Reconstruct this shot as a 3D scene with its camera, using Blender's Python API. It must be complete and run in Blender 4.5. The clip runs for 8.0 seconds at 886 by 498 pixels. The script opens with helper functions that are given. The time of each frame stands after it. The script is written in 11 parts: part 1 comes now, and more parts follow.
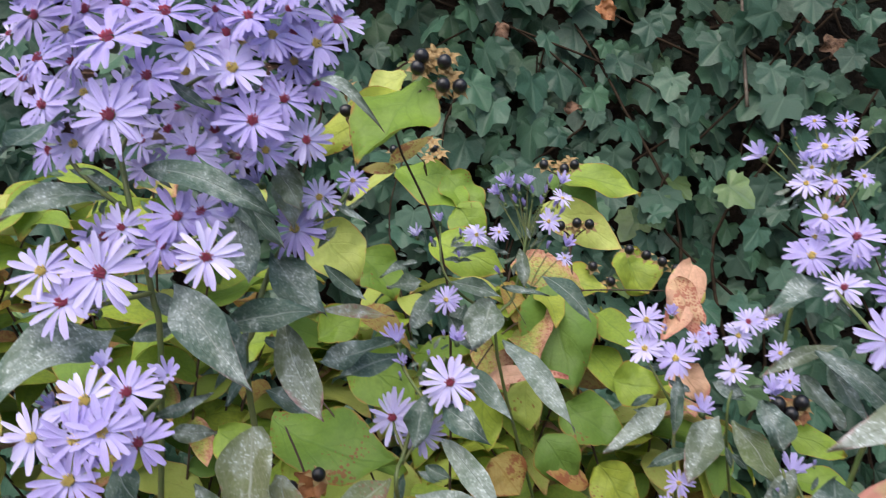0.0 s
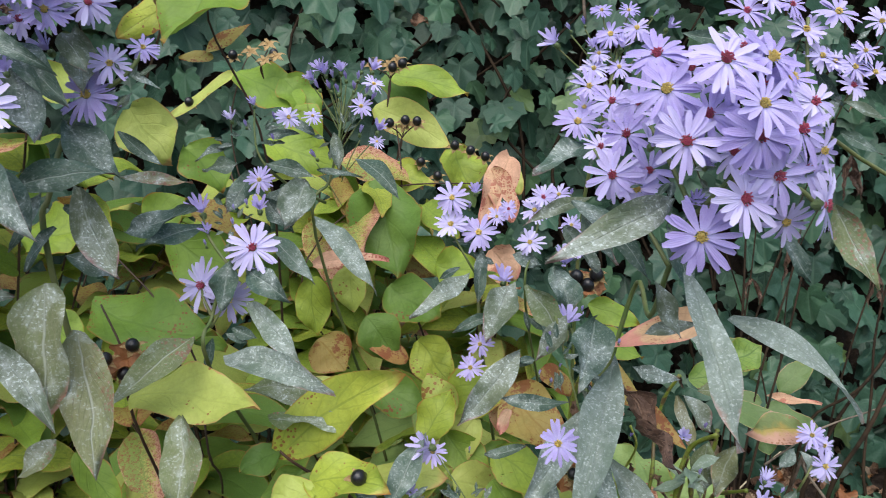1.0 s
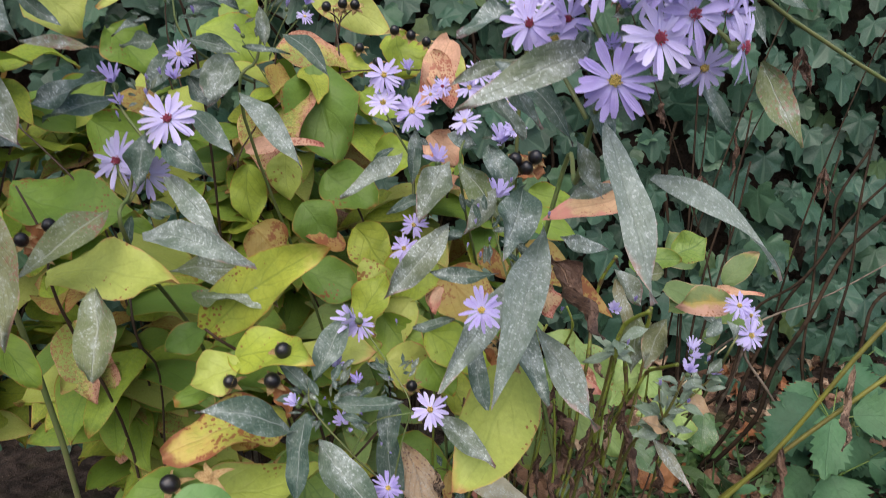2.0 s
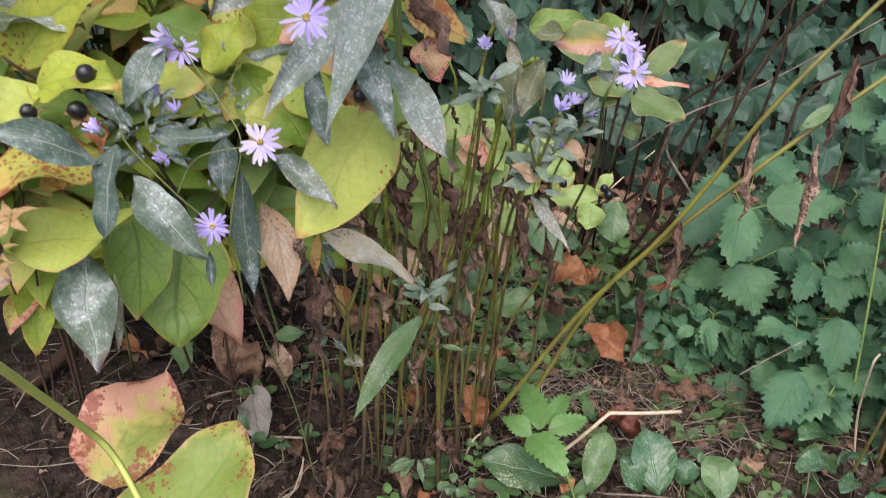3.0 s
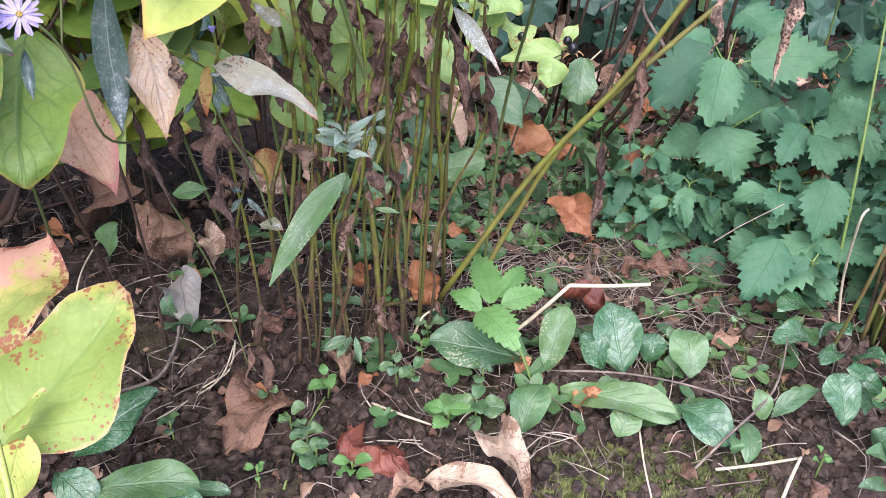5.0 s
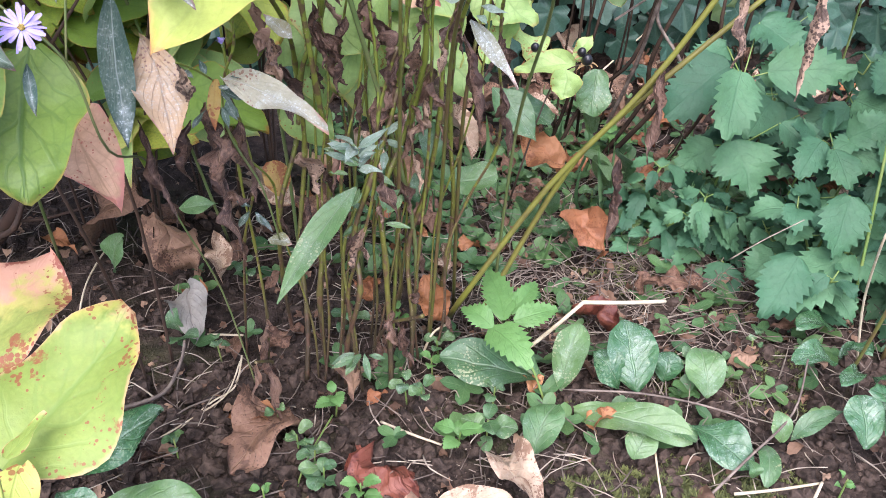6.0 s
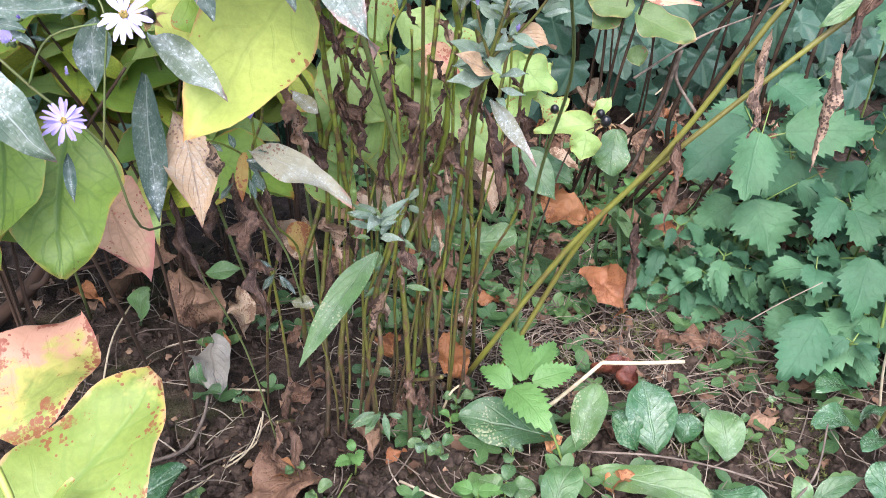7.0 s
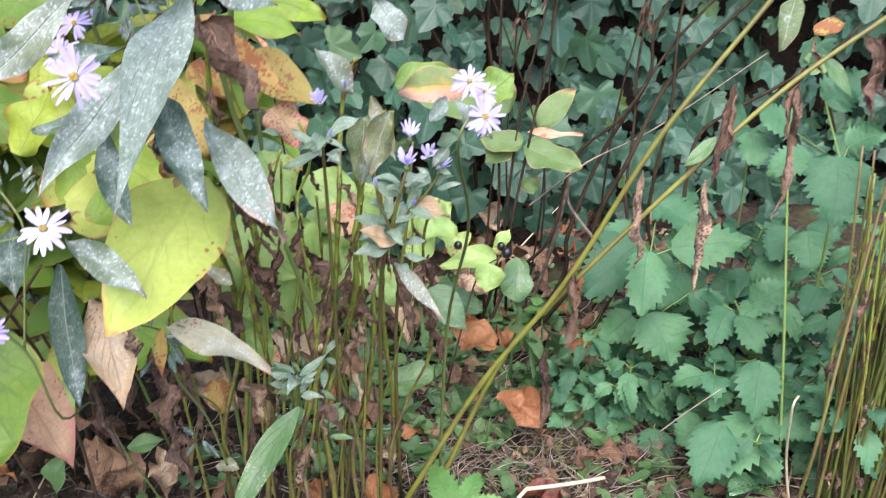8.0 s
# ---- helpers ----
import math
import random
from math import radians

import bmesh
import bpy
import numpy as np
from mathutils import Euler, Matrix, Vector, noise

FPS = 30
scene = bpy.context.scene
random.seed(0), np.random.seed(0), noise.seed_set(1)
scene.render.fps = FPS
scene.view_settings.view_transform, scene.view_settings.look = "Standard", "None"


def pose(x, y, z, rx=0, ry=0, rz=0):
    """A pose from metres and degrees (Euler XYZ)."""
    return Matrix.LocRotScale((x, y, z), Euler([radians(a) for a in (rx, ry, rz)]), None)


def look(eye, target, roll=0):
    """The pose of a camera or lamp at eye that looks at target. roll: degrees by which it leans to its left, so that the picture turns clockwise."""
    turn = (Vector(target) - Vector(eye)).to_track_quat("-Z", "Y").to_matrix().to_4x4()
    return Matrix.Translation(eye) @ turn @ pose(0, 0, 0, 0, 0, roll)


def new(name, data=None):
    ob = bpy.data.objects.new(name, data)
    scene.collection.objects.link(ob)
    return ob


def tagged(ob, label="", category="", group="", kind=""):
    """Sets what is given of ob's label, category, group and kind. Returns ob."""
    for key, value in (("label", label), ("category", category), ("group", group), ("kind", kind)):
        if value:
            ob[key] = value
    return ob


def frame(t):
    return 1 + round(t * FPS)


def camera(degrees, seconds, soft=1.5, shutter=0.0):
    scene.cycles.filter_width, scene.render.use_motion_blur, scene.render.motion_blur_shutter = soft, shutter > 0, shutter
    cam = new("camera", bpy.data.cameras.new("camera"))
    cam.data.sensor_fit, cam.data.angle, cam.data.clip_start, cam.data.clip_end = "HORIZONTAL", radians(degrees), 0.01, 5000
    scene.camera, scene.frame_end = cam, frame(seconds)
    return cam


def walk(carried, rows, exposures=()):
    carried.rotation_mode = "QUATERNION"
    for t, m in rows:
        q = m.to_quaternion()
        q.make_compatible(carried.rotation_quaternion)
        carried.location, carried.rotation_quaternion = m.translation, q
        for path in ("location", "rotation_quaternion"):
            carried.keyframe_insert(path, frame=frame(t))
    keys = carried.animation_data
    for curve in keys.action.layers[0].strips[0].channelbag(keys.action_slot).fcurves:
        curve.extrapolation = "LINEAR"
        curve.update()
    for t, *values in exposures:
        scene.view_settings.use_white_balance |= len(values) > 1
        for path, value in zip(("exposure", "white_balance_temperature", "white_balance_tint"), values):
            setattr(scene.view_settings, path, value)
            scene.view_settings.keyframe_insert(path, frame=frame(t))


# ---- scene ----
cam = camera(56.4, 8.0, soft=0.85, shutter=0.18)
PATH = [
    (0, (0.011, 0.01, 0.717), (-0.032, 1.993, 0.456), 0.0),
    (0.5, (0.043, -0.021, 0.69), (0.157, 1.945, 0.339), 0.4),
    (1, (0.061, -0.03, 0.681), (0.299, 1.913, 0.27), 0.4),
    (1.2, (0.066, -0.032, 0.68), (0.345, 1.902, 0.25), 0.5),
    (2.3, (0.104, -0.023, 0.623), (0.429, 1.822, -0.078), 0.8),
    (2.5, (0.121, -0.012, 0.601), (0.464, 1.8, -0.173), 1.2),
    (3, (0.155, -0.014, 0.574), (0.538, 1.704, -0.376), 1.4),
    (3.5, (0.177, -0.01, 0.527), (0.544, 1.635, -0.55), 0.7),
    (4, (0.19, 0.006, 0.506), (0.549, 1.618, -0.622), 0.6),
    (4.5, (0.208, 0.013, 0.501), (0.572, 1.626, -0.625), 0.5),
    (4.7, (0.214, 0.016, 0.495), (0.582, 1.628, -0.63), 0.5),
    (6, (0.213, 0.038, 0.49), (0.569, 1.663, -0.62), 0.6),
    (6.5, (0.212, 0.042, 0.503), (0.542, 1.682, -0.593), 0.6),
    (7, (0.214, 0.039, 0.512), (0.529, 1.721, -0.522), 0.1),
    (7.5, (0.211, 0.036, 0.517), (0.578, 1.764, -0.42), -0.5),
    (8, (0.214, 0.025, 0.549), (0.758, 1.775, -0.251), -1.8),
]
EXPOSURES = [(0, 0.98, 6800, 12), (0.5, 0.93, 6650, 6), (1.2, 0.90, 6650, 9), (2.5, 0.86, 7150, 17), (3.0, 1.16, 6850, 20), (3.5, 1.42, 6450, 24),
             (4.5, 1.74, 6100, 24), (7.0, 1.95, 6300, 18), (8.0, 1.88, 6500, 13)]
walk(cam, [(t, look(eye, target, roll)) for t, eye, target, roll in PATH], EXPOSURES)

# ---- sky and light: an overcast day under open sky ----
world = bpy.data.worlds.new("overcast_sky")
scene.world = world
world.use_nodes = True
sky = world.node_tree.nodes.new("ShaderNodeTexSky")
sky.sky_type, sky.sun_disc = "NISHITA", False
sky.sun_elevation, sky.sun_rotation = radians(58), radians(200)
sky.dust_density = 1.5
world.node_tree.links.new(sky.outputs[0], world.node_tree.nodes["Background"].inputs[0])
world.node_tree.nodes["Background"].inputs[1].default_value = 0.13
sun = new("sun", bpy.data.lights.new("sun", "SUN"))
sun.data.energy, sun.data.angle, sun.data.color = 2.6, radians(72), (1.0, 0.95, 0.88)
sun.matrix_world = look((-0.6, -1.9, 4.0), (0.2, 0.7, 0.2))


# ---- materials ----
class Nodes:
    """A small hand for wiring a material."""

    def __init__(self, name):
        self.m = bpy.data.materials.new(name)
        self.m.use_nodes = True
        self.t = self.m.node_tree
        self.p = self.t.nodes["Principled BSDF"]

    def put(self, socket, value):
        if isinstance(value, bpy.types.NodeSocket):
            self.t.links.new(value, socket)
        elif isinstance(value, tuple) and len(value) == 3 and socket.type == "RGBA":
            socket.default_value = (*value, 1)
        else:
            socket.default_value = value

    def noise(self, scale, detail=3, vec=None, rough=0.55):
        n = self.t.nodes.new("ShaderNodeTexNoise")
        n.inputs["Scale"].default_value, n.inputs["Detail"].default_value = scale, detail
        n.inputs["Roughness"].default_value = rough
        self.put(n.inputs["Vector"], vec or self.place())
        return n.outputs["Fac"]

    def cells(self, scale, vec=None, rim=False):
        n = self.t.nodes.new("ShaderNodeTexVoronoi")
        if rim:
            n.feature = "DISTANCE_TO_EDGE"
        n.inputs["Scale"].default_value = scale
        self.put(n.inputs["Vector"], vec or self.place())
        return n.outputs["Distance"]

    def place(self):
        """Object space, shifted from object to object."""
        c = self.t.nodes.new("ShaderNodeTexCoord").outputs["Object"]
        r = self.t.nodes.new("ShaderNodeObjectInfo").outputs["Random"]
        v = self.t.nodes.new("ShaderNodeVectorMath")
        v.operation = "ADD"
        self.put(v.inputs[0], c)
        self.put(v.inputs[1], self.calc("MULTIPLY", r, 17.3))
        return v.outputs[0]

    def chance(self, island):
        if island:
            return self.t.nodes.new("ShaderNodeNewGeometry").outputs["Random Per Island"]
        return self.t.nodes.new("ShaderNodeObjectInfo").outputs["Random"]

    def uv(self):
        s = self.t.nodes.new("ShaderNodeSeparateXYZ")
        self.put(s.inputs[0], self.t.nodes.new("ShaderNodeTexCoord").outputs["UV"])
        return s.outputs[0], s.outputs[1]

    def calc(self, op, a, b=0.0, clamp=False):
        n = self.t.nodes.new("ShaderNodeMath")
        n.operation, n.use_clamp = op, clamp
        self.put(n.inputs[0], a)
        self.put(n.inputs[1], b)
        return n.outputs[0]

    def step(self, value, low, high, to0=0.0, to1=1.0):
        n = self.t.nodes.new("ShaderNodeMapRange")
        n.interpolation_type = "SMOOTHSTEP"
        for k, v in enumerate((value, low, high, to0, to1)):
            self.put(n.inputs[k], v)
        return n.outputs[0]

    def ramp(self, fac, *stops):
        n = self.t.nodes.new("ShaderNodeValToRGB")
        e = n.color_ramp.elements
        while len(e) < len(stops):
            e.new(0.5)
        for k, (at, c) in enumerate(stops):
            e[k].position, e[k].color = at, (*c, 1)
        self.put(n.inputs[0], fac)
        return n.outputs[0]

    def mix(self, fac, a, b, how="MIX"):
        n = self.t.nodes.new("ShaderNodeMix")
        n.data_type, n.blend_type = "RGBA", how
        self.put(n.inputs[0], fac)
        self.put(n.inputs[6], a)
        self.put(n.inputs[7], b)
        return n.outputs[2]

    def bump(self, height, strength, distance=0.002):
        n = self.t.nodes.new("ShaderNodeBump")
        n.inputs["Strength"].default_value, n.inputs["Distance"].default_value = strength, distance
        self.put(n.inputs["Height"], height)
        self.put(self.p.inputs["Normal"], n.outputs[0])
        return n.outputs[0]

    def done(self, colour, rough, normal=None, thin=0.0, gloss=0.5):
        self.put(self.p.inputs["Base Color"], colour)
        self.put(self.p.inputs["Roughness"], rough)
        self.put(self.p.inputs["Specular IOR Level"], gloss)
        if thin:
            tr = self.t.nodes.new("ShaderNodeBsdfTranslucent")
            self.put(tr.inputs[0], colour)
            mx = self.t.nodes.new("ShaderNodeMixShader")
            mx.inputs[0].default_value = thin
            self.put(mx.inputs[1], self.p.outputs[0])
            self.put(mx.inputs[2], tr.outputs[0])
            self.put(self.t.nodes["Material Output"].inputs[0], mx.outputs[0])
        return self.m


def leaf_material(name, tones, vein, veins=7, slant=0.9, vein_mix=0.35, edge=None, edge_at=0.9, spots=None, spot_at=0.62,
                  mildew=0.0, rough=0.5, thin=0.25, relief=0.5, island=False, gloss=0.4, mottle=0.35, fan=False, bloom_at=0.60,
                  halo=None, one_side=0.0, dot_size=400):
    """A leaf: tones by chance, veins along the blade, a turning edge, blotches, a white bloom."""
    n = Nodes(name)
    u, v = n.uv()
    a = n.calc("ABSOLUTE", n.calc("SUBTRACT", n.calc("MULTIPLY", u, 2.0), 1.0))
    colour = n.ramp(n.chance(island), *tones)
    big, mid_size, fine = n.noise(26, 2), n.noise(85, 3), n.noise(330, 4, None, 0.65)
    colour = n.mix(n.step(big, 0.35, 0.68, 0.0, mottle), colour, tones[0][1])
    colour = n.mix(0.55, colour, n.mix(mid_size, (0.62, 0.66, 0.6), (1.38, 1.34, 1.4)), "MULTIPLY")
    colour = n.mix(0.45, colour, n.mix(fine, (0.5, 0.5, 0.5), (1.45, 1.45, 1.45)), "MULTIPLY")
    bent = n.calc("ADD", v, n.calc("MULTIPLY", n.calc("SUBTRACT", n.noise(48, 1), 0.5), 0.14))
    wave = n.calc("SINE", n.calc("MULTIPLY", n.calc("SUBTRACT", bent, n.calc("MULTIPLY", a, slant / veins * 2.2)), 6.2832 * veins))
    side_vein = n.calc("MULTIPLY", n.step(wave, 0.80, 1.0, 0.0, 0.8), n.step(a, 0.55, 0.98, 1.0, 0.0))
    mid = n.step(a, 0.015, 0.075, 1.0, 0.0)
    if fan:
        turn = n.calc("ARCTAN2", n.calc("SUBTRACT", u, 0.5), n.calc("SUBTRACT", v, 0.04))
        mid, side_vein = n.step(n.calc("COSINE", n.calc("MULTIPLY", turn, 6.6)), 0.955, 0.995), 0.0
    net = n.step(n.cells(240, None, True), 0.0, 0.08, 0.22, 0.0)
    lines = n.calc("MAXIMUM", n.calc("MAXIMUM", mid, n.calc("MULTIPLY", side_vein, 0.75)), n.calc("MULTIPLY", net, 0.7))
    lines = n.calc("MAXIMUM", lines, n.step(n.cells(95, None, True), 0.0, 0.11, 0.42, 0.0))
    colour = n.mix(n.calc("MULTIPLY", lines, vein_mix), colour, vein)
    if edge:
        e = n.calc("ADD", n.calc("MULTIPLY", n.calc("POWER", a, 4.0), 0.55), n.calc("MULTIPLY", n.calc("POWER", v, 3.0), 0.85))
        e = n.calc("ADD", e, n.calc("MULTIPLY", n.calc("SUBTRACT", n.noise(45, 4, None, 0.65), 0.5), 1.9))
        e = n.calc("ADD", e, n.calc("MULTIPLY", n.calc("SUBTRACT", n.chance(island), 0.5), 0.5))
        e = n.calc("ADD", e, n.calc("MULTIPLY", n.calc("SUBTRACT", 0.5, u), one_side))
        if halo:
            colour = n.mix(n.step(e, edge_at - 0.35, edge_at + 0.05, 0.0, 0.8), colour, halo)
            rim = n.calc("ADD", n.calc("MAXIMUM", a, v), n.calc("MULTIPLY", n.calc("SUBTRACT", n.noise(110, 3), 0.5), 0.22))
            colour = n.mix(n.step(rim, 0.93, 1.01, 0.0, 0.75), colour, edge)
        colour = n.mix(n.step(e, edge_at, edge_at + 0.4, 0.0, 0.9), colour, edge)
    if spots:
        zone = n.step(n.calc("ADD", n.noise(22, 2), n.calc("MULTIPLY", a, 0.12)), spot_at - 0.16, spot_at + 0.22)
        dot = n.calc("ADD", n.cells(dot_size), n.calc("MULTIPLY", n.noise(420, 3), 0.5))
        s = n.step(n.calc("SUBTRACT", n.calc("MULTIPLY", zone, 0.64), dot), -0.12, -0.04, 0.0, 0.85)
        s = n.calc("MAXIMUM", s, n.step(n.calc("ADD", n.noise(75, 4, None, 0.7), n.calc("MULTIPLY", zone, 0.16)), spot_at + 0.13, spot_at + 0.21, 0.0, 0.8))
        colour = n.mix(s, colour, spots)
    roughness = rough
    if mildew:
        patch = n.calc("ADD", n.noise(42, 3, None, 0.6), n.calc("MULTIPLY", n.chance(island), 0.10))
        patch = n.calc("ADD", patch, n.calc("MULTIPLY", n.calc("POWER", n.calc("SUBTRACT", 1.0, a), 2.0), 0.10))
        patch = n.step(patch, bloom_at - 0.07, bloom_at + 0.11)
        cloud = n.step(n.noise(150, 4, None, 0.7), 0.42, 0.66)
        speck = n.step(n.noise(640, 2, None, 0.6), 0.55, 0.66)
        along = n.t.nodes.new("ShaderNodeCombineXYZ")
        n.put(along.inputs[0], n.calc("MULTIPLY", u, 30.0))
        n.put(along.inputs[1], n.calc("MULTIPLY", v, 9.0))
        n.put(along.inputs[2], n.calc("MULTIPLY", n.chance(island), 60.0))
        streak = n.step(n.noise(1.0, 3, along.outputs[0], 0.65), 0.50, 0.66, 0.0, 0.5)
        w = n.calc("ADD", n.calc("MULTIPLY", n.calc("MAXIMUM", cloud, streak), 0.34), n.calc("ADD", n.calc("MULTIPLY", speck, 0.42), 0.16))
        w = n.calc("MULTIPLY", n.calc("MULTIPLY", w, patch), mildew)
        w = n.calc("ADD", w, n.calc("MULTIPLY", speck, 0.16 * mildew))
        w = n.calc("MAXIMUM", n.calc("MULTIPLY", w, n.calc("SUBTRACT", 1.0, n.calc("MULTIPLY", net, 1.5))), n.calc("MULTIPLY", mid, 0.26 * mildew))
        colour = n.mix(w, colour, (0.54, 0.60, 0.61))
        roughness = n.step(w, 0.0, 0.6, rough, 0.85)
    pucker = n.cells(130)
    h = n.calc("SUBTRACT", n.calc("ADD", n.calc("MULTIPLY", fine, 0.45), n.calc("MULTIPLY", n.calc("SUBTRACT", 1.0, pucker), 0.55)), n.calc("MAXIMUM", n.calc("MULTIPLY", mid, 0.5), n.calc("MULTIPLY", side_vein, 0.3)))
    normal = n.bump(h, relief, 0.0018)
    return n.done(colour, roughness, normal, thin, gloss)


def plain_material(name, a, b, rough=0.6, scale=120, relief=0.3, thin=0.0, gloss=0.4, depth=0.001):
    n = Nodes(name)
    f = n.noise(scale, 4)
    g = n.noise(scale * 0.13, 2)
    colour = n.mix(n.step(n.calc("ADD", n.calc("MULTIPLY", f, 0.6), n.calc("MULTIPLY", g, 0.4)), 0.35, 0.65), a, b)
    colour = n.mix(0.5, colour, n.mix(n.chance(False), (0.7, 0.7, 0.7), (1.2, 1.2, 1.2)), "MULTIPLY")
    return n.done(colour, rough, n.bump(f, relief, depth), thin, gloss)


def foot_material():
    """Stems that are brown at the foot and olive green higher up."""
    n = Nodes("aster_stem_foot")
    s = n.t.nodes.new("ShaderNodeSeparateXYZ")
    n.put(s.inputs[0], n.t.nodes.new("ShaderNodeTexCoord").outputs["Object"])
    z = n.calc("ADD", s.outputs[2], n.calc("MULTIPLY", n.calc("SUBTRACT", n.noise(40, 3), 0.5), 0.22))
    z = n.calc("ADD", z, n.calc("MULTIPLY", n.chance(False), -0.06))
    c = n.ramp(z, (0.0, (0.045, 0.032, 0.017)), (0.05, (0.085, 0.072, 0.02)), (0.12, (0.125, 0.13, 0.02)), (0.28, (0.145, 0.185, 0.026)))
    c = n.mix(n.step(n.calc("ADD", n.noise(120, 3), n.calc("MULTIPLY", n.chance(False), 0.14)), 0.58, 0.70, 0.0, 0.85), c, (0.085, 0.045, 0.028))
    c = n.mix(n.step(n.noise(330, 2), 0.66, 0.72, 0.0, 0.7), c, (0.30, 0.24, 0.17))
    return n.done(c, 0.5, n.bump(n.noise(220, 3), 0.5, 0.001))


M = {}
M["aster"] = leaf_material("mildewed_aster_leaf", [(0.0, (0.032, 0.070, 0.054)), (0.6, (0.055, 0.098, 0.072)), (1.0, (0.10, 0.125, 0.07))],
                           (0.22, 0.26, 0.22), 8, 2.2, 0.35, (0.21, 0.095, 0.095), 0.88, None, 0, 0.95, 0.5, 0.2, 0.7)
M["aster_silver"] = leaf_material("silvery_mildewed_leaf", [(0.0, (0.09, 0.135, 0.11)), (1.0, (0.15, 0.19, 0.15))],
                                  (0.10, 0.14, 0.11), 8, 2.2, 0.4, (0.30, 0.17, 0.15), 0.85, None, 0, 0.85, 0.75, 0.2, 0.7, gloss=0.25, bloom_at=0.52)
M["aster_white"] = leaf_material("white_mildewed_leaf", [(0.0, (0.13, 0.185, 0.15)), (1.0, (0.20, 0.26, 0.215))],
                                 (0.12, 0.16, 0.13), 8, 2.2, 0.3, (0.40, 0.22, 0.18), 0.95, None, 0, 0.88, 0.7, 0.35, 0.7, gloss=0.35, bloom_at=0.46)
M["sage"] = leaf_material("pale_sage_leaf", [(0.0, (0.13, 0.20, 0.14)), (1.0, (0.22, 0.29, 0.21))],
                          (0.28, 0.34, 0.27), 6, 1.8, 0.4, (0.30, 0.22, 0.16), 1.2, None, 0, 0.6, 0.6, 0.25, 0.6, gloss=0.35)
M["aster_pale"] = leaf_material("pale_mildewed_leaf", [(0.0, (0.10, 0.145, 0.06)), (0.5, (0.14, 0.155, 0.075)), (1.0, (0.20, 0.175, 0.10))],
                                (0.30, 0.30, 0.24), 8, 2.2, 0.3, (0.33, 0.17, 0.13), 0.72, (0.20, 0.10, 0.07), 0.58, 0.95, 0.7, 0.2, 0.7)
M["hyper"] = leaf_material("tutsan_leaf", [(0.0, (0.095, 0.18, 0.038)), (0.3, (0.17, 0.275, 0.040)), (0.7, (0.275, 0.365, 0.048)), (1.0, (0.37, 0.415, 0.062))],
                           (0.08, 0.15, 0.03), 5, 0.9, 0.35, (0.34, 0.14, 0.04), 1.2, (0.22, 0.07, 0.03), 0.65, 0, 0.45, 0.3, 0.4, gloss=0.28, halo=(0.46, 0.42, 0.10), dot_size=300)
M["hyper_green"] = leaf_material("light_green_tutsan_leaf", [(0.0, (0.23, 0.36, 0.11)), (1.0, (0.32, 0.44, 0.15))],
                                 (0.14, 0.25, 0.08), 5, 0.9, 0.35, (0.40, 0.30, 0.10), 1.15, (0.25, 0.12, 0.04), 0.63, 0, 0.45, 0.3, 0.4, halo=(0.42, 0.46, 0.13), dot_size=300)
M["hyper_yellow"] = leaf_material("yellowing_tutsan_leaf", [(0.0, (0.30, 0.38, 0.075)), (1.0, (0.44, 0.47, 0.14))],
                                  (0.20, 0.26, 0.06), 5, 0.9, 0.2, (0.44, 0.20, 0.10), 1.1, (0.24, 0.085, 0.035), 0.625, 0, 0.45, 0.3, 0.4, gloss=0.28, halo=(0.50, 0.42, 0.13), dot_size=260)
M["hyper_blush"] = leaf_material("pink_flushed_tutsan_leaf", [(0.0, (0.21, 0.29, 0.065)), (1.0, (0.31, 0.35, 0.09))],
                                 (0.15, 0.20, 0.05), 5, 0.9, 0.55, (0.56, 0.29, 0.21), 0.25, (0.26, 0.06, 0.04), 0.50, 0, 0.5, 0.3, 0.35, halo=(0.47, 0.42, 0.12), one_side=1.1, dot_size=260)
M["hyper_speckled"] = leaf_material("speckled_yellow_green_leaf", [(0.0, (0.19, 0.27, 0.055)), (1.0, (0.25, 0.31, 0.075))],
                                    (0.15, 0.24, 0.05), 5, 0.9, 0.7, (0.52, 0.30, 0.18), 0.80, (0.24, 0.07, 0.035), 0.55, 0, 0.5, 0.3, 0.35, halo=(0.42, 0.40, 0.10), dot_size=250)
M["hyper_olive"] = leaf_material("olive_green_tutsan_leaf", [(0.0, (0.12, 0.215, 0.038)), (1.0, (0.18, 0.275, 0.055))],
                                 (0.05, 0.12, 0.025), 5, 0.9, 0.65, (0.34, 0.24, 0.06), 1.25, (0.12, 0.07, 0.03), 0.66, 0, 0.45, 0.3, 0.5, halo=(0.33, 0.36, 0.08), dot_size=300)
M["hyper_dull"] = leaf_material("dull_green_leaf_browning_at_the_edge", [(0.0, (0.095, 0.165, 0.055)), (1.0, (0.15, 0.22, 0.075))],
                                (0.17, 0.23, 0.09), 5, 0.9, 0.3, (0.40, 0.235, 0.16), 0.72, (0.20, 0.10, 0.06), 0.66, 0, 0.5, 0.3, 0.4, halo=(0.24, 0.26, 0.08), dot_size=300)
M["hyper_turning"] = leaf_material("green_and_pink_turning_leaf", [(0.0, (0.13, 0.19, 0.07)), (1.0, (0.19, 0.24, 0.09))],
                                   (0.22, 0.22, 0.10), 5, 0.9, 0.3, (0.50, 0.28, 0.22), 0.45, (0.30, 0.14, 0.07), 0.64, 0, 0.5, 0.3, 0.4, halo=(0.42, 0.30, 0.08), one_side=1.3)
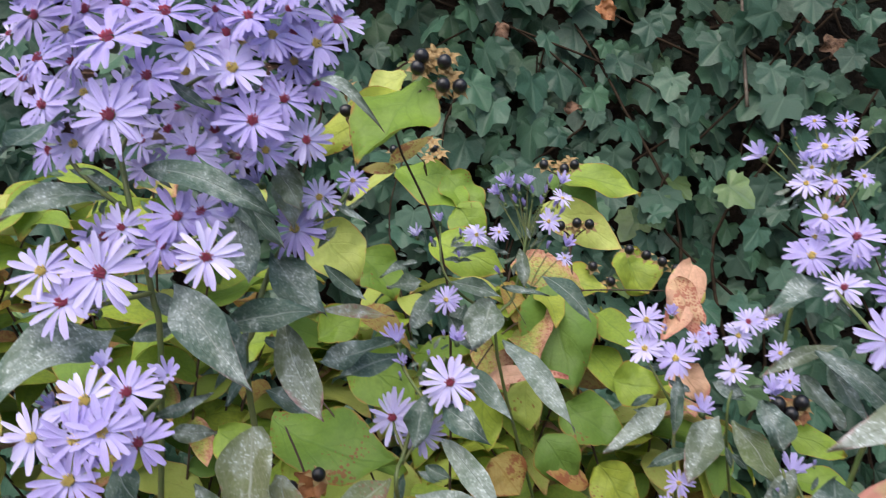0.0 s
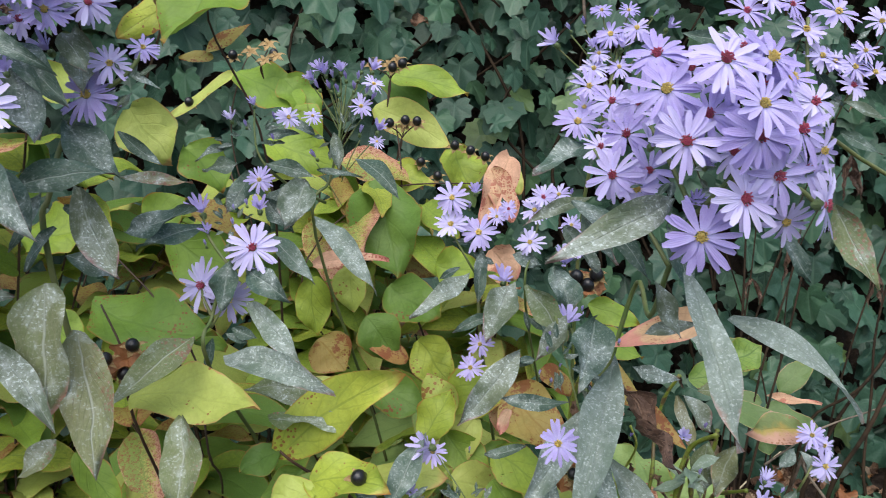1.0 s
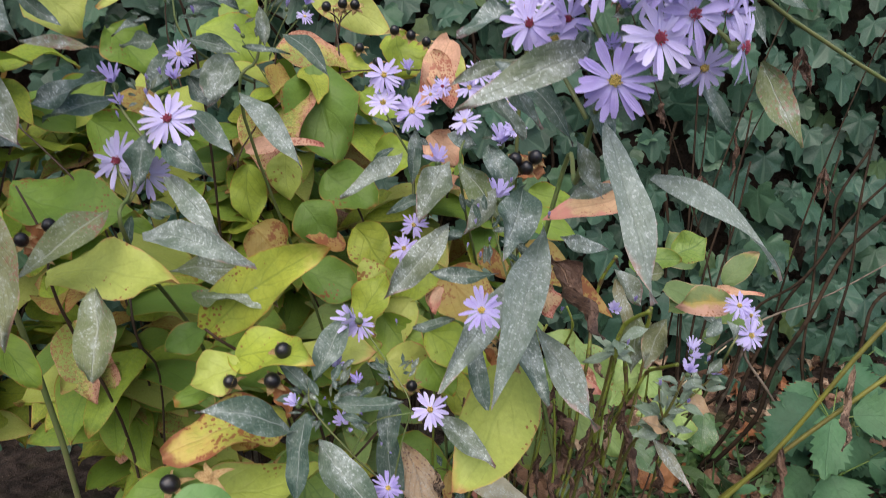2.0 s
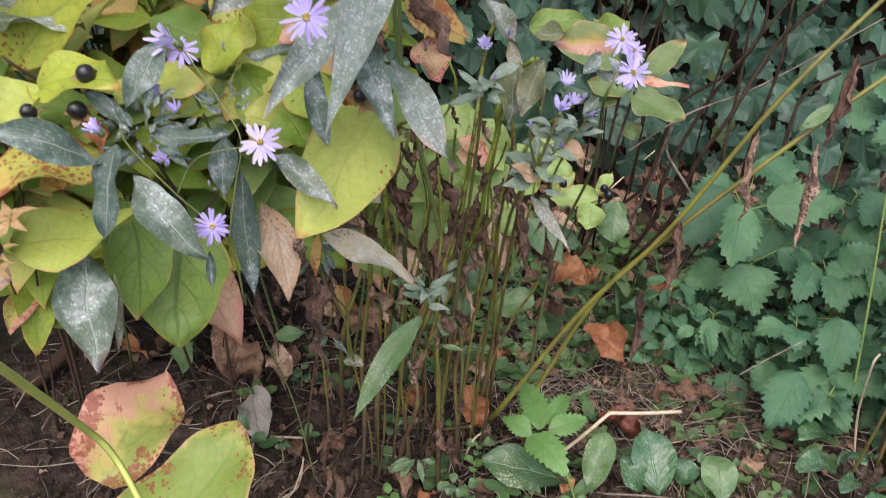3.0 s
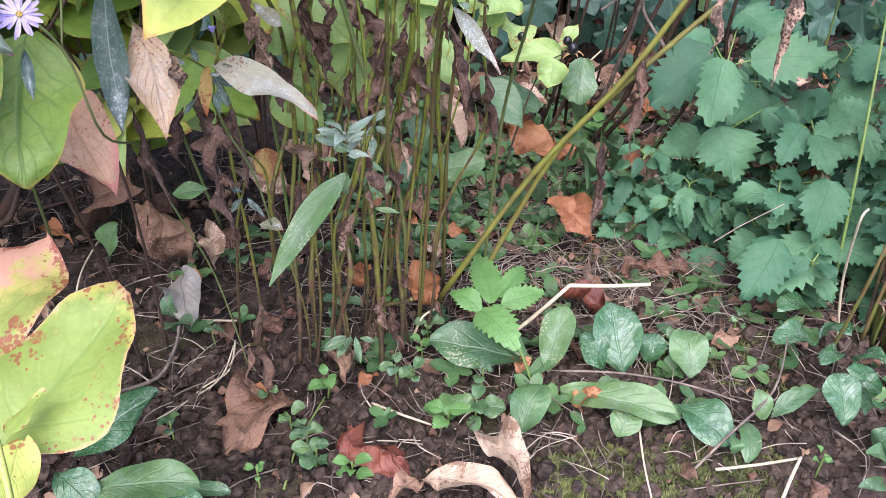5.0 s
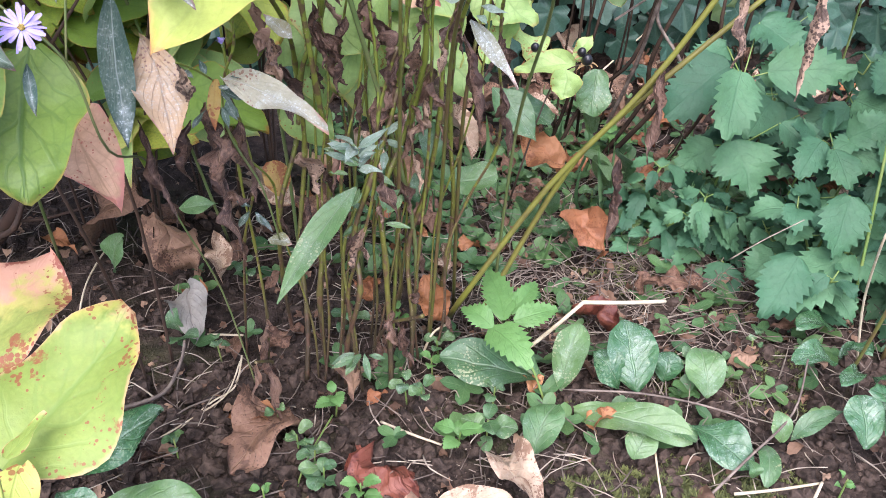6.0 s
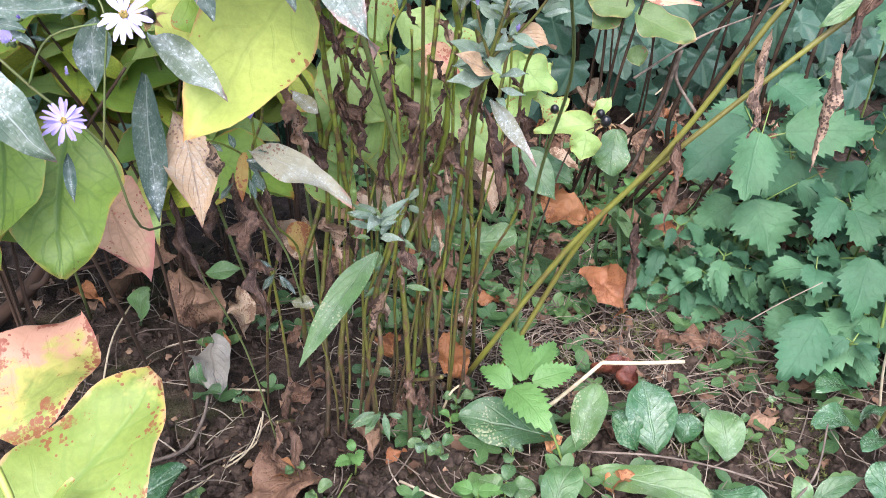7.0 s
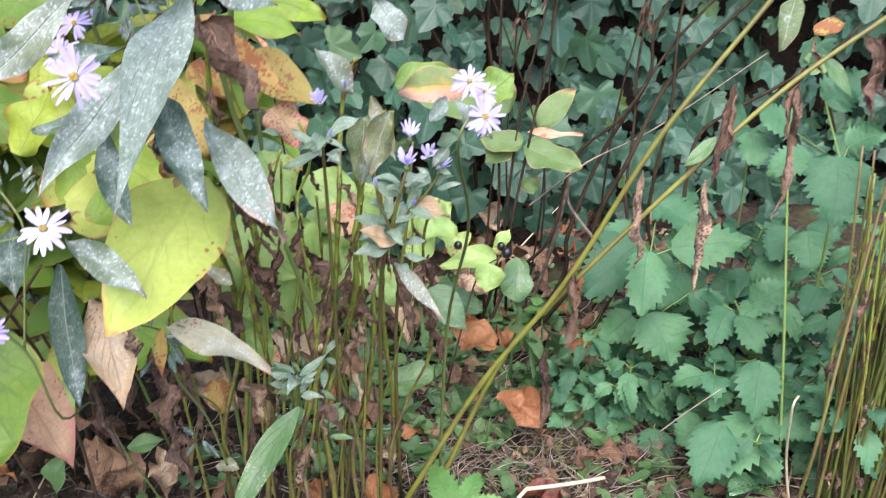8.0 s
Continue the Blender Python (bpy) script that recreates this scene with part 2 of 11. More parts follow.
M["aster_cream"] = leaf_material("cream_withered_leaf", [(0.0, (0.27, 0.265, 0.19)), (1.0, (0.36, 0.34, 0.25))],
                                 (0.40, 0.38, 0.30), 8, 2.2, 0.4, (0.40, 0.20, 0.16), 0.80, (0.22, 0.11, 0.08), 0.60, 0.7, 0.75, 0.25, 0.8)
M["hyper_rust"] = leaf_material("rust_blotched_tutsan_leaf", [(0.0, (0.30, 0.34, 0.06)), (1.0, (0.38, 0.38, 0.08))],
                                (0.20, 0.18, 0.05), 4, 1.7, 0.5, (0.27, 0.095, 0.05), 0.70, (0.22, 0.06, 0.03), 0.52, 0, 0.55, 0.25, 0.5, halo=(0.48, 0.36, 0.10), dot_size=260)
M["hyper_pink"] = leaf_material("pink_turned_leaf", [(0.0, (0.58, 0.34, 0.24)), (0.6, (0.55, 0.38, 0.21)), (1.0, (0.60, 0.38, 0.30))],
                                (0.30, 0.18, 0.10), 5, 1.6, 0.55, (0.56, 0.23, 0.19), 0.30, (0.34, 0.10, 0.07), 0.55, 0, 0.55, 0.3, 0.35)
M["peach"] = leaf_material("withered_peach_leaf", [(0.0, (0.40, 0.275, 0.165)), (1.0, (0.50, 0.36, 0.23))],
                          (0.28, 0.17, 0.11), 7, 1.8, 0.4, (0.27, 0.13, 0.11), 0.8, (0.20, 0.10, 0.08), 0.55, 0.5, 0.75, 0.2, 0.9)
M["hyper_orange"] = leaf_material("orange_turned_leaf", [(0.0, (0.34, 0.19, 0.06)), (0.5, (0.31, 0.28, 0.07)), (1.0, (0.38, 0.28, 0.09))],
                                  (0.26, 0.15, 0.03), 5, 1.6, 0.5, (0.27, 0.09, 0.04), 0.80, (0.22, 0.06, 0.025), 0.50, 0, 0.55, 0.3, 0.35)
M["ivy"] = leaf_material("ivy_leaf", [(0.0, (0.017, 0.050, 0.033)), (0.7, (0.034, 0.086, 0.056)), (0.96, (0.050, 0.115, 0.056)), (1.0, (0.12, 0.18, 0.055))],
                         (0.10, 0.16, 0.11), 3, 1.2, 0.3, None, 1, None, 0, 0, 0.45, 0.12, 0.4, False, 0.35, 0.35, True)
M["ivy_mass"] = leaf_material("ivy_leaf_mass", [(0.0, (0.017, 0.050, 0.033)), (0.7, (0.034, 0.086, 0.056)), (0.96, (0.050, 0.115, 0.056)), (1.0, (0.12, 0.18, 0.055))],
                              (0.10, 0.16, 0.11), 3, 1.2, 0.3, None, 1, None, 0, 0, 0.45, 0.12, 0.4, True, 0.35, 0.35, True)
M["nettle"] = leaf_material("nettle_leaf", [(0.0, (0.023, 0.072, 0.037)), (0.4, (0.043, 0.118, 0.059)), (1.0, (0.072, 0.165, 0.076))],
                            (0.030, 0.088, 0.046), 6, 1.1, 0.16, None, 1, None, 0, 0, 0.6, 0.12, 0.5, gloss=0.3)
M["weed"] = leaf_material("weed_leaf", [(0.0, (0.045, 0.11, 0.045)), (0.6, (0.075, 0.16, 0.055)), (1.0, (0.12, 0.21, 0.065))],
                          (0.15, 0.22, 0.10), 5, 1.0, 0.4, None, 1, (0.24, 0.27, 0.15), 0.60, 0.22, 0.36, 0.25, 0.7, gloss=0.5)
M["dock"] = leaf_material("glossy_dark_leaf", [(0.0, (0.025, 0.085, 0.03)), (1.0, (0.045, 0.12, 0.05))],
                          (0.10, 0.20, 0.08), 6, 1.0, 0.5, None, 1, (0.10, 0.17, 0.08), 0.58, 0.22, 0.24, 0.15, 1.0, False, 0.7)
M["bright"] = leaf_material("bright_seedling_leaf", [(0.0, (0.095, 0.21, 0.06)), (1.0, (0.12, 0.25, 0.075))],
                            (0.10, 0.24, 0.06), 6, 1.0, 0.35, None, 1, None, 0, 0, 0.45, 0.3, 0.5)
M["dead"] = leaf_material("dry_brown_leaf", [(0.0, (0.050, 0.026, 0.019)), (0.5, (0.125, 0.070, 0.048)), (0.8, (0.21, 0.125, 0.085)), (1.0, (0.44, 0.31, 0.215))],
                          (0.27, 0.17, 0.12), 13, 2.5, 0.75, None, 1, (0.035, 0.018, 0.014), 0.50, 0, 0.65, 0.12, 1.5)
M["tan"] = leaf_material("fallen_tan_leaf", [(0.0, (0.11, 0.058, 0.036)), (0.6, (0.18, 0.098, 0.06)), (1.0, (0.29, 0.18, 0.115))],
                         (0.26, 0.16, 0.10), 7, 1.4, 0.6, (0.07, 0.035, 0.022), 0.95, (0.07, 0.035, 0.022), 0.50, 0, 0.75, 0.1, 1.1)
M["orange"] = leaf_material("fallen_orange_leaf", [(0.0, (0.21, 0.085, 0.04)), (0.5, (0.30, 0.125, 0.05)), (1.0, (0.37, 0.18, 0.075))],
                            (0.28, 0.09, 0.03), 5, 1.4, 0.3, (0.10, 0.04, 0.02), 1.05, (0.17, 0.06, 0.025), 0.54, 0, 0.6, 0.15, 0.6)
M["red"] = leaf_material("dark_red_dead_leaf", [(0.0, (0.13, 0.04, 0.025)), (1.0, (0.19, 0.06, 0.035))],
                         (0.12, 0.03, 0.02), 6, 1.4, 0.4, None, 1, (0.08, 0.02, 0.015), 0.52, 0, 0.5, 0.1, 0.9)
M["buff"] = leaf_material("bleached_dead_leaf", [(0.0, (0.36, 0.26, 0.18)), (1.0, (0.44, 0.34, 0.24))],
                          (0.50, 0.42, 0.32), 7, 1.4, 0.7, (0.17, 0.085, 0.05), 0.62, (0.16, 0.085, 0.05), 0.50, 0, 0.7, 0.1, 1.0)
M["ash"] = leaf_material("grey_withered_leaf", [(0.0, (0.20, 0.19, 0.165)), (1.0, (0.28, 0.265, 0.23))],
                         (0.16, 0.14, 0.12), 6, 1.4, 0.5, (0.13, 0.10, 0.08), 1.0, None, 0, 0, 0.8, 0.1, 0.9)
M["stem_aster"] = plain_material("dull_green_stem", (0.075, 0.12, 0.035), (0.12, 0.13, 0.05), 0.5, 90)
M["stem_low"] = plain_material("olive_brown_stem", (0.11, 0.13, 0.026), (0.12, 0.07, 0.035), 0.5, 70)
M["stem_foot"] = foot_material()
M["stem_yellow"] = plain_material("yellow_green_stem", (0.15, 0.155, 0.028), (0.105, 0.09, 0.026), 0.42, 60)
M["stem_rush"] = plain_material("olive_green_rush_stem", (0.085, 0.115, 0.020), (0.045, 0.048, 0.014), 0.5, 60)
M["stem_red"] = plain_material("reddish_brown_stem", (0.055, 0.029, 0.018), (0.036, 0.023, 0.015), 0.7, 70)
M["stem_fresh"] = plain_material("fresh_yellow_green_stem", (0.34, 0.38, 0.09), (0.27, 0.31, 0.07), 0.45, 60)
M["stem_nettle"] = plain_material("green_stem", (0.10, 0.18, 0.04), (0.14, 0.18, 0.05), 0.5, 70)
M["twig"] = plain_material("grey_brown_twig", (0.065, 0.048, 0.038), (0.18, 0.145, 0.115), 0.75, 120)
M["cane"] = plain_material("dark_brown_cane", (0.014, 0.010, 0.007), (0.034, 0.023, 0.015), 0.9, 90, gloss=0.1)
M["straw_dull"] = plain_material("dull_old_straw", (0.13, 0.105, 0.08), (0.36, 0.31, 0.24), 0.7, 60)
M["straw"] = plain_material("pale_straw", (0.38, 0.31, 0.20), (0.52, 0.45, 0.33), 0.6, 160)
M["berry"] = plain_material("black_berry_skin", (0.006, 0.006, 0.008), (0.012, 0.011, 0.014), 0.28, 80, 0.15, 0, 0.5)
M["sepal"] = plain_material("tan_husk", (0.44, 0.33, 0.16), (0.30, 0.17, 0.075), 0.7, 60, 0.6, 0.2)
M["calyx"] = plain_material("green_calyx", (0.08, 0.13, 0.05), (0.13, 0.18, 0.07), 0.5, 300)
M["disc_yellow"] = plain_material("yellow_flower_disc", (0.94, 0.78, 0.26), (0.90, 0.60, 0.14), 0.7, 900, 1.0)
M["disc_red"] = plain_material("crimson_flower_disc", (0.40, 0.025, 0.13), (0.64, 0.14, 0.17), 0.7, 420, 1.0)
M["moss"] = plain_material("moss", (0.125, 0.14, 0.042), (0.045, 0.055, 0.018), 0.9, 300, 1.0)


def petal_material():
    n = Nodes("lilac_petal")
    u, v = n.uv()
    c = n.ramp(n.chance(False), (0.0, (0.33, 0.275, 0.61)), (0.45, (0.445, 0.395, 0.70)), (1.0, (0.62, 0.585, 0.85)))
    c = n.mix(n.step(n.chance(True), 0.0, 1.0, 0.0, 0.45), c, (0.34, 0.255, 0.60))
    c = n.mix(n.step(v, 0.0, 0.5, 0.45, 0.0), c, (0.58, 0.56, 0.88))
    c = n.mix(n.step(n.noise(140, 2), 0.45, 0.7, 0.0, 0.5), c, (0.60, 0.59, 0.88))
    groove = n.calc("SINE", n.calc("MULTIPLY", u, 25.0))
    return n.done(c, 0.6, n.bump(groove, 0.25, 0.0004), 0.35, 0.25)


def soil_material():
    n = Nodes("crumbly_soil")
    co = n.t.nodes.new("ShaderNodeTexCoord").outputs["Object"]
    a, b, c = n.noise(9, 4, co), n.noise(70, 5, co), n.noise(420, 4, co)
    col = n.mix(n.step(b, 0.32, 0.72), (0.013, 0.009, 0.007), (0.059, 0.042, 0.033))
    col = n.mix(n.step(a, 0.5, 0.68, 0.0, 0.45), col, (0.05, 0.058, 0.02))
    col = n.mix(n.step(c, 0.62, 0.7, 0.0, 0.6), col, (0.17, 0.13, 0.10))
    h = n.calc("ADD", n.calc("MULTIPLY", b, 1.0), n.calc("MULTIPLY", c, 0.35))
    return n.done(col, 0.9, n.bump(h, 0.9, 0.008), 0, 0.2)


M["petal"], M["soil"] = petal_material(), soil_material()
M["clod"] = plain_material("soil_clod", (0.012, 0.0085, 0.0065), (0.069, 0.049, 0.038), 0.9, 160, 0.9, 0, 0.2, 0.004)
# near-black bank colour: paints in the deep shade between the ivy leaves
M["bank"] = plain_material("bank_gap_shade", (0.006, 0.0045, 0.0035), (0.018, 0.012, 0.008), 0.95, 40, 1.0, 0, 0.2, 0.02)


# ---- mesh tools ----
def mesh_from(name, verts, faces, mat, uvs=None, smooth=True):
    me = bpy.data.meshes.new(name)
    me.from_pydata(verts, [], faces)
    if uvs is not None:
        layer = me.uv_layers.new(name="UVMap")
        idx = np.empty(len(me.loops), dtype=np.int32)
        me.loops.foreach_get("vertex_index", idx)
        layer.data.foreach_set("uv", np.asarray(uvs, dtype=np.float32)[idx].ravel())
    me.materials.append(mat)
    if smooth:
        me.polygons.foreach_set("use_smooth", [True] * len(me.polygons))
    me.update()
    return me


def put_part(name, me, parent, m=None, label=""):
    ob = new(name, me)
    ob.parent = parent
    if m is not None:
        ob.matrix_basis = m
    return tagged(ob, label)


def thing(name, label, category, group="", kind="", at=(0, 0, 0)):
    ob = new(name)
    ob.empty_display_size = 0.02
    ob.location = at
    return tagged(ob, label, category, group, kind)


def local(parent, p):
    return Vector(p) - parent.location


def profile(a, b):
    top = (a / (a + b)) ** a * (b / (a + b)) ** b
    return lambda v: max(v, 0) ** a * max(1 - v, 0) ** b / top


SHAPES = {"lance": profile(0.95, 1.2), "ovate": profile(0.56, 0.86), "heart": profile(0.40, 0.82), "spoon": profile(0.75, 0.55), "oval": profile(0.55, 0.5),
          "strap": profile(0.35, 0.45)}


def sheet(length, width, shape, mat, arch=0.0, fold=0.2, wave=0.1, twist=0.0, curl=0.0, crumple=0.0, teeth=0, rows=10, cols=3, seed=0):
    """A leaf blade from the origin along +y, its upper face towards +z."""
    rnd = random.Random(seed)
    f = SHAPES[shape]
    ph, fr = rnd.random() * 6, 5 + rnd.random() * 5
    if teeth:
        rows = teeth * 2
    verts, uvs, faces = [], [], []
    off = Vector((rnd.random() * 50, rnd.random() * 50, 0))
    bend, droop = rnd.uniform(-0.05, 0.05) * length, rnd.uniform(-0.03, 0.05) * length
    twist += rnd.uniform(-0.3, 0.3)
    for i in range(rows + 1):
        v = i / rows
        w = width / 2 * f(min(max(v, 0.012), 0.992))
        if teeth:
            w *= 1.06 if i % 2 else 0.82
            w *= 1.0 + 0.10 * noise.noise(off + Vector((v * 3, 0, 0)))
        else:
            w *= 1.0 + 0.10 * noise.noise(off + Vector((v * 3.2, 0, 0)))
        tw = twist * (v - 0.5)
        for j in range(-cols, cols + 1):
            u = j / cols
            side = 1 if u > 0 else -1
            vv = v
            if teeth and abs(u) == 1:
                vv = v + (0.8 / rows if i % 2 else -0.2 / rows)
            x, z = u * w, abs(u) * w * fold + abs(u) ** 2 * wave * width * 0.5 * math.sin(fr * v + ph + side) + 0.018 * width * math.sin(38 * (v - 0.16 * abs(u))) * (1 - abs(u)) * abs(u) * 4
            x, z = x * math.cos(tw) - z * math.sin(tw), x * math.sin(tw) + z * math.cos(tw)
            y = min(vv, 1) * length
            z += (arch + droop) * 4 * v * (1 - v) + curl * length * v ** 3
            x += bend * 4 * v * (1 - v)
            p = Vector((x, y, z))
            if crumple:
                for cycles, part_of in ((3.0, 0.8), (8.0, 0.3)):
                    q = p * (cycles / max(length, 0.03)) + off
                    p += Vector((noise.noise(q), noise.noise(q + Vector((9, 0, 0))), 1.3 * noise.noise(q + Vector((0, 7, 3))))) * crumple * width * part_of
            verts.append(p)
            uvs.append((u * 0.5 + 0.5, v))
    n = 2 * cols + 1
    for i in range(rows):
        for j in range(n - 1):
            a = i * n + j
            faces.append((a, a + 1, a + n + 1, a + n))
    return mesh_from("blade", verts, faces, mat, uvs)


def lay(base, tip, face):
    """The pose of a blade from base towards tip, its upper face towards face."""
    y = (Vector(tip) - Vector(base)).normalized()
    z = Vector(face)
    z = z - y * z.dot(y)
    z = z.normalized() if z.length > 1e-4 else y.orthogonal().normalized()
    x = y.cross(z)
    m = Matrix((x, y, z)).transposed().to_4x4()
    m.translation = base
    return m


def smooth_line(pts, per=5):
    pts = [Vector(p) for p in pts]
    if len(pts) < 3:
        return [pts[0].lerp(pts[-1], k / per) for k in range(per + 1)]
    out = []
    for i in range(len(pts) - 1):
        a, b, c, d = pts[max(i - 1, 0)], pts[i], pts[i + 1], pts[min(i + 2, len(pts) - 1)]
        for k in range(per):
            s = k / per
            out.append(0.5 * (2 * b + (c - a) * s + (2 * a - 5 * b + 4 * c - d) * s * s + (3 * b - a - 3 * c + d) * s ** 3))
    return out + [pts[-1]]


def tube_data(pts, r0, r1, sides=6, per=5, knots=0.0):
    line = smooth_line(pts, per)
    verts, faces = [], []
    n = len(line)
    ref = Vector((0.31, 0.9, 0.2))
    for i, p in enumerate(line):
        d = (line[min(i + 1, n - 1)] - line[max(i - 1, 0)]).normalized()
        x = d.cross(ref).normalized()
        y = d.cross(x)
        r = r0 + (r1 - r0) * i / (n - 1)
        if knots and i % per == 0:
            r *= 1 + knots
        for k in range(sides):
            a = 6.2832 * k / sides
            verts.append(p + (x * math.cos(a) + y * math.sin(a)) * r)
    for i in range(n - 1):
        for k in range(sides):
            a, b = i * sides + k, i * sides + (k + 1) % sides
            faces.append((a, b, b + sides, a + sides))
    faces.append(tuple(range(sides))[::-1])
    faces.append(tuple((n - 1) * sides + k for k in range(sides)))
    return verts, faces


def ball_data(radius, long=1.0, rings=7, sides=10, wobble=0.0, seed=0):
    rnd = random.Random(seed)
    off = Vector((rnd.random() * 40, rnd.random() * 40, rnd.random() * 40))
    verts, faces = [Vector((0, 0, -radius * long))], []
    for i in range(1, rings):
        a = math.pi * i / rings
        for k in range(sides):
            b = 6.2832 * k / sides
            verts.append(Vector((math.sin(a) * math.cos(b), math.sin(a) * math.sin(b), -math.cos(a) * long)) * radius)
    verts.append(Vector((0, 0, radius * long)))
    if wobble:
        verts = [v * (1 + wobble * noise.noise(v / radius * 1.1 + off)) for v in verts]
    for k in range(sides):
        faces.append((0, 1 + (k + 1) % sides, 1 + k))
        faces.append((len(verts) - 1, 1 + (rings - 2) * sides + k, 1 + (rings - 2) * sides + (k + 1) % sides))
    for i in range(rings - 2):
        for k in range(sides):
            a, b = 1 + i * sides + k, 1 + i * sides + (k + 1) % sides
            faces.append((a, b, b + sides, a + sides))
    return verts, faces


class Heap:
    """Many small pieces gathered into one mesh."""

    def __init__(self):
        self.v, self.f, self.u = [], [], []

    def add(self, verts, faces, m=None, uvs=None):
        k = len(self.v)
        self.v.extend([m @ Vector(p) for p in verts] if m is not None else verts)
        self.f.extend([tuple(i + k for i in f) for f in faces])
        self.u.extend(uvs if uvs else [(0.5, 0.5)] * len(verts))

    def add_mesh(self, me, m):
        uv = [(0.5, 0.5)] * len(me.vertices)
        layer = me.uv_layers[0].data
        for loop in me.loops:
            uv[loop.vertex_index] = tuple(layer[loop.index].uv)
        self.add([v.co for v in me.vertices], [tuple(p.vertices) for p in me.polygons], m, uv)

    def make(self, name, mat, label, category, kind="stuff", smooth=True):
        return tagged(new(name, mesh_from(name, self.v, self.f, mat, self.u, smooth)), label, category, "", kind)


# ---- kinds of plant parts ----
LEAVES = {  # shape, material, fold, wave, twist, crumple, teeth, name
    "aster": ("lance", "aster", 0.3, 0.42, 0.1, 0.085, 0, "leaf"),
    "silver": ("lance", "aster_silver", 0.35, 0.5, 0.35, 0.10, 0, "leaf"),
    "white": ("lance", "aster_white", 0.3, 0.45, 0.3, 0.09, 0, "leaf"),
    "pale": ("lance", "aster_pale", 0.3, 0.45, 0.35, 0.10, 0, "leaf"),
    "hyper": ("ovate", "hyper", 0.2, 0.34, 0.0, 0.07, 0, "leaf"),
    "mint": ("ovate", "hyper_green", 0.2, 0.34, 0.0, 0.07, 0, "leaf"),
    "yellow": ("ovate", "hyper_yellow", 0.18, 0.34, 0.0, 0.07, 0, "leaf"),
    "pink": ("ovate", "hyper_pink", 0.4, 0.4, 0.3, 0.08, 0, "leaf"),
    "blush": ("ovate", "hyper_blush", 0.14, 0.22, 0.0, 0.04, 0, "leaf"),
    "speckled": ("ovate", "hyper_speckled", 0.14, 0.22, 0.0, 0.035, 0, "leaf"),
    "olive": ("ovate", "hyper_olive", 0.2, 0.25, 0.0, 0.05, 0, "leaf"),
    "sage": ("lance", "sage", 0.3, 0.3, 0.2, 0.05, 0, "leaf"),
    "dull": ("ovate", "hyper_dull", 0.2, 0.25, 0.0, 0.05, 0, "leaf"),
    "turning": ("ovate", "hyper_turning", 0.3, 0.4, 0.2, 0.07, 0, "leaf"),
    "cream": ("lance", "aster_cream", 0.3, 0.45, 0.35, 0.10, 0, "leaf"),
    "rust": ("ovate", "hyper_rust", 0.15, 0.3, 0.0, 0.07, 0, "leaf"),
    "peach": ("lance", "peach", 0.3, 0.4, 0.4, 0.10, 0, "leaf"),
    "amber": ("ovate", "hyper_orange", 0.15, 0.2, 0.0, 0.03, 0, "leaf"),
    "nettle": ("heart", "nettle", 0.16, 0.22, 0.0, 0.03, 9, "leaf"),
    "nettlet": ("heart", "nettle", 0.16, 0.22, 0.0, 0.035, 7, "leaf"),
    "dead": ("lance", "dead", 1.1, 0.6, 2.6, 0.17, 0, "dead_leaf"),
    "tan": ("ovate", "tan", 0.25, 0.6, 0.5, 0.22, 0, "blade"),
    "orange": ("ovate", "orange", 0.45, 0.7, 0.7, 0.22, 0, "blade"),
    "red": ("ovate", "red", 0.7, 0.7, 1.2, 0.28, 0, "blade"),
    "buff": ("lance", "buff", 0.8, 0.6, 0.9, 0.20, 0, "blade"),
    "ash": ("ovate", "ash", 0.6, 0.5, 0.5, 0.12, 0, "blade"),
    "weed": ("oval", "weed", 0.15, 0.20, 0.0, 0.05, 0, "leaf"),
    "spoon": ("spoon", "weed", 0.25, 0.35, 0.2, 0.07, 0, "leaf"),
    "dock": ("spoon", "dock", 0.22, 0.3, 0.0, 0.06, 0, "leaf"),
    "bright": ("ovate", "bright", 0.12, 0.08, 0.0, 0.0, 9, "leaf"),
    "brightl": ("lance", "bright", 0.12, 0.08, 0.0, 0.0, 0, "leaf"),
    "fresh": ("lance", "weed", 0.2, 0.12, 0.2, 0.0, 0, "leaf"),
    "strap": ("strap", "weed", 0.2, 0.05, 0.3, 0.0, 0, "blade"),
}
COUNT, SHREDS = [0], [0]


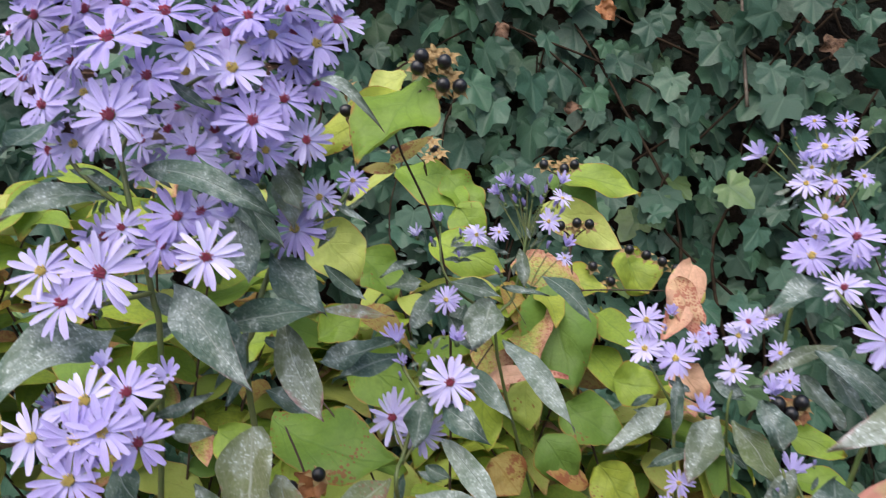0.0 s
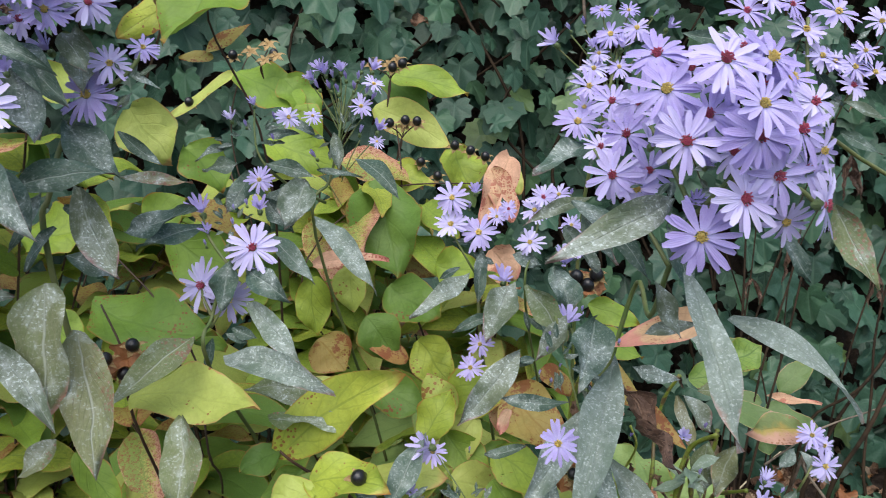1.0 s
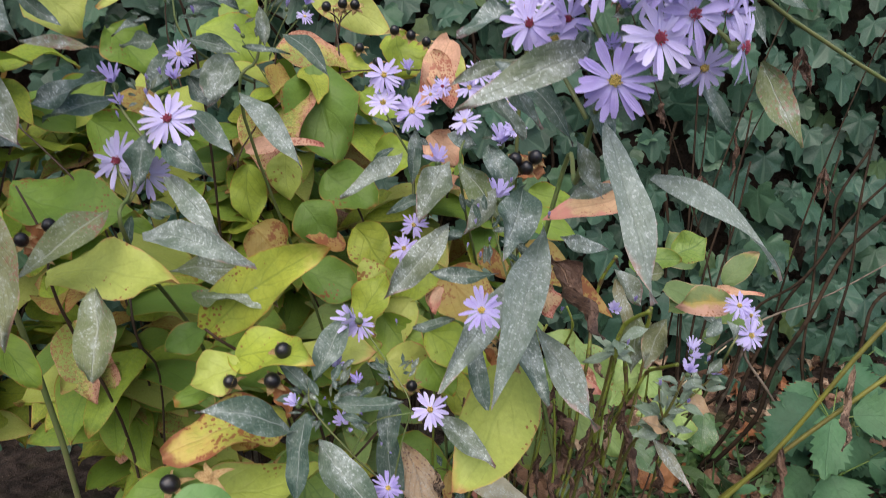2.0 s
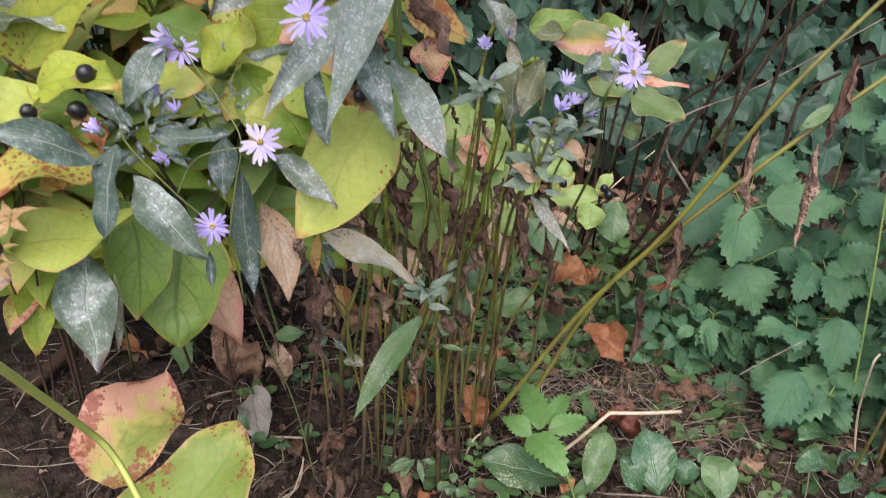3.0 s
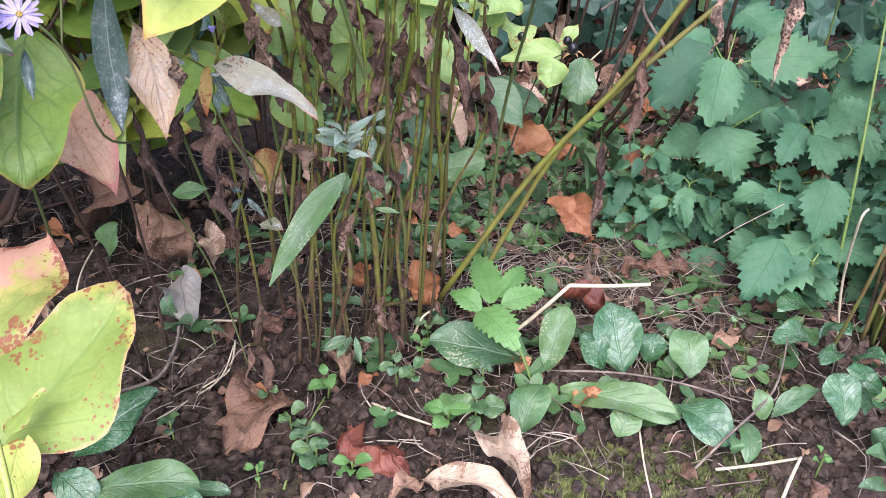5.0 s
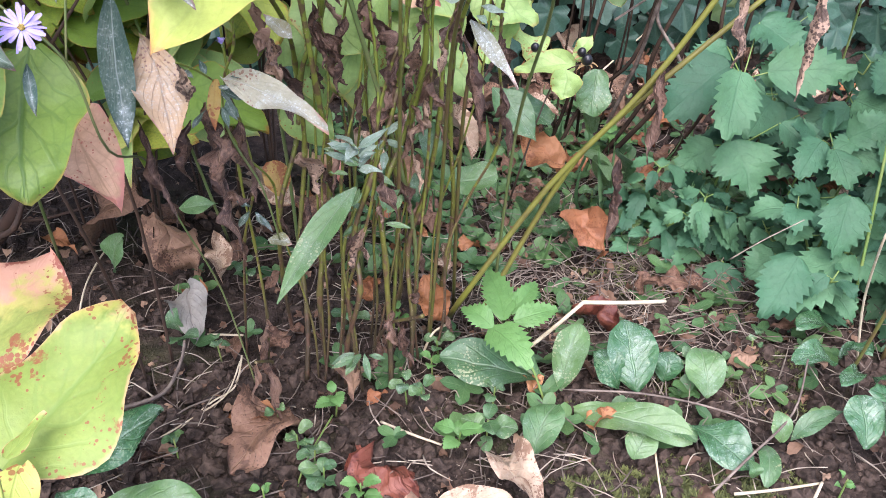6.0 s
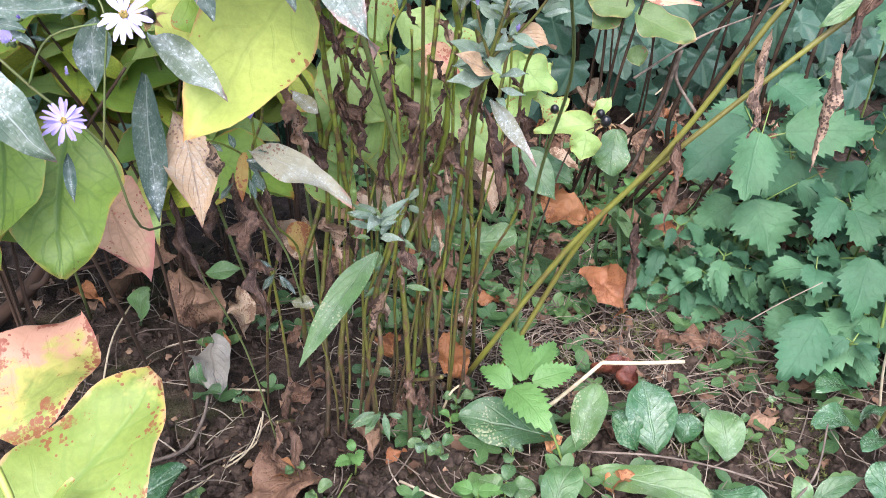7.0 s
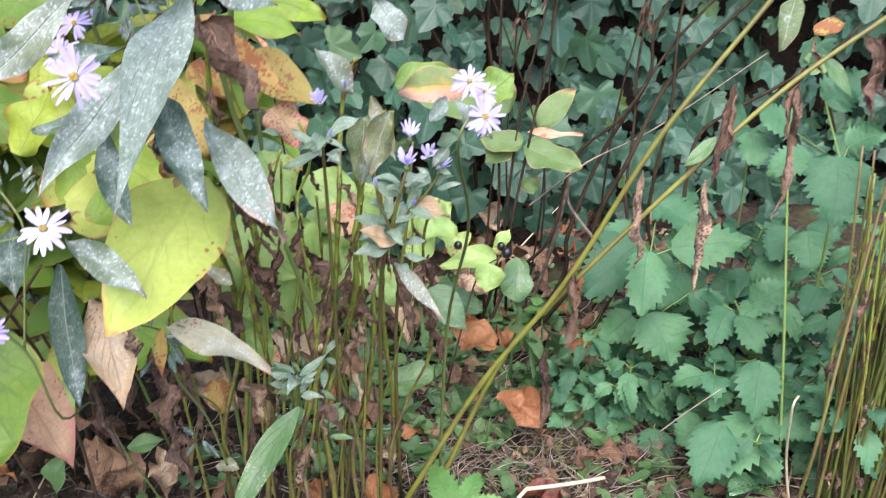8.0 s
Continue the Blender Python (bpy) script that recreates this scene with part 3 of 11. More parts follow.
def shrivelled(length, width, mat, seed):
    """A dead leaf hanging from the origin along +y: rolled up, twisted and crinkled."""
    rnd = random.Random(seed)
    off = Vector((rnd.random() * 60, rnd.random() * 60, rnd.random() * 60))
    rows, cols, f = 24, 5, SHAPES["lance"]
    roll, turn, lean = rnd.uniform(1.3, 2.3), rnd.choice((-1, 1)) * rnd.uniform(1.0, 4.5), rnd.uniform(-0.2, 0.2) * length
    verts, uvs, faces = [], [], []
    for i in range(rows + 1):
        v = i / rows
        w = width / 2 * max(f(min(max(v, 0.02), 0.985)), 0.12) * (0.95 + 0.75 * noise.noise(off + Vector((v * 6, 0, 0))))
        r = roll * (1 + 0.5 * noise.noise(off + Vector((0, v * 5, 0))))
        mx = width * 0.45 * noise.noise(off + Vector((v * 4, 5, 0))) * min(v * 4, 1) + lean * v * (1 - v)
        mz = width * 0.45 * noise.noise(off + Vector((v * 4, 0, 8))) * min(v * 4, 1)
        tw = turn * v + 1.2 * noise.noise(off + Vector((9, v * 3, 0)))
        for j in range(-cols, cols + 1):
            u = j / cols
            x, z = w * math.sin(u * r) / r * 1.5, w * (1 - math.cos(u * r)) / r * 1.5 + 0.14 * w * math.sin(u * 11 + 4 * math.sin(v * 9))
            x, z = x * math.cos(tw) - z * math.sin(tw), x * math.sin(tw) + z * math.cos(tw)
            p = Vector((x + mx, v * length, z + mz))
            q = p * (3.2 / width) + off
            p += Vector((noise.noise(q), noise.noise(q + Vector((9, 0, 0))), noise.noise(q + Vector((0, 7, 3))))) * 0.10 * width
            q = p * (8.0 / width) + off
            p += Vector((noise.noise(q), noise.noise(q + Vector((9, 0, 0))), noise.noise(q + Vector((0, 7, 3))))) * 0.055 * width
            verts.append(p)
            uvs.append((u * 0.5 + 0.5, v))
    n = 2 * cols + 1
    for i in range(rows):
        for j in range(n - 1):
            a = i * n + j
            faces.append((a, a + 1, a + n + 1, a + n))
    return mesh_from("blade", verts, faces, mat, uvs)


def leaf(plant, kind, base, tip, width, face=(0, -0.6, 0.8), arch=0.0, label="", seed=0):
    shape, mat, fold, wave, twist, crumple, teeth, name = LEAVES[kind]
    COUNT[0] += 1
    length = (Vector(tip) - Vector(base)).length
    me = shrivelled(length, width, M[mat], seed or COUNT[0]) if kind in ("dead", "red") else sheet(length, width, shape, M[mat], arch, fold, wave, twist, 0.0, crumple, teeth, 26 if crumple > 0.15 else 16, 6 if crumple > 0.15 else 4, seed or COUNT[0])
    return put_part(name, me, plant, lay(local(plant, base), local(plant, tip), face), label)


def stem(plant, mat, pts, r0=0.002, r1=0.0015, name="stem", knots=0.0):
    pts = [local(plant, p) for p in pts]
    if mat == "stem_foot":
        SHREDS[0] += 1
        rnd = random.Random(SHREDS[0])
        line = smooth_line(pts, 2)
        sway = max(p.z for p in line) * 0.016
        pts = [p + Vector((rnd.uniform(-sway, sway), rnd.uniform(-sway, sway), 0)) * min(k, 1) for k, p in enumerate(line)]
        thin = rnd.uniform(0.65, 1.0)
        r0, r1, knots = r0 * thin, r1 * thin, max(knots, 0.35)
        for q in range(2):
            at = rnd.choice(pts[1:])
            size = rnd.uniform(0.010, 0.028)
            end = at + Vector((rnd.uniform(-0.6, 0.6), rnd.uniform(-0.6, 0.2), -1)) * size
            put_part("dead_leaf", shrivelled(size * 1.2, size * rnd.uniform(0.22, 0.4), M["dead"], 4000 + 7 * SHREDS[0] + q), plant, lay(at, end, (rnd.uniform(-0.8, 0.8), -1, 0.2)))
    return put_part(name, mesh_from(name, *tube_data(pts, r0, r1, 6, 5, knots), M[mat]), plant)


def petal_ring(count, lift, seed, spread=1.0):
    """A ring of narrow petals of outer radius 1, facing +z."""
    rnd = random.Random(seed)
    verts, faces, uvs = [], [], []
    for i in range(count):
        a = 6.2832 * (i + rnd.uniform(-0.42, 0.42)) / count
        ln, w = rnd.uniform(0.74, 1.05), rnd.uniform(0.072, 0.108)
        up, bend, roll = lift + rnd.uniform(-0.16, 0.22), rnd.uniform(-0.45, 0.12), rnd.uniform(-0.8, 0.8)
        k = len(verts)
        for r in range(5):
            s = r / 4
            half = w * (0.38, 0.75, 1.0, 1.0, 0.5)[r]
            d = 0.13 + (ln - 0.13) * s
            for c in (-1, 0, 1):
                px, pz = d * math.cos(up) * spread, d * math.sin(up) + bend * s * s * 0.6 + (abs(c) * 0.35 * half) + c * half * roll * 0.6
                py = c * half
                verts.append(Vector((px * math.cos(a) - py * math.sin(a), px * math.sin(a) + py * math.cos(a), pz)))
                uvs.append((c * 0.5 + 0.5, s))
        for r in range(4):
            for c in (0, 1):
                q = k + r * 3 + c
                faces.append((q, q + 1, q + 4, q + 3))
    return mesh_from("petals", verts, faces, M["petal"], uvs)


def disc_mesh(mat, seed):
    """The middle of a flower: a low cushion of florets."""
    rnd = random.Random(seed)
    h = Heap()
    v, f = ball_data(0.105, 0.5, 6, 10)
    h.add(v, f)
    for i in range(40):
        r, a = 0.15 * math.sqrt((i + 0.5) / 40) * rnd.uniform(0.85, 1.12), i * 2.4 + rnd.uniform(-0.3, 0.3)
        v, f = ball_data(rnd.uniform(0.014, 0.025), 2.0, 4, 6)
        z = 0.075 * math.sqrt(max(1 - (r / 0.17) ** 2, 0)) + 0.04 + rnd.uniform(0, 0.05)
        h.add(v, f, Matrix.Translation((r * math.cos(a), r * math.sin(a), z)) @ pose(0, 0, 0, -r * 260 * math.sin(a), r * 260 * math.cos(a)))
    return mesh_from("disc", h.v, h.f, mat)


def calyx_mesh():
    """The green cup under a flower with its small pointed bracts."""
    h = Heap()
    v, f = ball_data(0.15, 1.3, 6, 8)
    h.add(v, f, Matrix.Translation((0, 0, -0.16)))
    for k in range(14):
        a = k * 2.4
        me_v = [(-0.04, 0, 0), (0.04, 0, 0), (0.0, 0.05, 0.17)]
        h.add(me_v, [(0, 1, 2)], pose(0.14 * math.cos(a), 0.14 * math.sin(a), -0.26 + 0.012 * k, 0, 0, math.degrees(a) - 90))
    return mesh_from("calyx", h.v, h.f, M["calyx"])


OPEN = [petal_ring(n, lift, 40 + k) for k, (n, lift) in enumerate([(20, 0.06), (18, 0.14), (22, 0.0), (19, 0.2), (17, 0.05), (21, -0.06)])]
HALF = [petal_ring(14, 0.9, 60), petal_ring(13, 1.1, 61)]
CLOSED = [petal_ring(10, 1.42, 62, 0.9)]
DISCS = {"y": [disc_mesh(M["disc_yellow"], 3)], "r": [disc_mesh(M["disc_red"], 4)]}
CALYX = calyx_mesh()


def flower(plant, at, facing, across, disc="y", style="open"):
    """A daisy flower; across is its whole diameter."""
    COUNT[0] += 1
    rnd = random.Random(COUNT[0])
    z = Vector(facing).normalized()
    x = z.orthogonal().normalized()
    m = Matrix((x, z.cross(x), z)).transposed().to_4x4() @ pose(0, 0, 0, 0, 0, rnd.random() * 360)
    m.translation = local(plant, at)
    m = m @ Matrix.Scale(across / 2 * (1.0 if style == "open" else 1.5), 4)
    head = put_part("flower_head", rnd.choice({"open": OPEN, "half": HALF, "bud": CLOSED}[style]), plant, m, "lilac daisy flower with a yellow centre" if disc == "y" else "lilac daisy flower with a crimson centre")
    if style == "open":
        put_part("disc", DISCS[disc][0], head)
    put_part("calyx", CALYX, head)
    return head


def berry_cluster_sepals():
    h = Heap()
    for k in range(5):
        me = sheet(1.0 + 0.12 * math.sin(k * 2.3), 0.5 + 0.08 * math.sin(k * 5.1), "ovate", M["sepal"], 0.1, 0.35, 0.35, 0.4, -0.35 + 0.3 * math.sin(k * 3.7), 0.12, 0, 7, 2, k)
        h.add_mesh(me, pose(0, 0, 0, 14, 0, 72 * k + 11 * math.sin(k * 4)))
        bpy.data.meshes.remove(me)
    return mesh_from("husk", h.v, h.f, M["sepal"], h.u)


BERRY = mesh_from("berry", *ball_data(1.0, 1.12, 8, 12, 0.05, 5), M["berry"])
SEPALS = berry_cluster_sepals()


def berry(plant, at, across, facing=(0, -0.5, 0.85), sepals=True):
    z = Vector(facing).normalized()
    x = z.orthogonal().normalized()
    m = Matrix((x, z.cross(x), z)).transposed().to_4x4()
    m.translation = local(plant, at)
    b = put_part("berry", BERRY, plant, m @ Matrix.Scale(across / 2, 4), "shiny black berry")
    if sepals:
        s = put_part("husk", SEPALS, b, Matrix.Translation((0, 0, -0.95)) @ Matrix.Scale(1.75, 4), "dry tan husk")
    return b


def husk(plant, at, across, facing):
    """A dry star of five tan sepals that has lost its berry."""
    z = Vector(facing).normalized()
    x = z.orthogonal().normalized()
    m = Matrix((x, z.cross(x), z)).transposed().to_4x4()
    m.translation = local(plant, at)
    return put_part("husk", SEPALS, plant, m @ Matrix.Scale(across / 2, 4), "dry tan husk")


# ---- the ground ----
def clod_height(x, y):
    p = Vector((x, y, 0))
    return 0.016 * noise.noise(p * 5) + 0.009 * noise.noise(p * 17) + 0.008 * noise.noise(p * 45) + 0.005 * noise.noise(p * 110)


def axis(lo, hi, step, far):
    mid = list(np.arange(lo, hi, step))
    grow, out, d = step, [], 0
    while d < far:
        grow *= 1.5
        d += grow
        out.append(d)
    return [lo - d for d in reversed(out)] + mid + [mid[-1] + d for d in out]


def make_ground():
    xs, ys = axis(-0.5, 1.4, 0.011, 150), axis(0.3, 1.35, 0.011, 150)
    verts = [(x, y, clod_height(x, y) * max(0.0, min(1.0, 1.6 - math.hypot(x - 0.45, y - 0.85) / 1.2)) - 0.004) for y in ys for x in xs]
    n = len(xs)
    faces = [(j * n + i, j * n + i + 1, (j + 1) * n + i + 1, (j + 1) * n + i) for j in range(len(ys) - 1) for i in range(n - 1)]
    tagged(new("ground", mesh_from("ground", verts, faces, M["soil"])), "crumbly dark brown garden soil with litter", "soil", "", "structure")


make_ground()


# ---- the ivy-covered bank behind ----
def bank_y(x, z):
    p = Vector((x * 1.6, z * 1.6, 3.0))
    return 1.27 + 0.20 * z + 0.10 * noise.noise(p) + 0.05 * noise.noise(p * 3) - 0.10 * max(0, x - 0.9)


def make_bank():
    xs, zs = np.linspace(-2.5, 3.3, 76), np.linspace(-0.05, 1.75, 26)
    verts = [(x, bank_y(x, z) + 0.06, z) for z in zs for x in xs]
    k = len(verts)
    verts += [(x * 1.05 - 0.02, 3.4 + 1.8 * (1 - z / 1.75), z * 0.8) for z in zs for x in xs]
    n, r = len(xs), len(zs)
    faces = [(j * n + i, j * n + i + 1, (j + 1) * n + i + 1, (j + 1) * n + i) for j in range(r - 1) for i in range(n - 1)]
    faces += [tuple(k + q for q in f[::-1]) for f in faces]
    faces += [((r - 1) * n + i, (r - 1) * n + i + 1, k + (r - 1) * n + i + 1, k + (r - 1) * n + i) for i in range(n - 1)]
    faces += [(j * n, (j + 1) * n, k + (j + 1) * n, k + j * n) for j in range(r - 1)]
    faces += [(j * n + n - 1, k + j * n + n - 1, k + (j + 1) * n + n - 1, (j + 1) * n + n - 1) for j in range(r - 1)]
    return tagged(new("backdrop", mesh_from("backdrop", verts, faces, M["bank"])), "earth bank under ivy, coloured near black for the shade in its gaps", "bank", "", "structure")


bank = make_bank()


def ivy_mesh(seed):
    """A five-lobed ivy leaf, stalk at the origin, tip along +y, length about 1."""
    rnd = random.Random(seed)
    lobes = [(-2.1, 0.58), (-1.0, 0.80), (0.0, 1.0), (1.0, 0.80), (2.1, 0.58)]
    lobes = [(a + rnd.uniform(-0.1, 0.1), r * rnd.uniform(0.88, 1.1)) for a, r in lobes]
    verts, uvs, faces = [Vector((0, 0.32, 0.03))], [(0.5, 0.3)], []
    ring = []
    for i in range(len(lobes)):
        a, r = lobes[i]
        ring += [(a - 0.30, r * 0.84), (a - 0.12, r * 0.93), (a, r * 0.84), (a + 0.12, r * 0.93), (a + 0.30, r * 0.84)]
        if i < len(lobes) - 1:
            b, s = lobes[i + 1]
            ring.append(((a + b) / 2, 0.70))
    ring = [(math.pi + 0.0 - 6.2832, 0.22)] + ring
    ring = [(-2.75, 0.25)] + ring[1:] + [(2.75, 0.25), (3.14159, 0.10)]
    dense = []
    for a, r in ring:
        dense.append((a, r))
    bow = rnd.uniform(-0.10, 0.16)
    for s in (0.5, 1.0):
        for i, (a, r) in enumerate(dense):
            tip = 1.2 if (s == 1.0 and any(abs(a - la) < 1e-6 for la, lr in lobes)) else 1.0
            q = r * s * tip * 0.70
            x, y = math.sin(a) * q, 0.32 + math.cos(a) * q
            verts.append(Vector((x, y, 0.03 - bow * (x * x + (y - 0.3) ** 2) * 1.6 + 0.05 * abs(math.sin(a * 2.9)) * s + rnd.uniform(-0.012, 0.012))))
            uvs.append((0.5 + x * 0.6, y))
    n = len(dense)
    for i in range(n):
        j = (i + 1) % n
        faces.append((0, 1 + j, 1 + i))
        faces.append((1 + i, 1 + j, 1 + n + j, 1 + n + i))
    return verts, faces, uvs


def make_ivy():
    kinds = [ivy_mesh(k) for k in range(7)]
    meshes = [mesh_from("ivy_leaf", v, f, M["ivy"], u) for v, f, u in kinds]
    rnd = random.Random(11)
    plant = thing("ivy_cover", "dense dark green ivy covering the bank", "ivy", at=(0.4, 1.2, 0))
    rest = Heap()
    spots = []
    z = 0.0
    while z < 1.7:
        x = -2.4
        while x < 3.2:
            spots.append((x + rnd.uniform(-0.02, 0.02), z + rnd.uniform(-0.02, 0.02)))
            x += 0.030
        z += 0.031
    rnd.shuffle(spots)
    near = 0
    for x, z in spots:
        if 0.55 < x < 1.0 and 0.80 < z < 1.2 and rnd.random() < 0.55:
            continue
        if x > 0.58 and 0.16 < z < 0.45 and rnd.random() < 0.12:
            continue
        if 0.3 < x < 0.75 and z < 0.10 and rnd.random() < 0.5:
            continue
        y = bank_y(x, z) + 0.03 - 0.17 * rnd.random() ** 1.5
        k, size = rnd.randrange(7), rnd.uniform(0.036, 0.078)
        face = Vector((rnd.gauss(0, 0.55), -0.75 + rnd.gauss(0, 0.35), 0.6 + rnd.gauss(0, 0.45)))
        tip = Vector((rnd.gauss(0, 0.55), -0.35, -1.0 + rnd.gauss(0, 0.45)))
        base = Vector((x, y, max(z, 0.02)))
        m = lay(base, base + tip, face) @ Matrix.Scale(size, 4)
        if near < 300 and -0.45 < x < 0.75 and 0.35 < z < 1.0:
            near += 1
            put_part("leaf", meshes[k], plant, Matrix.Translation(-plant.location) @ m)
        else:
            v, f, u = kinds[k]
            rest.add(v, f, m, u)
    ob = new("leaf_mass", mesh_from("leaf_mass", rest.v, rest.f, M["ivy_mass"], rest.u))
    ob.parent = plant
    ob.location = -plant.location
    tagged(ob, kind="stuff")
    vines = 0
    for k in range(26):
        x = rnd.uniform(-0.6, 1.7)
        z0 = rnd.uniform(0.0, 0.5)
        pts = []
        for s in range(5):
            xx, zz = x + 0.08 * s * rnd.uniform(-1, 1), z0 + 0.2 * s
            pts.append((xx, bank_y(xx, zz) - 0.05, zz))
        stem(plant, "cane", pts, 0.003, 0.0016, "vine")


make_ivy()

# ---- asters ----
def sprig(plant, at, count, size, seed):
    """A tuft of small pale leaves round a shoot's tip."""
    rnd = random.Random(seed)
    for k in range(count):
        a, up = k * 2.4 + rnd.uniform(-0.4, 0.4), rnd.uniform(-0.35, 0.75)
        d = Vector((math.cos(a), math.sin(a) * 0.8 - 0.15, up)).normalized()
        base = Vector(at) + d * 0.002 + Vector((0, 0, 0.010 * rnd.uniform(-1, 1)))
        ln = size * rnd.uniform(0.55, 1.15)
        leaf(plant, "sage", base, base + d * ln, ln * rnd.uniform(0.26, 0.42), (-d.x * 0.3, -0.6, 0.8), 0.001)



near_aster = thing("aster_plant", "tall aster with dense lilac daisies and mildewed grey leaves", "aster", "asters in the border", at=(-.17, .46, 0))
stem(near_aster, "stem_aster", [(-.17, .46, 0), (-.165, .44, .3), (-.141, .414, .588), (-.142, .41, .642), (-.148, .405, .681), (-.154, .409, .711)], 0.0019, 0.0014)
stem(near_aster, "stem_aster", [(-.148, .405, .681), (-.161, .397, .695), (-.172, .398, .706), (-.18, .4, .719)], 0.0014, 0.0009, "side_stem")
stem(near_aster, "stem_aster", [(-.154, .409, .711), (-.148, .422, .731), (-.125, .424, .744), (-.1, .427, .758)], 0.0014, 0.0009, "side_stem")
stem(near_aster, "stem_aster", [(-.142, .41, .642), (-.154, .38, .642), (-.17, .374, .638)], 0.0014, 0.0009, "side_stem")
stem(near_aster, "stem_aster", [(-.14, .414, .588), (-.137, .363, .589), (-.15, .352, .582)], 0.0014, 0.0009, "side_stem")
stem(near_aster, "stem_aster", [(-.145, .412, .653), (-.126, .394, .666), (-.11, .385, .673)], 0.0013, 0.0009, "side_stem")
flower(near_aster, (-.147, .386, .762), (-.13, -.7, .7), 0.0440, "r")
flower(near_aster, (-.117, .406, .76), (.14, -.69, .71), 0.0344)
flower(near_aster, (-.125, .398, .775), (.06, -.61, .79), 0.0385, "r")
flower(near_aster, (-.092, .419, .776), (.12, -.68, .73), 0.0335, "r")
flower(near_aster, (-.083, .428, .768), (.38, -.65, .66), 0.0325)
flower(near_aster, (-.063, .438, .765), (.5, -.69, .52), 0.0351)
flower(near_aster, (-.054, .45, .778), (.44, -.65, .62), 0.0360, "r")
flower(near_aster, (-.1, .416, .751), (.22, -.79, .57), 0.0381)
flower(near_aster, (-.133, .394, .746), (-.18, -.86, .48), 0.0318, "r")
flower(near_aster, (-.09, .413, .726), (.23, -.87, .43), 0.0381, "r")
flower(near_aster, (-.077, .424, .737), (.44, -.83, .33), 0.0318, "r")
flower(near_aster, (-.146, .381, .728), (-.1, -.96, .27), 0.0398, "r")
flower(near_aster, (-.181, .391, .733), (-.35, -.89, .3), 0.0308, "r")
flower(near_aster, (-.193, .414, .756), (-.43, -.67, .6), 0.0335, "r")
flower(near_aster, (-.119, .41, .712), (.01, -1, .09), 0.0324, "r")
flower(near_aster, (-.171, .399, .715), (-.16, -.94, .31), 0.0292)
flower(near_aster, (-.086, .421, .712), (.28, -.91, .29), 0.0271)
flower(near_aster, (-.068, .432, .717), (.46, -.85, .25), 0.0296, "r")
flower(near_aster, (-.151, .419, .782), (-.15, -.59, .79), 0.0300, "r")
flower(near_aster, (-.113, .434, .737), (.22, -.82, .53), 0.0296, "r")
flower(near_aster, (-.19, .437, .772), (-.19, -.73, .66), 0.0296)
flower(near_aster, (-.229, .456, .773), (-.44, -.69, .57), 0.0233, "r")
flower(near_aster, (-.135, .443, .734), (-.04, -.95, .29), 0.0322, "r")
flower(near_aster, (-.153, .437, .769), (-.12, -.71, .69), 0.0333)
flower(near_aster, (-.076, .447, .757), (.26, -.75, .61), 0.0303)
flower(near_aster, (-.193, .419, .712), (-.4, -.91, .11), 0.0289, "r")
flower(near_aster, (-.117, .45, .784), (.2, -.65, .73), 0.0265, "r")
flower(near_aster, (-.079, .451, .784), (.28, -.64, .72), 0.0284, "r")
flower(near_aster, (-.171, .414, .749), (.07, -.75, .66), 0.0086, "r", "bud")
flower(near_aster, (-.2, .417, .78), (.13, -.75, .65), 0.0153, "r", "half")
flower(near_aster, (-.163, .409, .709), (.07, -.65, .76), 0.0080, "r", "bud")
flower(near_aster, (-.134, .411, .725), (-.09, -.65, .75), 0.0080, "r", "bud")
flower(near_aster, (-.13, .409, .703), (-.02, -.68, .73), 0.0067, "r", "bud")
flower(near_aster, (-.1, .41, .711), (-.11, -.75, .65), 0.0067, "r", "bud")
flower(near_aster, (-.147, .413, .736), (-.06, -.63, .77), 0.0080, "r", "bud")
flower(near_aster, (-.084, .416, .755), (-.05, -.66, .75), 0.0074, "r", "bud")
flower(near_aster, (-.07, .419, .789), (-.2, -.76, .62), 0.0290)
flower(near_aster, (-.094, .426, .815), (-.23, -.78, .58), 0.0289, "r")
flower(near_aster, (-.187, .407, .815), (-.23, -.82, .53), 0.0313)
flower(near_aster, (-.188, .408, .798), (-.28, -.7, .66), 0.0342, "r")
flower(near_aster, (-.209, .412, .797), (-.15, -.72, .68), 0.0287)
flower(near_aster, (-.205, .407, .806), (-.02, -.73, .68), 0.0326)
flower(near_aster, (-.145, .406, .819), (-.16, -.71, .69), 0.0282, "r")
flower(near_aster, (-.084, .425, .789), (-.19, -.77, .6), 0.0305)
flower(near_aster, (-.076, .433, .827), (.13, -.8, .59), 0.0342, "r")
flower(near_aster, (-.216, .446, .825), (-.27, -.77, .57), 0.0352, "r")
flower(near_aster, (-.127, .434, .831), (-.17, -.74, .65), 0.0294)
flower(near_aster, (-.112, .437, .821), (.29, -.71, .64), 0.0358)
flower(near_aster, (-.168, .428, .82), (.22, -.74, .63), 0.0291)
flower(near_aster, (-.107, .444, .799), (-.06, -.8, .59), 0.0309)
flower(near_aster, (-.194, .416, .788), (-.26, -.74, .63), 0.0277, "r")
flower(near_aster, (-.154, .427, .805), (-.13, -.73, .67), 0.0352, "r")
flower(near_aster, (-.179, .428, .789), (.07, -.76, .65), 0.0285)
flower(near_aster, (-.115, .416, .826), (.23, -.7, .68), 0.0297, "r")
flower(near_aster, (-.14, .42, .806), (.14, -.81, .57), 0.0297)
flower(near_aster, (-.073, .42, .829), (.35, -.72, .59), 0.0293, "r")
flower(near_aster, (-.064, .418, .805), (-.09, -.72, .69), 0.0284)
flower(near_aster, (-.091, .436, .815), (-.1, -.8, .6), 0.0345, "r")
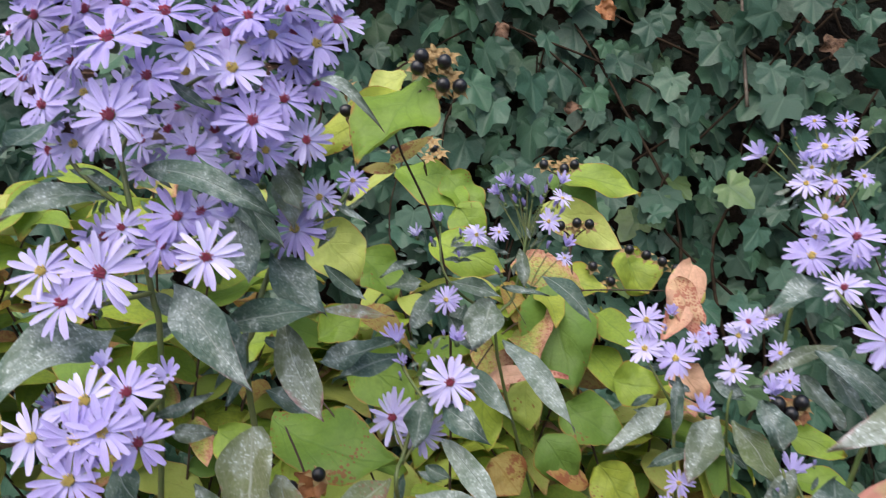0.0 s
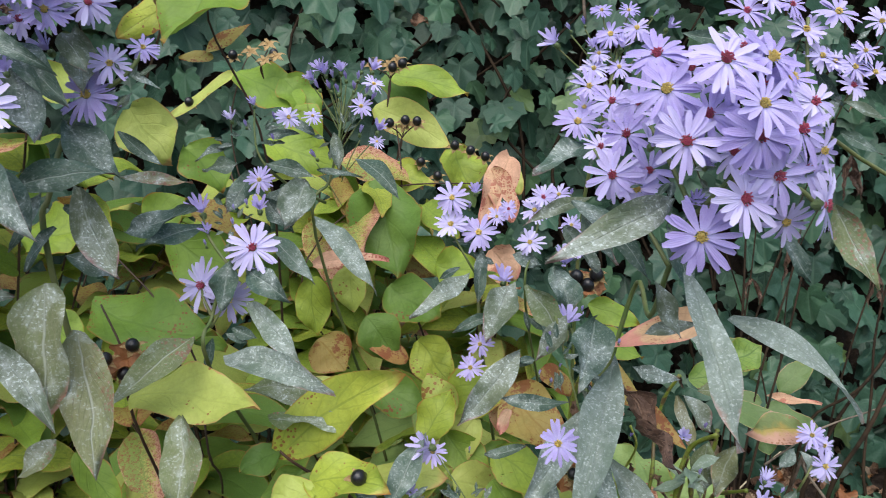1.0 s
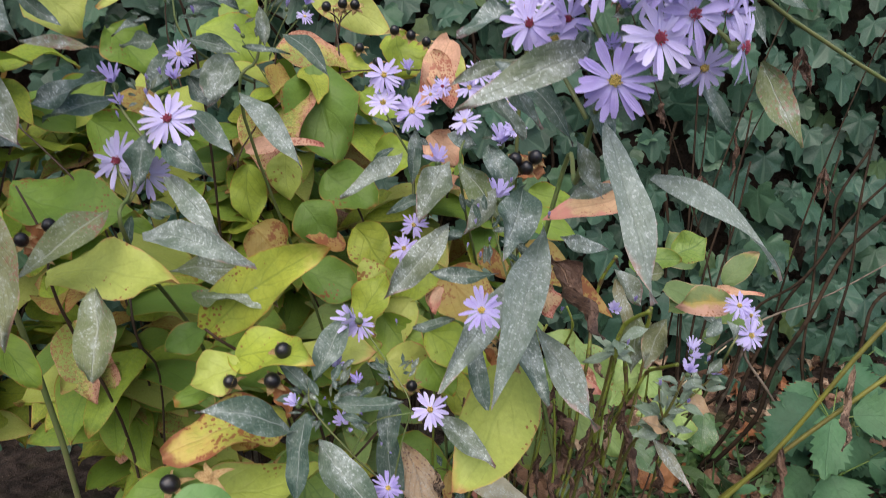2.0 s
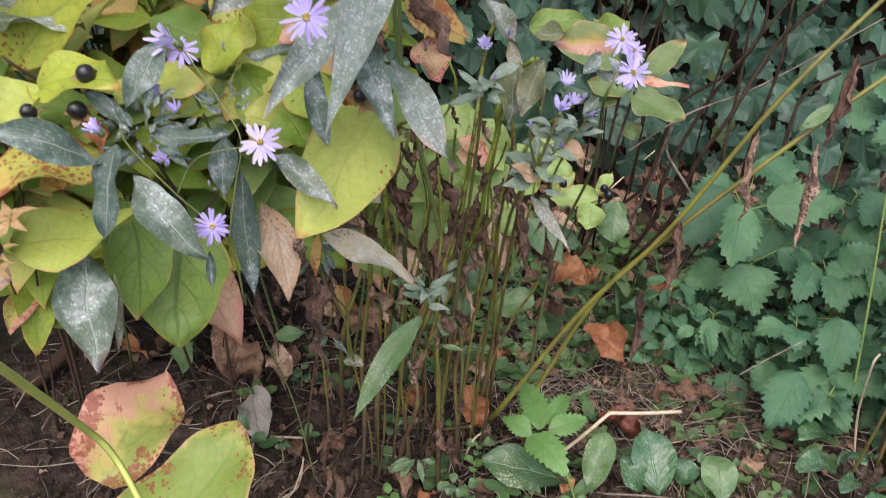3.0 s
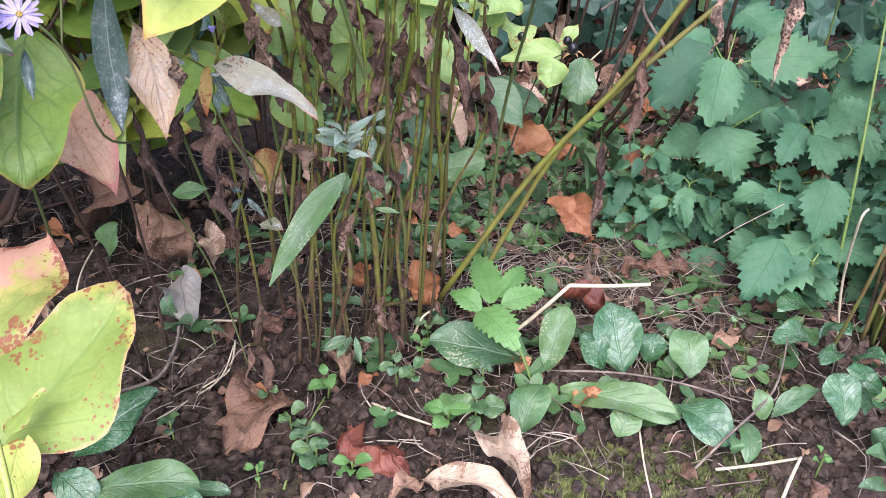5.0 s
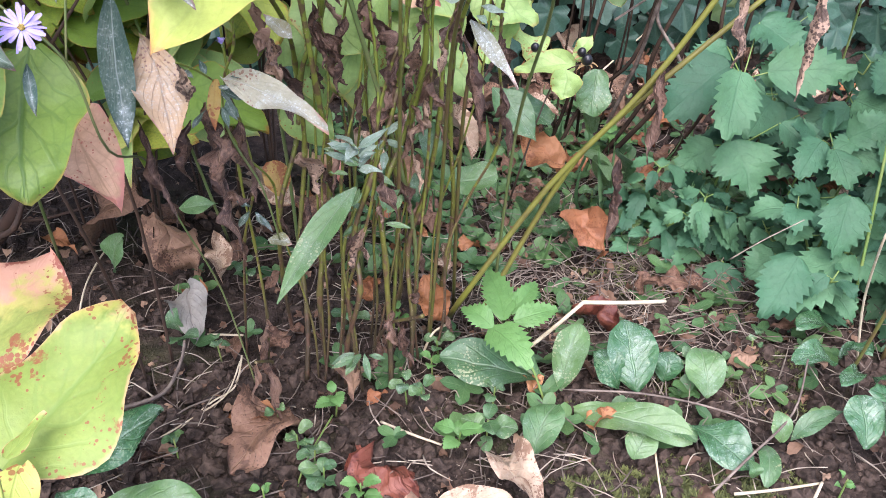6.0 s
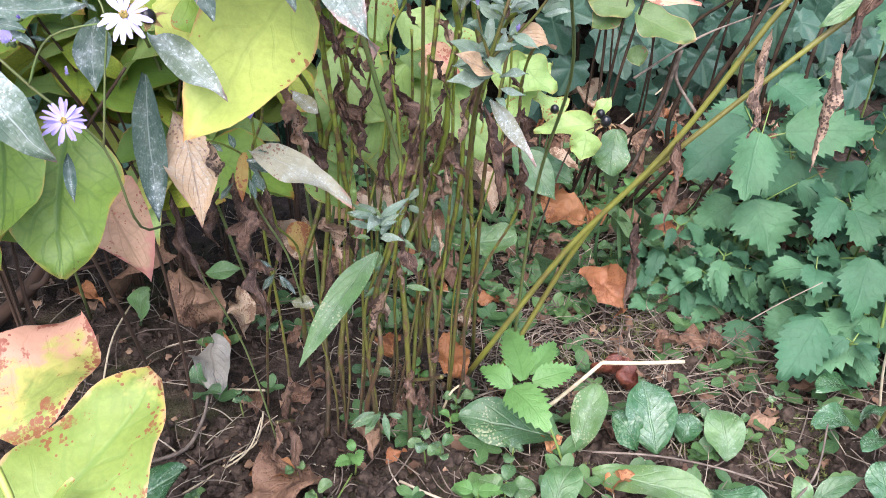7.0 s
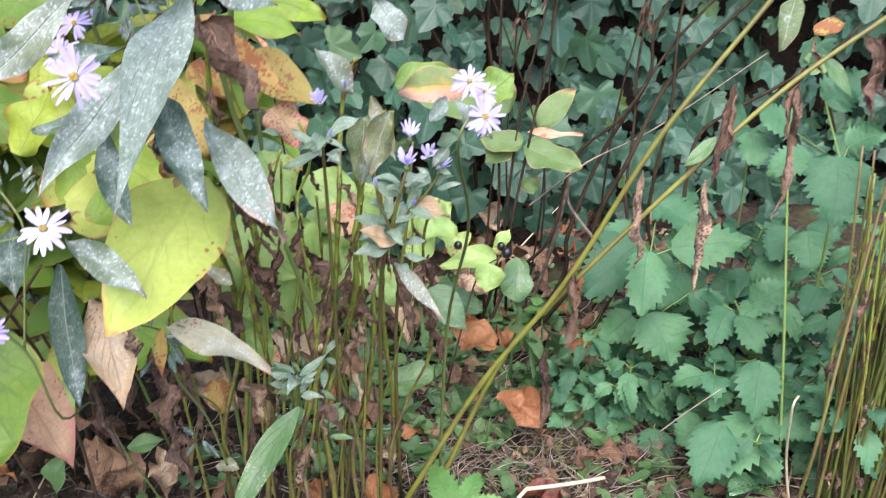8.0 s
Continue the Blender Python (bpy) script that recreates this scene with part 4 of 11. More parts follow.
flower(near_aster, (-.136, .408, .818), (-.45, -.7, .56), 0.0262)
flower(near_aster, (-.128, .45, .831), (.08, -.78, .62), 0.0338, "r")
flower(near_aster, (-.15, .445, .805), (.03, -.72, .7), 0.0313, "r")
flower(near_aster, (-.15, .453, .819), (.3, -.81, .51), 0.0311, "r")
flower(near_aster, (-.185, .448, .784), (.06, -.81, .58), 0.0395, "r")
flower(near_aster, (-.211, .447, .781), (-.05, -.92, .38), 0.0356, "r")
flower(near_aster, (-.126, .445, .746), (-.08, -.88, .46), 0.0316, "r")
flower(near_aster, (-.155, .44, .717), (.01, -.86, .5), 0.0316, "r")
flower(near_aster, (-.185, .443, .741), (-.05, -.87, .48), 0.0316)
flower(near_aster, (-.091, .445, .743), (-.11, -.87, .48), 0.0277, "r")
flower(near_aster, (-.105, .44, .708), (.11, -.84, .54), 0.0277, "r")
flower(near_aster, (-.064, .446, .746), (-.04, -.87, .49), 0.0277, "r")
flower(near_aster, (-.059, .453, .795), (.15, -.86, .49), 0.0316, "r")
flower(near_aster, (-.103, .448, .766), (.11, -.82, .57), 0.0316)
flower(near_aster, (-.156, .449, .784), (.13, -.92, .37), 0.0356, "r")
flower(near_aster, (-.191, .445, .757), (-.09, -.9, .44), 0.0336, "r")
flower(near_aster, (-.141, .441, .722), (.08, -.85, .51), 0.0336, "r")
flower(near_aster, (-.117, .442, .722), (.09, -.92, .37), 0.0316, "r")
flower(near_aster, (-.161, .443, .743), (-.02, -.85, .53), 0.0336)
flower(near_aster, (-.088, .443, .725), (.11, -.91, .4), 0.0296, "r")
flower(near_aster, (-.076, .449, .772), (-.12, -.86, .5), 0.0316, "r")
flower(near_aster, (-.217, .443, .749), (.07, -.92, .39), 0.0336, "r")
flower(near_aster, (-.132, .445, .752), (.07, -.91, .42), 0.0336)
flower(near_aster, (-.179, .44, .717), (0, -.83, .55), 0.0316, "r")
flower(near_aster, (-.152, .438, .702), (.04, -.85, .53), 0.0277, "r")
flower(near_aster, (-.111, .448, .772), (.14, -.84, .52), 0.0316, "r")
flower(near_aster, (-.202, .44, .727), (.11, -.82, .56), 0.0316, "r")
leaf(near_aster, "aster", (-.197, .423, .712), (-.21, .422, .712), .004, (-.11, -.92, .37))
leaf(near_aster, "aster", (-.154, .418, .745), (-.151, .42, .754), .003, (.13, -.73, .67))
leaf(near_aster, "aster", (-.135, .425, .721), (-.125, .425, .724), .003, (-.13, -.91, .4))
leaf(near_aster, "aster", (-.122, .417, .7), (-.112, .417, .698), .002, (.01, -.91, .42))
leaf(near_aster, "aster", (-.142, .425, .695), (-.139, .425, .689), .003, (.15, -.83, .53))
leaf(near_aster, "aster", (-.156, .419, .702), (-.155, .418, .696), .002, (.11, -.77, .63))
leaf(near_aster, "aster", (-.164, .408, .688), (-.162, .407, .68), .003, (-.22, -.77, .6))
leaf(near_aster, "aster", (-.182, .416, .715), (-.195, .416, .716), .004, (.06, -.79, .62))
leaf(near_aster, "aster", (-.17, .41, .676), (-.173, .409, .669), .002, (.23, -.85, .47))
leaf(near_aster, "aster", (-.122, .416, .722), (-.113, .415, .721), .003, (-.28, -.83, .48))
leaf(near_aster, "aster", (-.17, .418, .721), (-.177, .419, .728), .003, (-.01, -.72, .69))
leaf(near_aster, "aster", (-.142, .425, .699), (-.135, .425, .693), .003, (-.02, -.76, .65))
leaf(near_aster, "aster", (-.163, .425, .729), (-.159, .426, .737), .003, (-.06, -.75, .66))
leaf(near_aster, "aster", (-.174, .418, .676), (-.179, .416, .666), .004, (-.07, -.87, .49))
leaf(near_aster, "aster", (-.189, .419, .748), (-.194, .419, .752), .002, (-.19, -.9, .39))
leaf(near_aster, "aster", (-.147, .422, .713), (-.137, .423, .714), .004, (-.08, -.84, .53))
leaf(near_aster, "aster", (-.115, .423, .694), (-.121, .422, .689), .003, (.12, -.91, .4))
leaf(near_aster, "aster", (-.092, .439, .738), (-.086, .44, .745), .003, (.17, -.78, .61))
leaf(near_aster, "aster", (-.081, .424, .714), (-.07, .424, .714), .003, (-.27, -.81, .52))
leaf(near_aster, "aster", (-.102, .428, .727), (-.095, .429, .732), .003, (.34, -.87, .36))
leaf(near_aster, "aster", (-.114, .437, .738), (-.114, .438, .748), .004, (.14, -.89, .44))
leaf(near_aster, "aster", (-.112, .425, .714), (-.12, .425, .711), .003, (-.17, -.91, .38))
leaf(near_aster, "aster", (-.127, .436, .734), (-.136, .436, .737), .003, (-.2, -.91, .37))
leaf(near_aster, "aster", (-.095, .43, .74), (-.087, .432, .75), .004, (.22, -.89, .4))
leaf(near_aster, "aster", (-.127, .423, .716), (-.137, .423, .715), .003, (.22, -.82, .53))
leaf(near_aster, "aster", (-.126, .436, .739), (-.127, .437, .746), .003, (-.18, -.87, .45))
flower(near_aster, (-.123, .396, .681), (.3, -.84, .46), 0.0337, "r")
flower(near_aster, (-.113, .401, .683), (.14, -.84, .52), 0.0296, "r")
flower(near_aster, (-.13, .394, .668), (.06, -.95, .3), 0.0316, "r")
flower(near_aster, (-.103, .374, .665), (.33, -.85, .42), 0.0342, "r")
flower(near_aster, (-.149, .395, .676), (.03, -.93, .37), 0.0258, "r")
flower(near_aster, (-.181, .381, .657), (-.19, -.87, .46), 0.0351)
flower(near_aster, (-.15, .372, .658), (-.01, -.95, .31), 0.0417, "r")
flower(near_aster, (-.169, .375, .644), (-.25, -.86, .45), 0.0403, "r")
flower(near_aster, (-.166, .414, .669), (.05, -.86, .5), 0.0325, "r")
flower(near_aster, (-.15, .35, .606), (.08, -.9, .42), 0.0338)
flower(near_aster, (-.134, .356, .608), (-.04, -.91, .4), 0.0333, "r")
flower(near_aster, (-.17, .343, .592), (-.12, -.93, .34), 0.0333)
flower(near_aster, (-.149, .338, .593), (-.11, -.94, .31), 0.0371)
flower(near_aster, (-.138, .339, .596), (.01, -.92, .4), 0.0340)
flower(near_aster, (-.127, .348, .588), (.14, -.87, .48), 0.0319, "r")
flower(near_aster, (-.152, .336, .576), (.03, -.89, .45), 0.0359)
flower(near_aster, (-.158, .384, .638), (-.04, -.74, .67), 0.0147, "r", "half")
flower(near_aster, (-.178, .378, .594), (-.04, -.71, .7), 0.0133, "r", "half")
flower(near_aster, (-.155, .381, .612), (.08, -.68, .73), 0.0162, "r", "half")
flower(near_aster, (-.125, .381, .608), (.12, -.79, .6), 0.0162, "r", "half")
flower(near_aster, (-.096, .391, .681), (.08, -.75, .66), 0.0133, "r", "half")
leaf(near_aster, "aster", (-.142, .408, .703), (-.073, .387, .681), .014, (.2, -.91, .36), .012)
leaf(near_aster, "aster", (-.153, .406, .686), (-.2, .373, .676), .014, (-.11, -.73, .68), .01)
leaf(near_aster, "aster", (-.16, .408, .623), (-.201, .343, .596), .027, (-.22, -.9, .37), .008)
leaf(near_aster, "aster", (-.133, .411, .646), (-.085, .376, .603), .022, (-.19, -.77, .6), .006)
leaf(near_aster, "aster", (-.113, .429, .622), (-.06, .431, .628), .018, (.21, -.91, .37), .006)
leaf(near_aster, "aster", (-.086, .449, .618), (-.06, .423, .571), .023, (-.26, -.82, .51))
leaf(near_aster, "aster", (-.168, .401, .73), (-.184, .358, .711), .016, (-.21, -.74, .63))
leaf(near_aster, "aster", (-.07, .445, .743), (-.026, .413, .721), .007, (.06, -.87, .5), .015)
leaf(near_aster, "aster", (-.13, .414, .746), (-.108, .413, .73), .006, (-.11, -.9, .42))
leaf(near_aster, "aster", (-.11, .446, .673), (-.102, .442, .645), .019, (.02, -.87, .5))
leaf(near_aster, "aster", (-.085, .44, .702), (-.072, .437, .681), .014, (-.26, -.79, .55))
leaf(near_aster, "aster", (-.138, .393, .584), (-.103, .376, .602), .007, (.18, -.91, .37))
leaf(near_aster, "aster", (-.097, .454, .579), (-.069, .452, .564), .013, (-.19, -.71, .68))
leaf(near_aster, "aster", (-.147, .44, .558), (-.121, .44, .559), .011, (.22, -.82, .53))
leaf(near_aster, "aster", (-.211, .427, .626), (-.17, .425, .603), .012, (-.12, -.72, .68))
leaf(near_aster, "aster", (-.157, .39, .562), (-.143, .387, .54), .016, (-.27, -.79, .54))
leaf(near_aster, "aster", (-.128, .419, .628), (-.157, .42, .64), .011, (-.22, -.87, .44))
leaf(near_aster, "aster", (-.184, .418, .703), (-.157, .417, .694), .007, (-.07, -.9, .43))
leaf(near_aster, "aster", (-.102, .438, .618), (-.12, .434, .585), .008, (.1, -.9, .43))
leaf(near_aster, "aster", (-.165, .436, .612), (-.135, .438, .621), .009, (.32, -.83, .46))
leaf(near_aster, "fresh", (-.174, .4, .714), (-.184, .4, .717), .003, (-.09, -.84, .54))
leaf(near_aster, "fresh", (-.148, .391, .674), (-.146, .39, .669), .002, (0, -.83, .56))
leaf(near_aster, "fresh", (-.14, .392, .698), (-.131, .391, .695), .003, (.28, -.85, .45))
leaf(near_aster, "fresh", (-.158, .398, .715), (-.16, .399, .721), .002, (.03, -.77, .64))
leaf(near_aster, "fresh", (-.153, .408, .716), (-.148, .41, .724), .003, (-.25, -.81, .54))
leaf(near_aster, "fresh", (-.16, .396, .689), (-.163, .395, .682), .002, (.18, -.86, .48))
leaf(near_aster, "fresh", (-.127, .402, .713), (-.119, .403, .715), .002, (-.24, -.87, .43))
leaf(near_aster, "fresh", (-.155, .393, .708), (-.157, .394, .715), .003, (.13, -.8, .59))
leaf(near_aster, "fresh", (-.179, .404, .7), (-.188, .404, .701), .003, (.06, -.73, .68))
leaf(near_aster, "fresh", (-.159, .392, .702), (-.167, .392, .702), .003, (.19, -.87, .45))
leaf(near_aster, "fresh", (-.159, .405, .689), (-.163, .404, .682), .003, (-.03, -.72, .69))
leaf(near_aster, "fresh", (-.121, .407, .694), (-.116, .407, .695), .001, (-.11, -.86, .5))
leaf(near_aster, "fresh", (-.14, .397, .731), (-.137, .398, .738), .003, (-.22, -.84, .49))
leaf(near_aster, "fresh", (-.151, .406, .718), (-.145, .407, .724), .003, (.04, -.89, .45))
leaf(near_aster, "fresh", (-.163, .404, .713), (-.169, .405, .721), .004, (.32, -.83, .45))
leaf(near_aster, "fresh", (-.144, .406, .688), (-.138, .405, .681), .003, (-.24, -.82, .51))
leaf(near_aster, "fresh", (-.089, .417, .712), (-.086, .416, .705), .003, (-.04, -.89, .46))
leaf(near_aster, "fresh", (-.125, .424, .734), (-.132, .424, .731), .002, (-.09, -.84, .53))
leaf(near_aster, "fresh", (-.089, .414, .723), (-.084, .414, .717), .003, (-.21, -.75, .63))
leaf(near_aster, "fresh", (-.101, .411, .727), (-.106, .41, .725), .002, (-.17, -.82, .54))
leaf(near_aster, "fresh", (-.125, .421, .714), (-.133, .42, .711), .003, (-.27, -.76, .59))
leaf(near_aster, "fresh", (-.086, .417, .725), (-.078, .416, .721), .003, (-.09, -.77, .64))
leaf(near_aster, "fresh", (-.087, .421, .706), (-.083, .42, .699), .003, (-.06, -.76, .65))
leaf(near_aster, "fresh", (-.094, .421, .72), (-.088, .42, .713), .004, (-.13, -.72, .68))
leaf(near_aster, "fresh", (-.104, .41, .734), (-.114, .41, .736), .003, (-.06, -.86, .5))
leaf(near_aster, "fresh", (-.101, .426, .757), (-.098, .428, .765), .002, (.3, -.73, .61))
leaf(near_aster, "dead", (-.166, .402, .75), (-.164, .401, .744), .006, (-.17, -.85, .5))
leaf(near_aster, "dead", (-.156, .397, .709), (-.154, .396, .703), .006, (-.19, -.73, .66))
leaf(near_aster, "dead", (-.131, .399, .723), (-.129, .398, .717), .006, (.1, -.76, .64))
leaf(near_aster, "dead", (-.126, .397, .703), (-.124, .396, .698), .006, (-.25, -.88, .4))
leaf(near_aster, "dead", (-.097, .399, .713), (-.095, .398, .708), .006, (-.04, -.73, .68))
leaf(near_aster, "dead", (-.142, .4, .735), (-.14, .4, .729), .006, (-.25, -.82, .52))
leaf(near_aster, "dead", (-.081, .404, .753), (-.079, .403, .747), .006, (-.14, -.71, .69))
leaf(near_aster, "dead", (-.174, .399, .726), (-.172, .398, .72), .006, (-.12, -.77, .62))
leaf(near_aster, "dead", (-.111, .397, .702), (-.109, .396, .696), .006, (-.18, -.71, .68))
leaf(near_aster, "dead", (-.19, .401, .743), (-.187, .4, .737), .006, (.05, -.84, .54))
flower(near_aster, (-.179, .401, .743), (-.06, -.74, .67), 0.0089, "r", "bud")
flower(near_aster, (-.145, .403, .752), (.11, -.81, .57), 0.0089, "r", "bud")
flower(near_aster, (-.111, .4, .723), (.01, -.83, .55), 0.0089, "r", "bud")
flower(near_aster, (-.073, .403, .746), (-.09, -.74, .67), 0.0089, "r", "bud")
flower(near_aster, (-.198, .401, .751), (-.07, -.74, .67), 0.0089, "r", "bud")
flower(near_aster, (-.129, .401, .738), (-.1, -.77, .63), 0.0089, "r", "bud")
flower(near_aster, (-.094, .397, .703), (.13, -.73, .68), 0.0089, "r", "bud")

second_aster = thing("aster_plant", "aster stem with a few lilac daisies and grey mildewed leaves", "aster", "asters in the border", at=(-.09, .52, 0))
stem(second_aster, "stem_aster", [(-.09, .52, 0), (-.08, .5, .3), (-.108, .462, .567), (-.104, .458, .614), (-.094, .463, .648), (-.081, .46, .664), (-.058, .458, .68), (-.049, .459, .692)], 0.0022, 0.0013)
flower(second_aster, (-.079, .456, .669), (-.1, -.87, .48), 0.0362)
flower(second_aster, (-.066, .458, .686), (.12, -.89, .44), 0.0269)
flower(second_aster, (-.048, .46, .695), (.15, -.82, .56), 0.0193)
flower(second_aster, (-.101, .469, .693), (-.29, -.78, .55), 0.0194, "y", "half")
leaf(second_aster, "aster", (-.094, .464, .654), (-.06, .44, .624), .022, (.23, -.81, .54))
leaf(second_aster, "aster", (-.064, .458, .649), (-.041, .456, .63), .008, (-.28, -.86, .41))
leaf(second_aster, "pale", (-.068, .47, .622), (-.027, .47, .618), .008, (.18, -.81, .55))
leaf(second_aster, "aster", (-.073, .495, .584), (-.027, .478, .602), .017, (.22, -.71, .67))
leaf(second_aster, "aster", (-.058, .458, .683), (-.039, .457, .672), .005, (.12, -.8, .59))
leaf(second_aster, "aster", (-.057, .466, .67), (-.069, .464, .657), .006, (.08, -.89, .46))
leaf(second_aster, "aster", (-.102, .456, .595), (-.119, .452, .57), .009, (-.03, -.78, .63))
leaf(second_aster, "aster", (-.1, .467, .605), (-.077, .466, .592), .01, (.2, -.74, .65))
leaf(second_aster, "aster", (-.063, .459, .673), (-.07, .458, .666), .003, (-.11, -.89, .44))
leaf(second_aster, "aster", (-.054, .457, .679), (-.051, .458, .686), .002, (-.07, -.93, .37))
leaf(second_aster, "aster", (-.06, .455, .683), (-.063, .456, .687), .002, (-.04, -.9, .43))
leaf(second_aster, "aster", (-.06, .462, .682), (-.065, .463, .688), .002, (-.24, -.83, .5))
leaf(second_aster, "aster", (-.058, .465, .678), (-.061, .465, .682), .002, (-.09, -.89, .45))
leaf(second_aster, "aster", (-.057, .455, .669), (-.063, .454, .663), .003, (-.05, -.87, .49))
leaf(second_aster, "aster", (-.05, .457, .68), (-.041, .458, .686), .004, (-.29, -.89, .35))
leaf(second_aster, "aster", (-.058, .457, .675), (-.063, .457, .672), .001, (-.14, -.77, .62))
leaf(second_aster, "pale", (-.094, .409, .574), (-.09, .384, .509), .033, (-.27, -.79, .55))
leaf(second_aster, "pale", (-.08, .412, .547), (-.066, .375, .479), .029, (.09, -.85, .52))
leaf(second_aster, "aster", (-.121, .397, .548), (-.083, .373, .506), .014, (.02, -.69, .72))
leaf(second_aster, "pale", (-.1, .421, .482), (-.123, .419, .46), .013, (.07, -.77, .63))
leaf(second_aster, "pale", (-.028, .453, .53), (-.07, .411, .502), .019, (-.15, -.87, .48))
leaf(second_aster, "pale", (-.029, .415, .494), (-.028, .376, .458), .026, (-.29, -.64, .71))
leaf(second_aster, "aster", (-.126, .46, .699), (-.077, .416, .664), .018, (-.06, -.84, .55))
leaf(second_aster, "aster", (-.086, .467, .705), (-.078, .448, .669), .019, (-.05, -.76, .65))
leaf(second_aster, "aster", (-.113, .446, .689), (-.096, .415, .648), .025, (-.17, -.8, .58))
leaf(second_aster, "aster", (-.122, .425, .634), (-.092, .394, .604), .02, (.11, -.76, .64))

mid_aster = thing("aster_plant", "slender aster with crimson-centred lilac daisies over mildewed leaves", "aster", "asters in the border", at=(-.02, .8, 0))
stem(mid_aster, "stem_aster", [(-.02, .8, 0), (-.01, .7, .3), (-.026, .487, .497), (-.023, .489, .53), (-.011, .489, .563), (.002, .493, .588)], 0.0017, 0.0011)
stem(mid_aster, "stem_aster", [(-.023, .489, .53), (-.028, .492, .541), (-.03, .498, .546)], 0.0012, 0.0007)
stem(mid_aster, "stem_aster", [(-.011, .489, .563), (-.023, .494, .58), (-.027, .498, .594)], 0.0012, 0.0007)
stem(mid_aster, "stem_aster", [(-.024, .488, .523), (-.016, .489, .536)], 0.0010, 0.0007)
flower(mid_aster, (.005, .48, .576), (-.06, -.88, .47), 0.0375, "r")
flower(mid_aster, (-.03, .499, .548), (-.42, -.84, .34), 0.0373, "r")
flower(mid_aster, (-.013, .495, .54), (.1, -.99, -.1), 0.0341)
flower(mid_aster, (-.027, .498, .595), (-.21, -.52, .83), 0.0183, "r", "half")
flower(mid_aster, (.009, .494, .597), (.04, -.61, .79), 0.0159, "r", "half")
flower(mid_aster, (-.024, .495, .583), (-.09, -.6, .8), 0.0104, "r", "half")
flower(mid_aster, (.009, .496, .557), (.02, -1, -.06), 0.0146, "r", "half")
flower(mid_aster, (-.007, .496, .597), (-.06, -.6, .79), 0.0080, "r", "bud")
flower(mid_aster, (.001, .495, .6), (-.02, -.6, .8), 0.0080, "r", "bud")
flower(mid_aster, (-.008, .494, .588), (.01, -.57, .82), 0.0080, "r", "bud")
flower(mid_aster, (-.025, .493, .575), (-.1, -.5, .86), 0.0080, "r", "bud")
leaf(mid_aster, "aster", (-.015, .479, .537), (-.008, .485, .57), .017, (-.12, -.86, .5))
leaf(mid_aster, "aster", (-.001, .482, .562), (.028, .46, .546), .017, (-.34, -.78, .52))
leaf(mid_aster, "silver", (.001, .483, .541), (.038, .44, .507), .015, (-.4, -.76, .51), .01)
leaf(mid_aster, "silver", (-.016, .478, .507), (.054, .427, .501), .019, (-.28, -.67, .69), .012)
leaf(mid_aster, "aster", (-.014, .481, .521), (0, .478, .516), .006, (.03, -.76, .65))
leaf(mid_aster, "aster", (-.026, .506, .586), (-.064, .478, .577), .015, (.12, -.68, .72))
leaf(mid_aster, "aster", (.01, .511, .58), (.043, .48, .551), .013, (.11, -.76, .64))
leaf(mid_aster, "aster", (-.024, .491, .515), (-.028, .487, .493), .007, (-.05, -.68, .73))
leaf(mid_aster, "aster", (-.01, .481, .525), (.006, .478, .518), .009, (-.2, -.85, .48))
leaf(mid_aster, "aster", (.013, .456, .516), (.021, .451, .498), .006, (-.12, -.73, .68))
leaf(mid_aster, "aster", (-.015, .5, .594), (-.018, .501, .598), .002, (-.08, -.79, .6))
leaf(mid_aster, "aster", (-.015, .502, .591), (-.022, .504, .596), .003, (-.35, -.67, .66))
leaf(mid_aster, "aster", (-.01, .5, .577), (-.014, .499, .568), .004, (-.24, -.78, .58))
leaf(mid_aster, "aster", (-.01, .5, .578), (-.011, .498, .569), .003, (-.1, -.81, .58))
leaf(mid_aster, "aster", (-.014, .497, .6), (-.02, .499, .605), .003, (.2, -.75, .64))
leaf(mid_aster, "aster", (-.014, .494, .584), (-.02, .494, .581), .002, (-.08, -.67, .74))
leaf(mid_aster, "aster", (-.009, .506, .582), (-.013, .505, .576), .003, (-.29, -.8, .52))
leaf(mid_aster, "aster", (-.001, .491, .579), (.004, .49, .574), .002, (-.13, -.69, .72))
leaf(mid_aster, "aster", (-.016, .503, .587), (-.021, .504, .588), .002, (-.36, -.81, .46))
leaf(mid_aster, "aster", (-.001, .5, .591), (.004, .5, .594), .002, (-.31, -.77, .55))
leaf(mid_aster, "aster", (-.005, .496, .592), (0, .497, .6), .003, (-.17, -.64, .75))
leaf(mid_aster, "aster", (-.01, .502, .584), (-.013, .502, .58), .001, (.18, -.8, .57))

budding_aster = thing("aster_plant", "aster stem with clustered lilac buds just opening", "aster", "asters in the border", at=(.15, .8, 0))
stem(budding_aster, "stem_aster", [(.15, .8, 0), (.1, .74, .3), (.039, .625, .554), (.051, .628, .599), (.058, .629, .63), (.064, .635, .665)], 0.0017, 0.0009)
stem(budding_aster, "stem_aster", [(.047, .63, .581), (.015, .607, .602), (-.002, .604, .624), (-.004, .611, .655)], 0.0014, 0.0007)
flower(budding_aster, (.046, .637, .684), (-.44, -.51, .74), 0.0158, "y", "half")
stem(budding_aster, "stem_aster", [(.046, .638, .68), (.053, .637, .665), (.061, .634, .647)], 0.0005, 0.0004, "stalk")
flower(budding_aster, (.044, .634, .67), (-.42, -.41, .81), 0.0128, "y", "bud")
stem(budding_aster, "stem_aster", [(.044, .635, .666), (.052, .634, .651), (.061, .631, .633)], 0.0005, 0.0004, "stalk")
flower(budding_aster, (.053, .632, .669), (-.27, -.49, .83), 0.0128, "y", "bud")
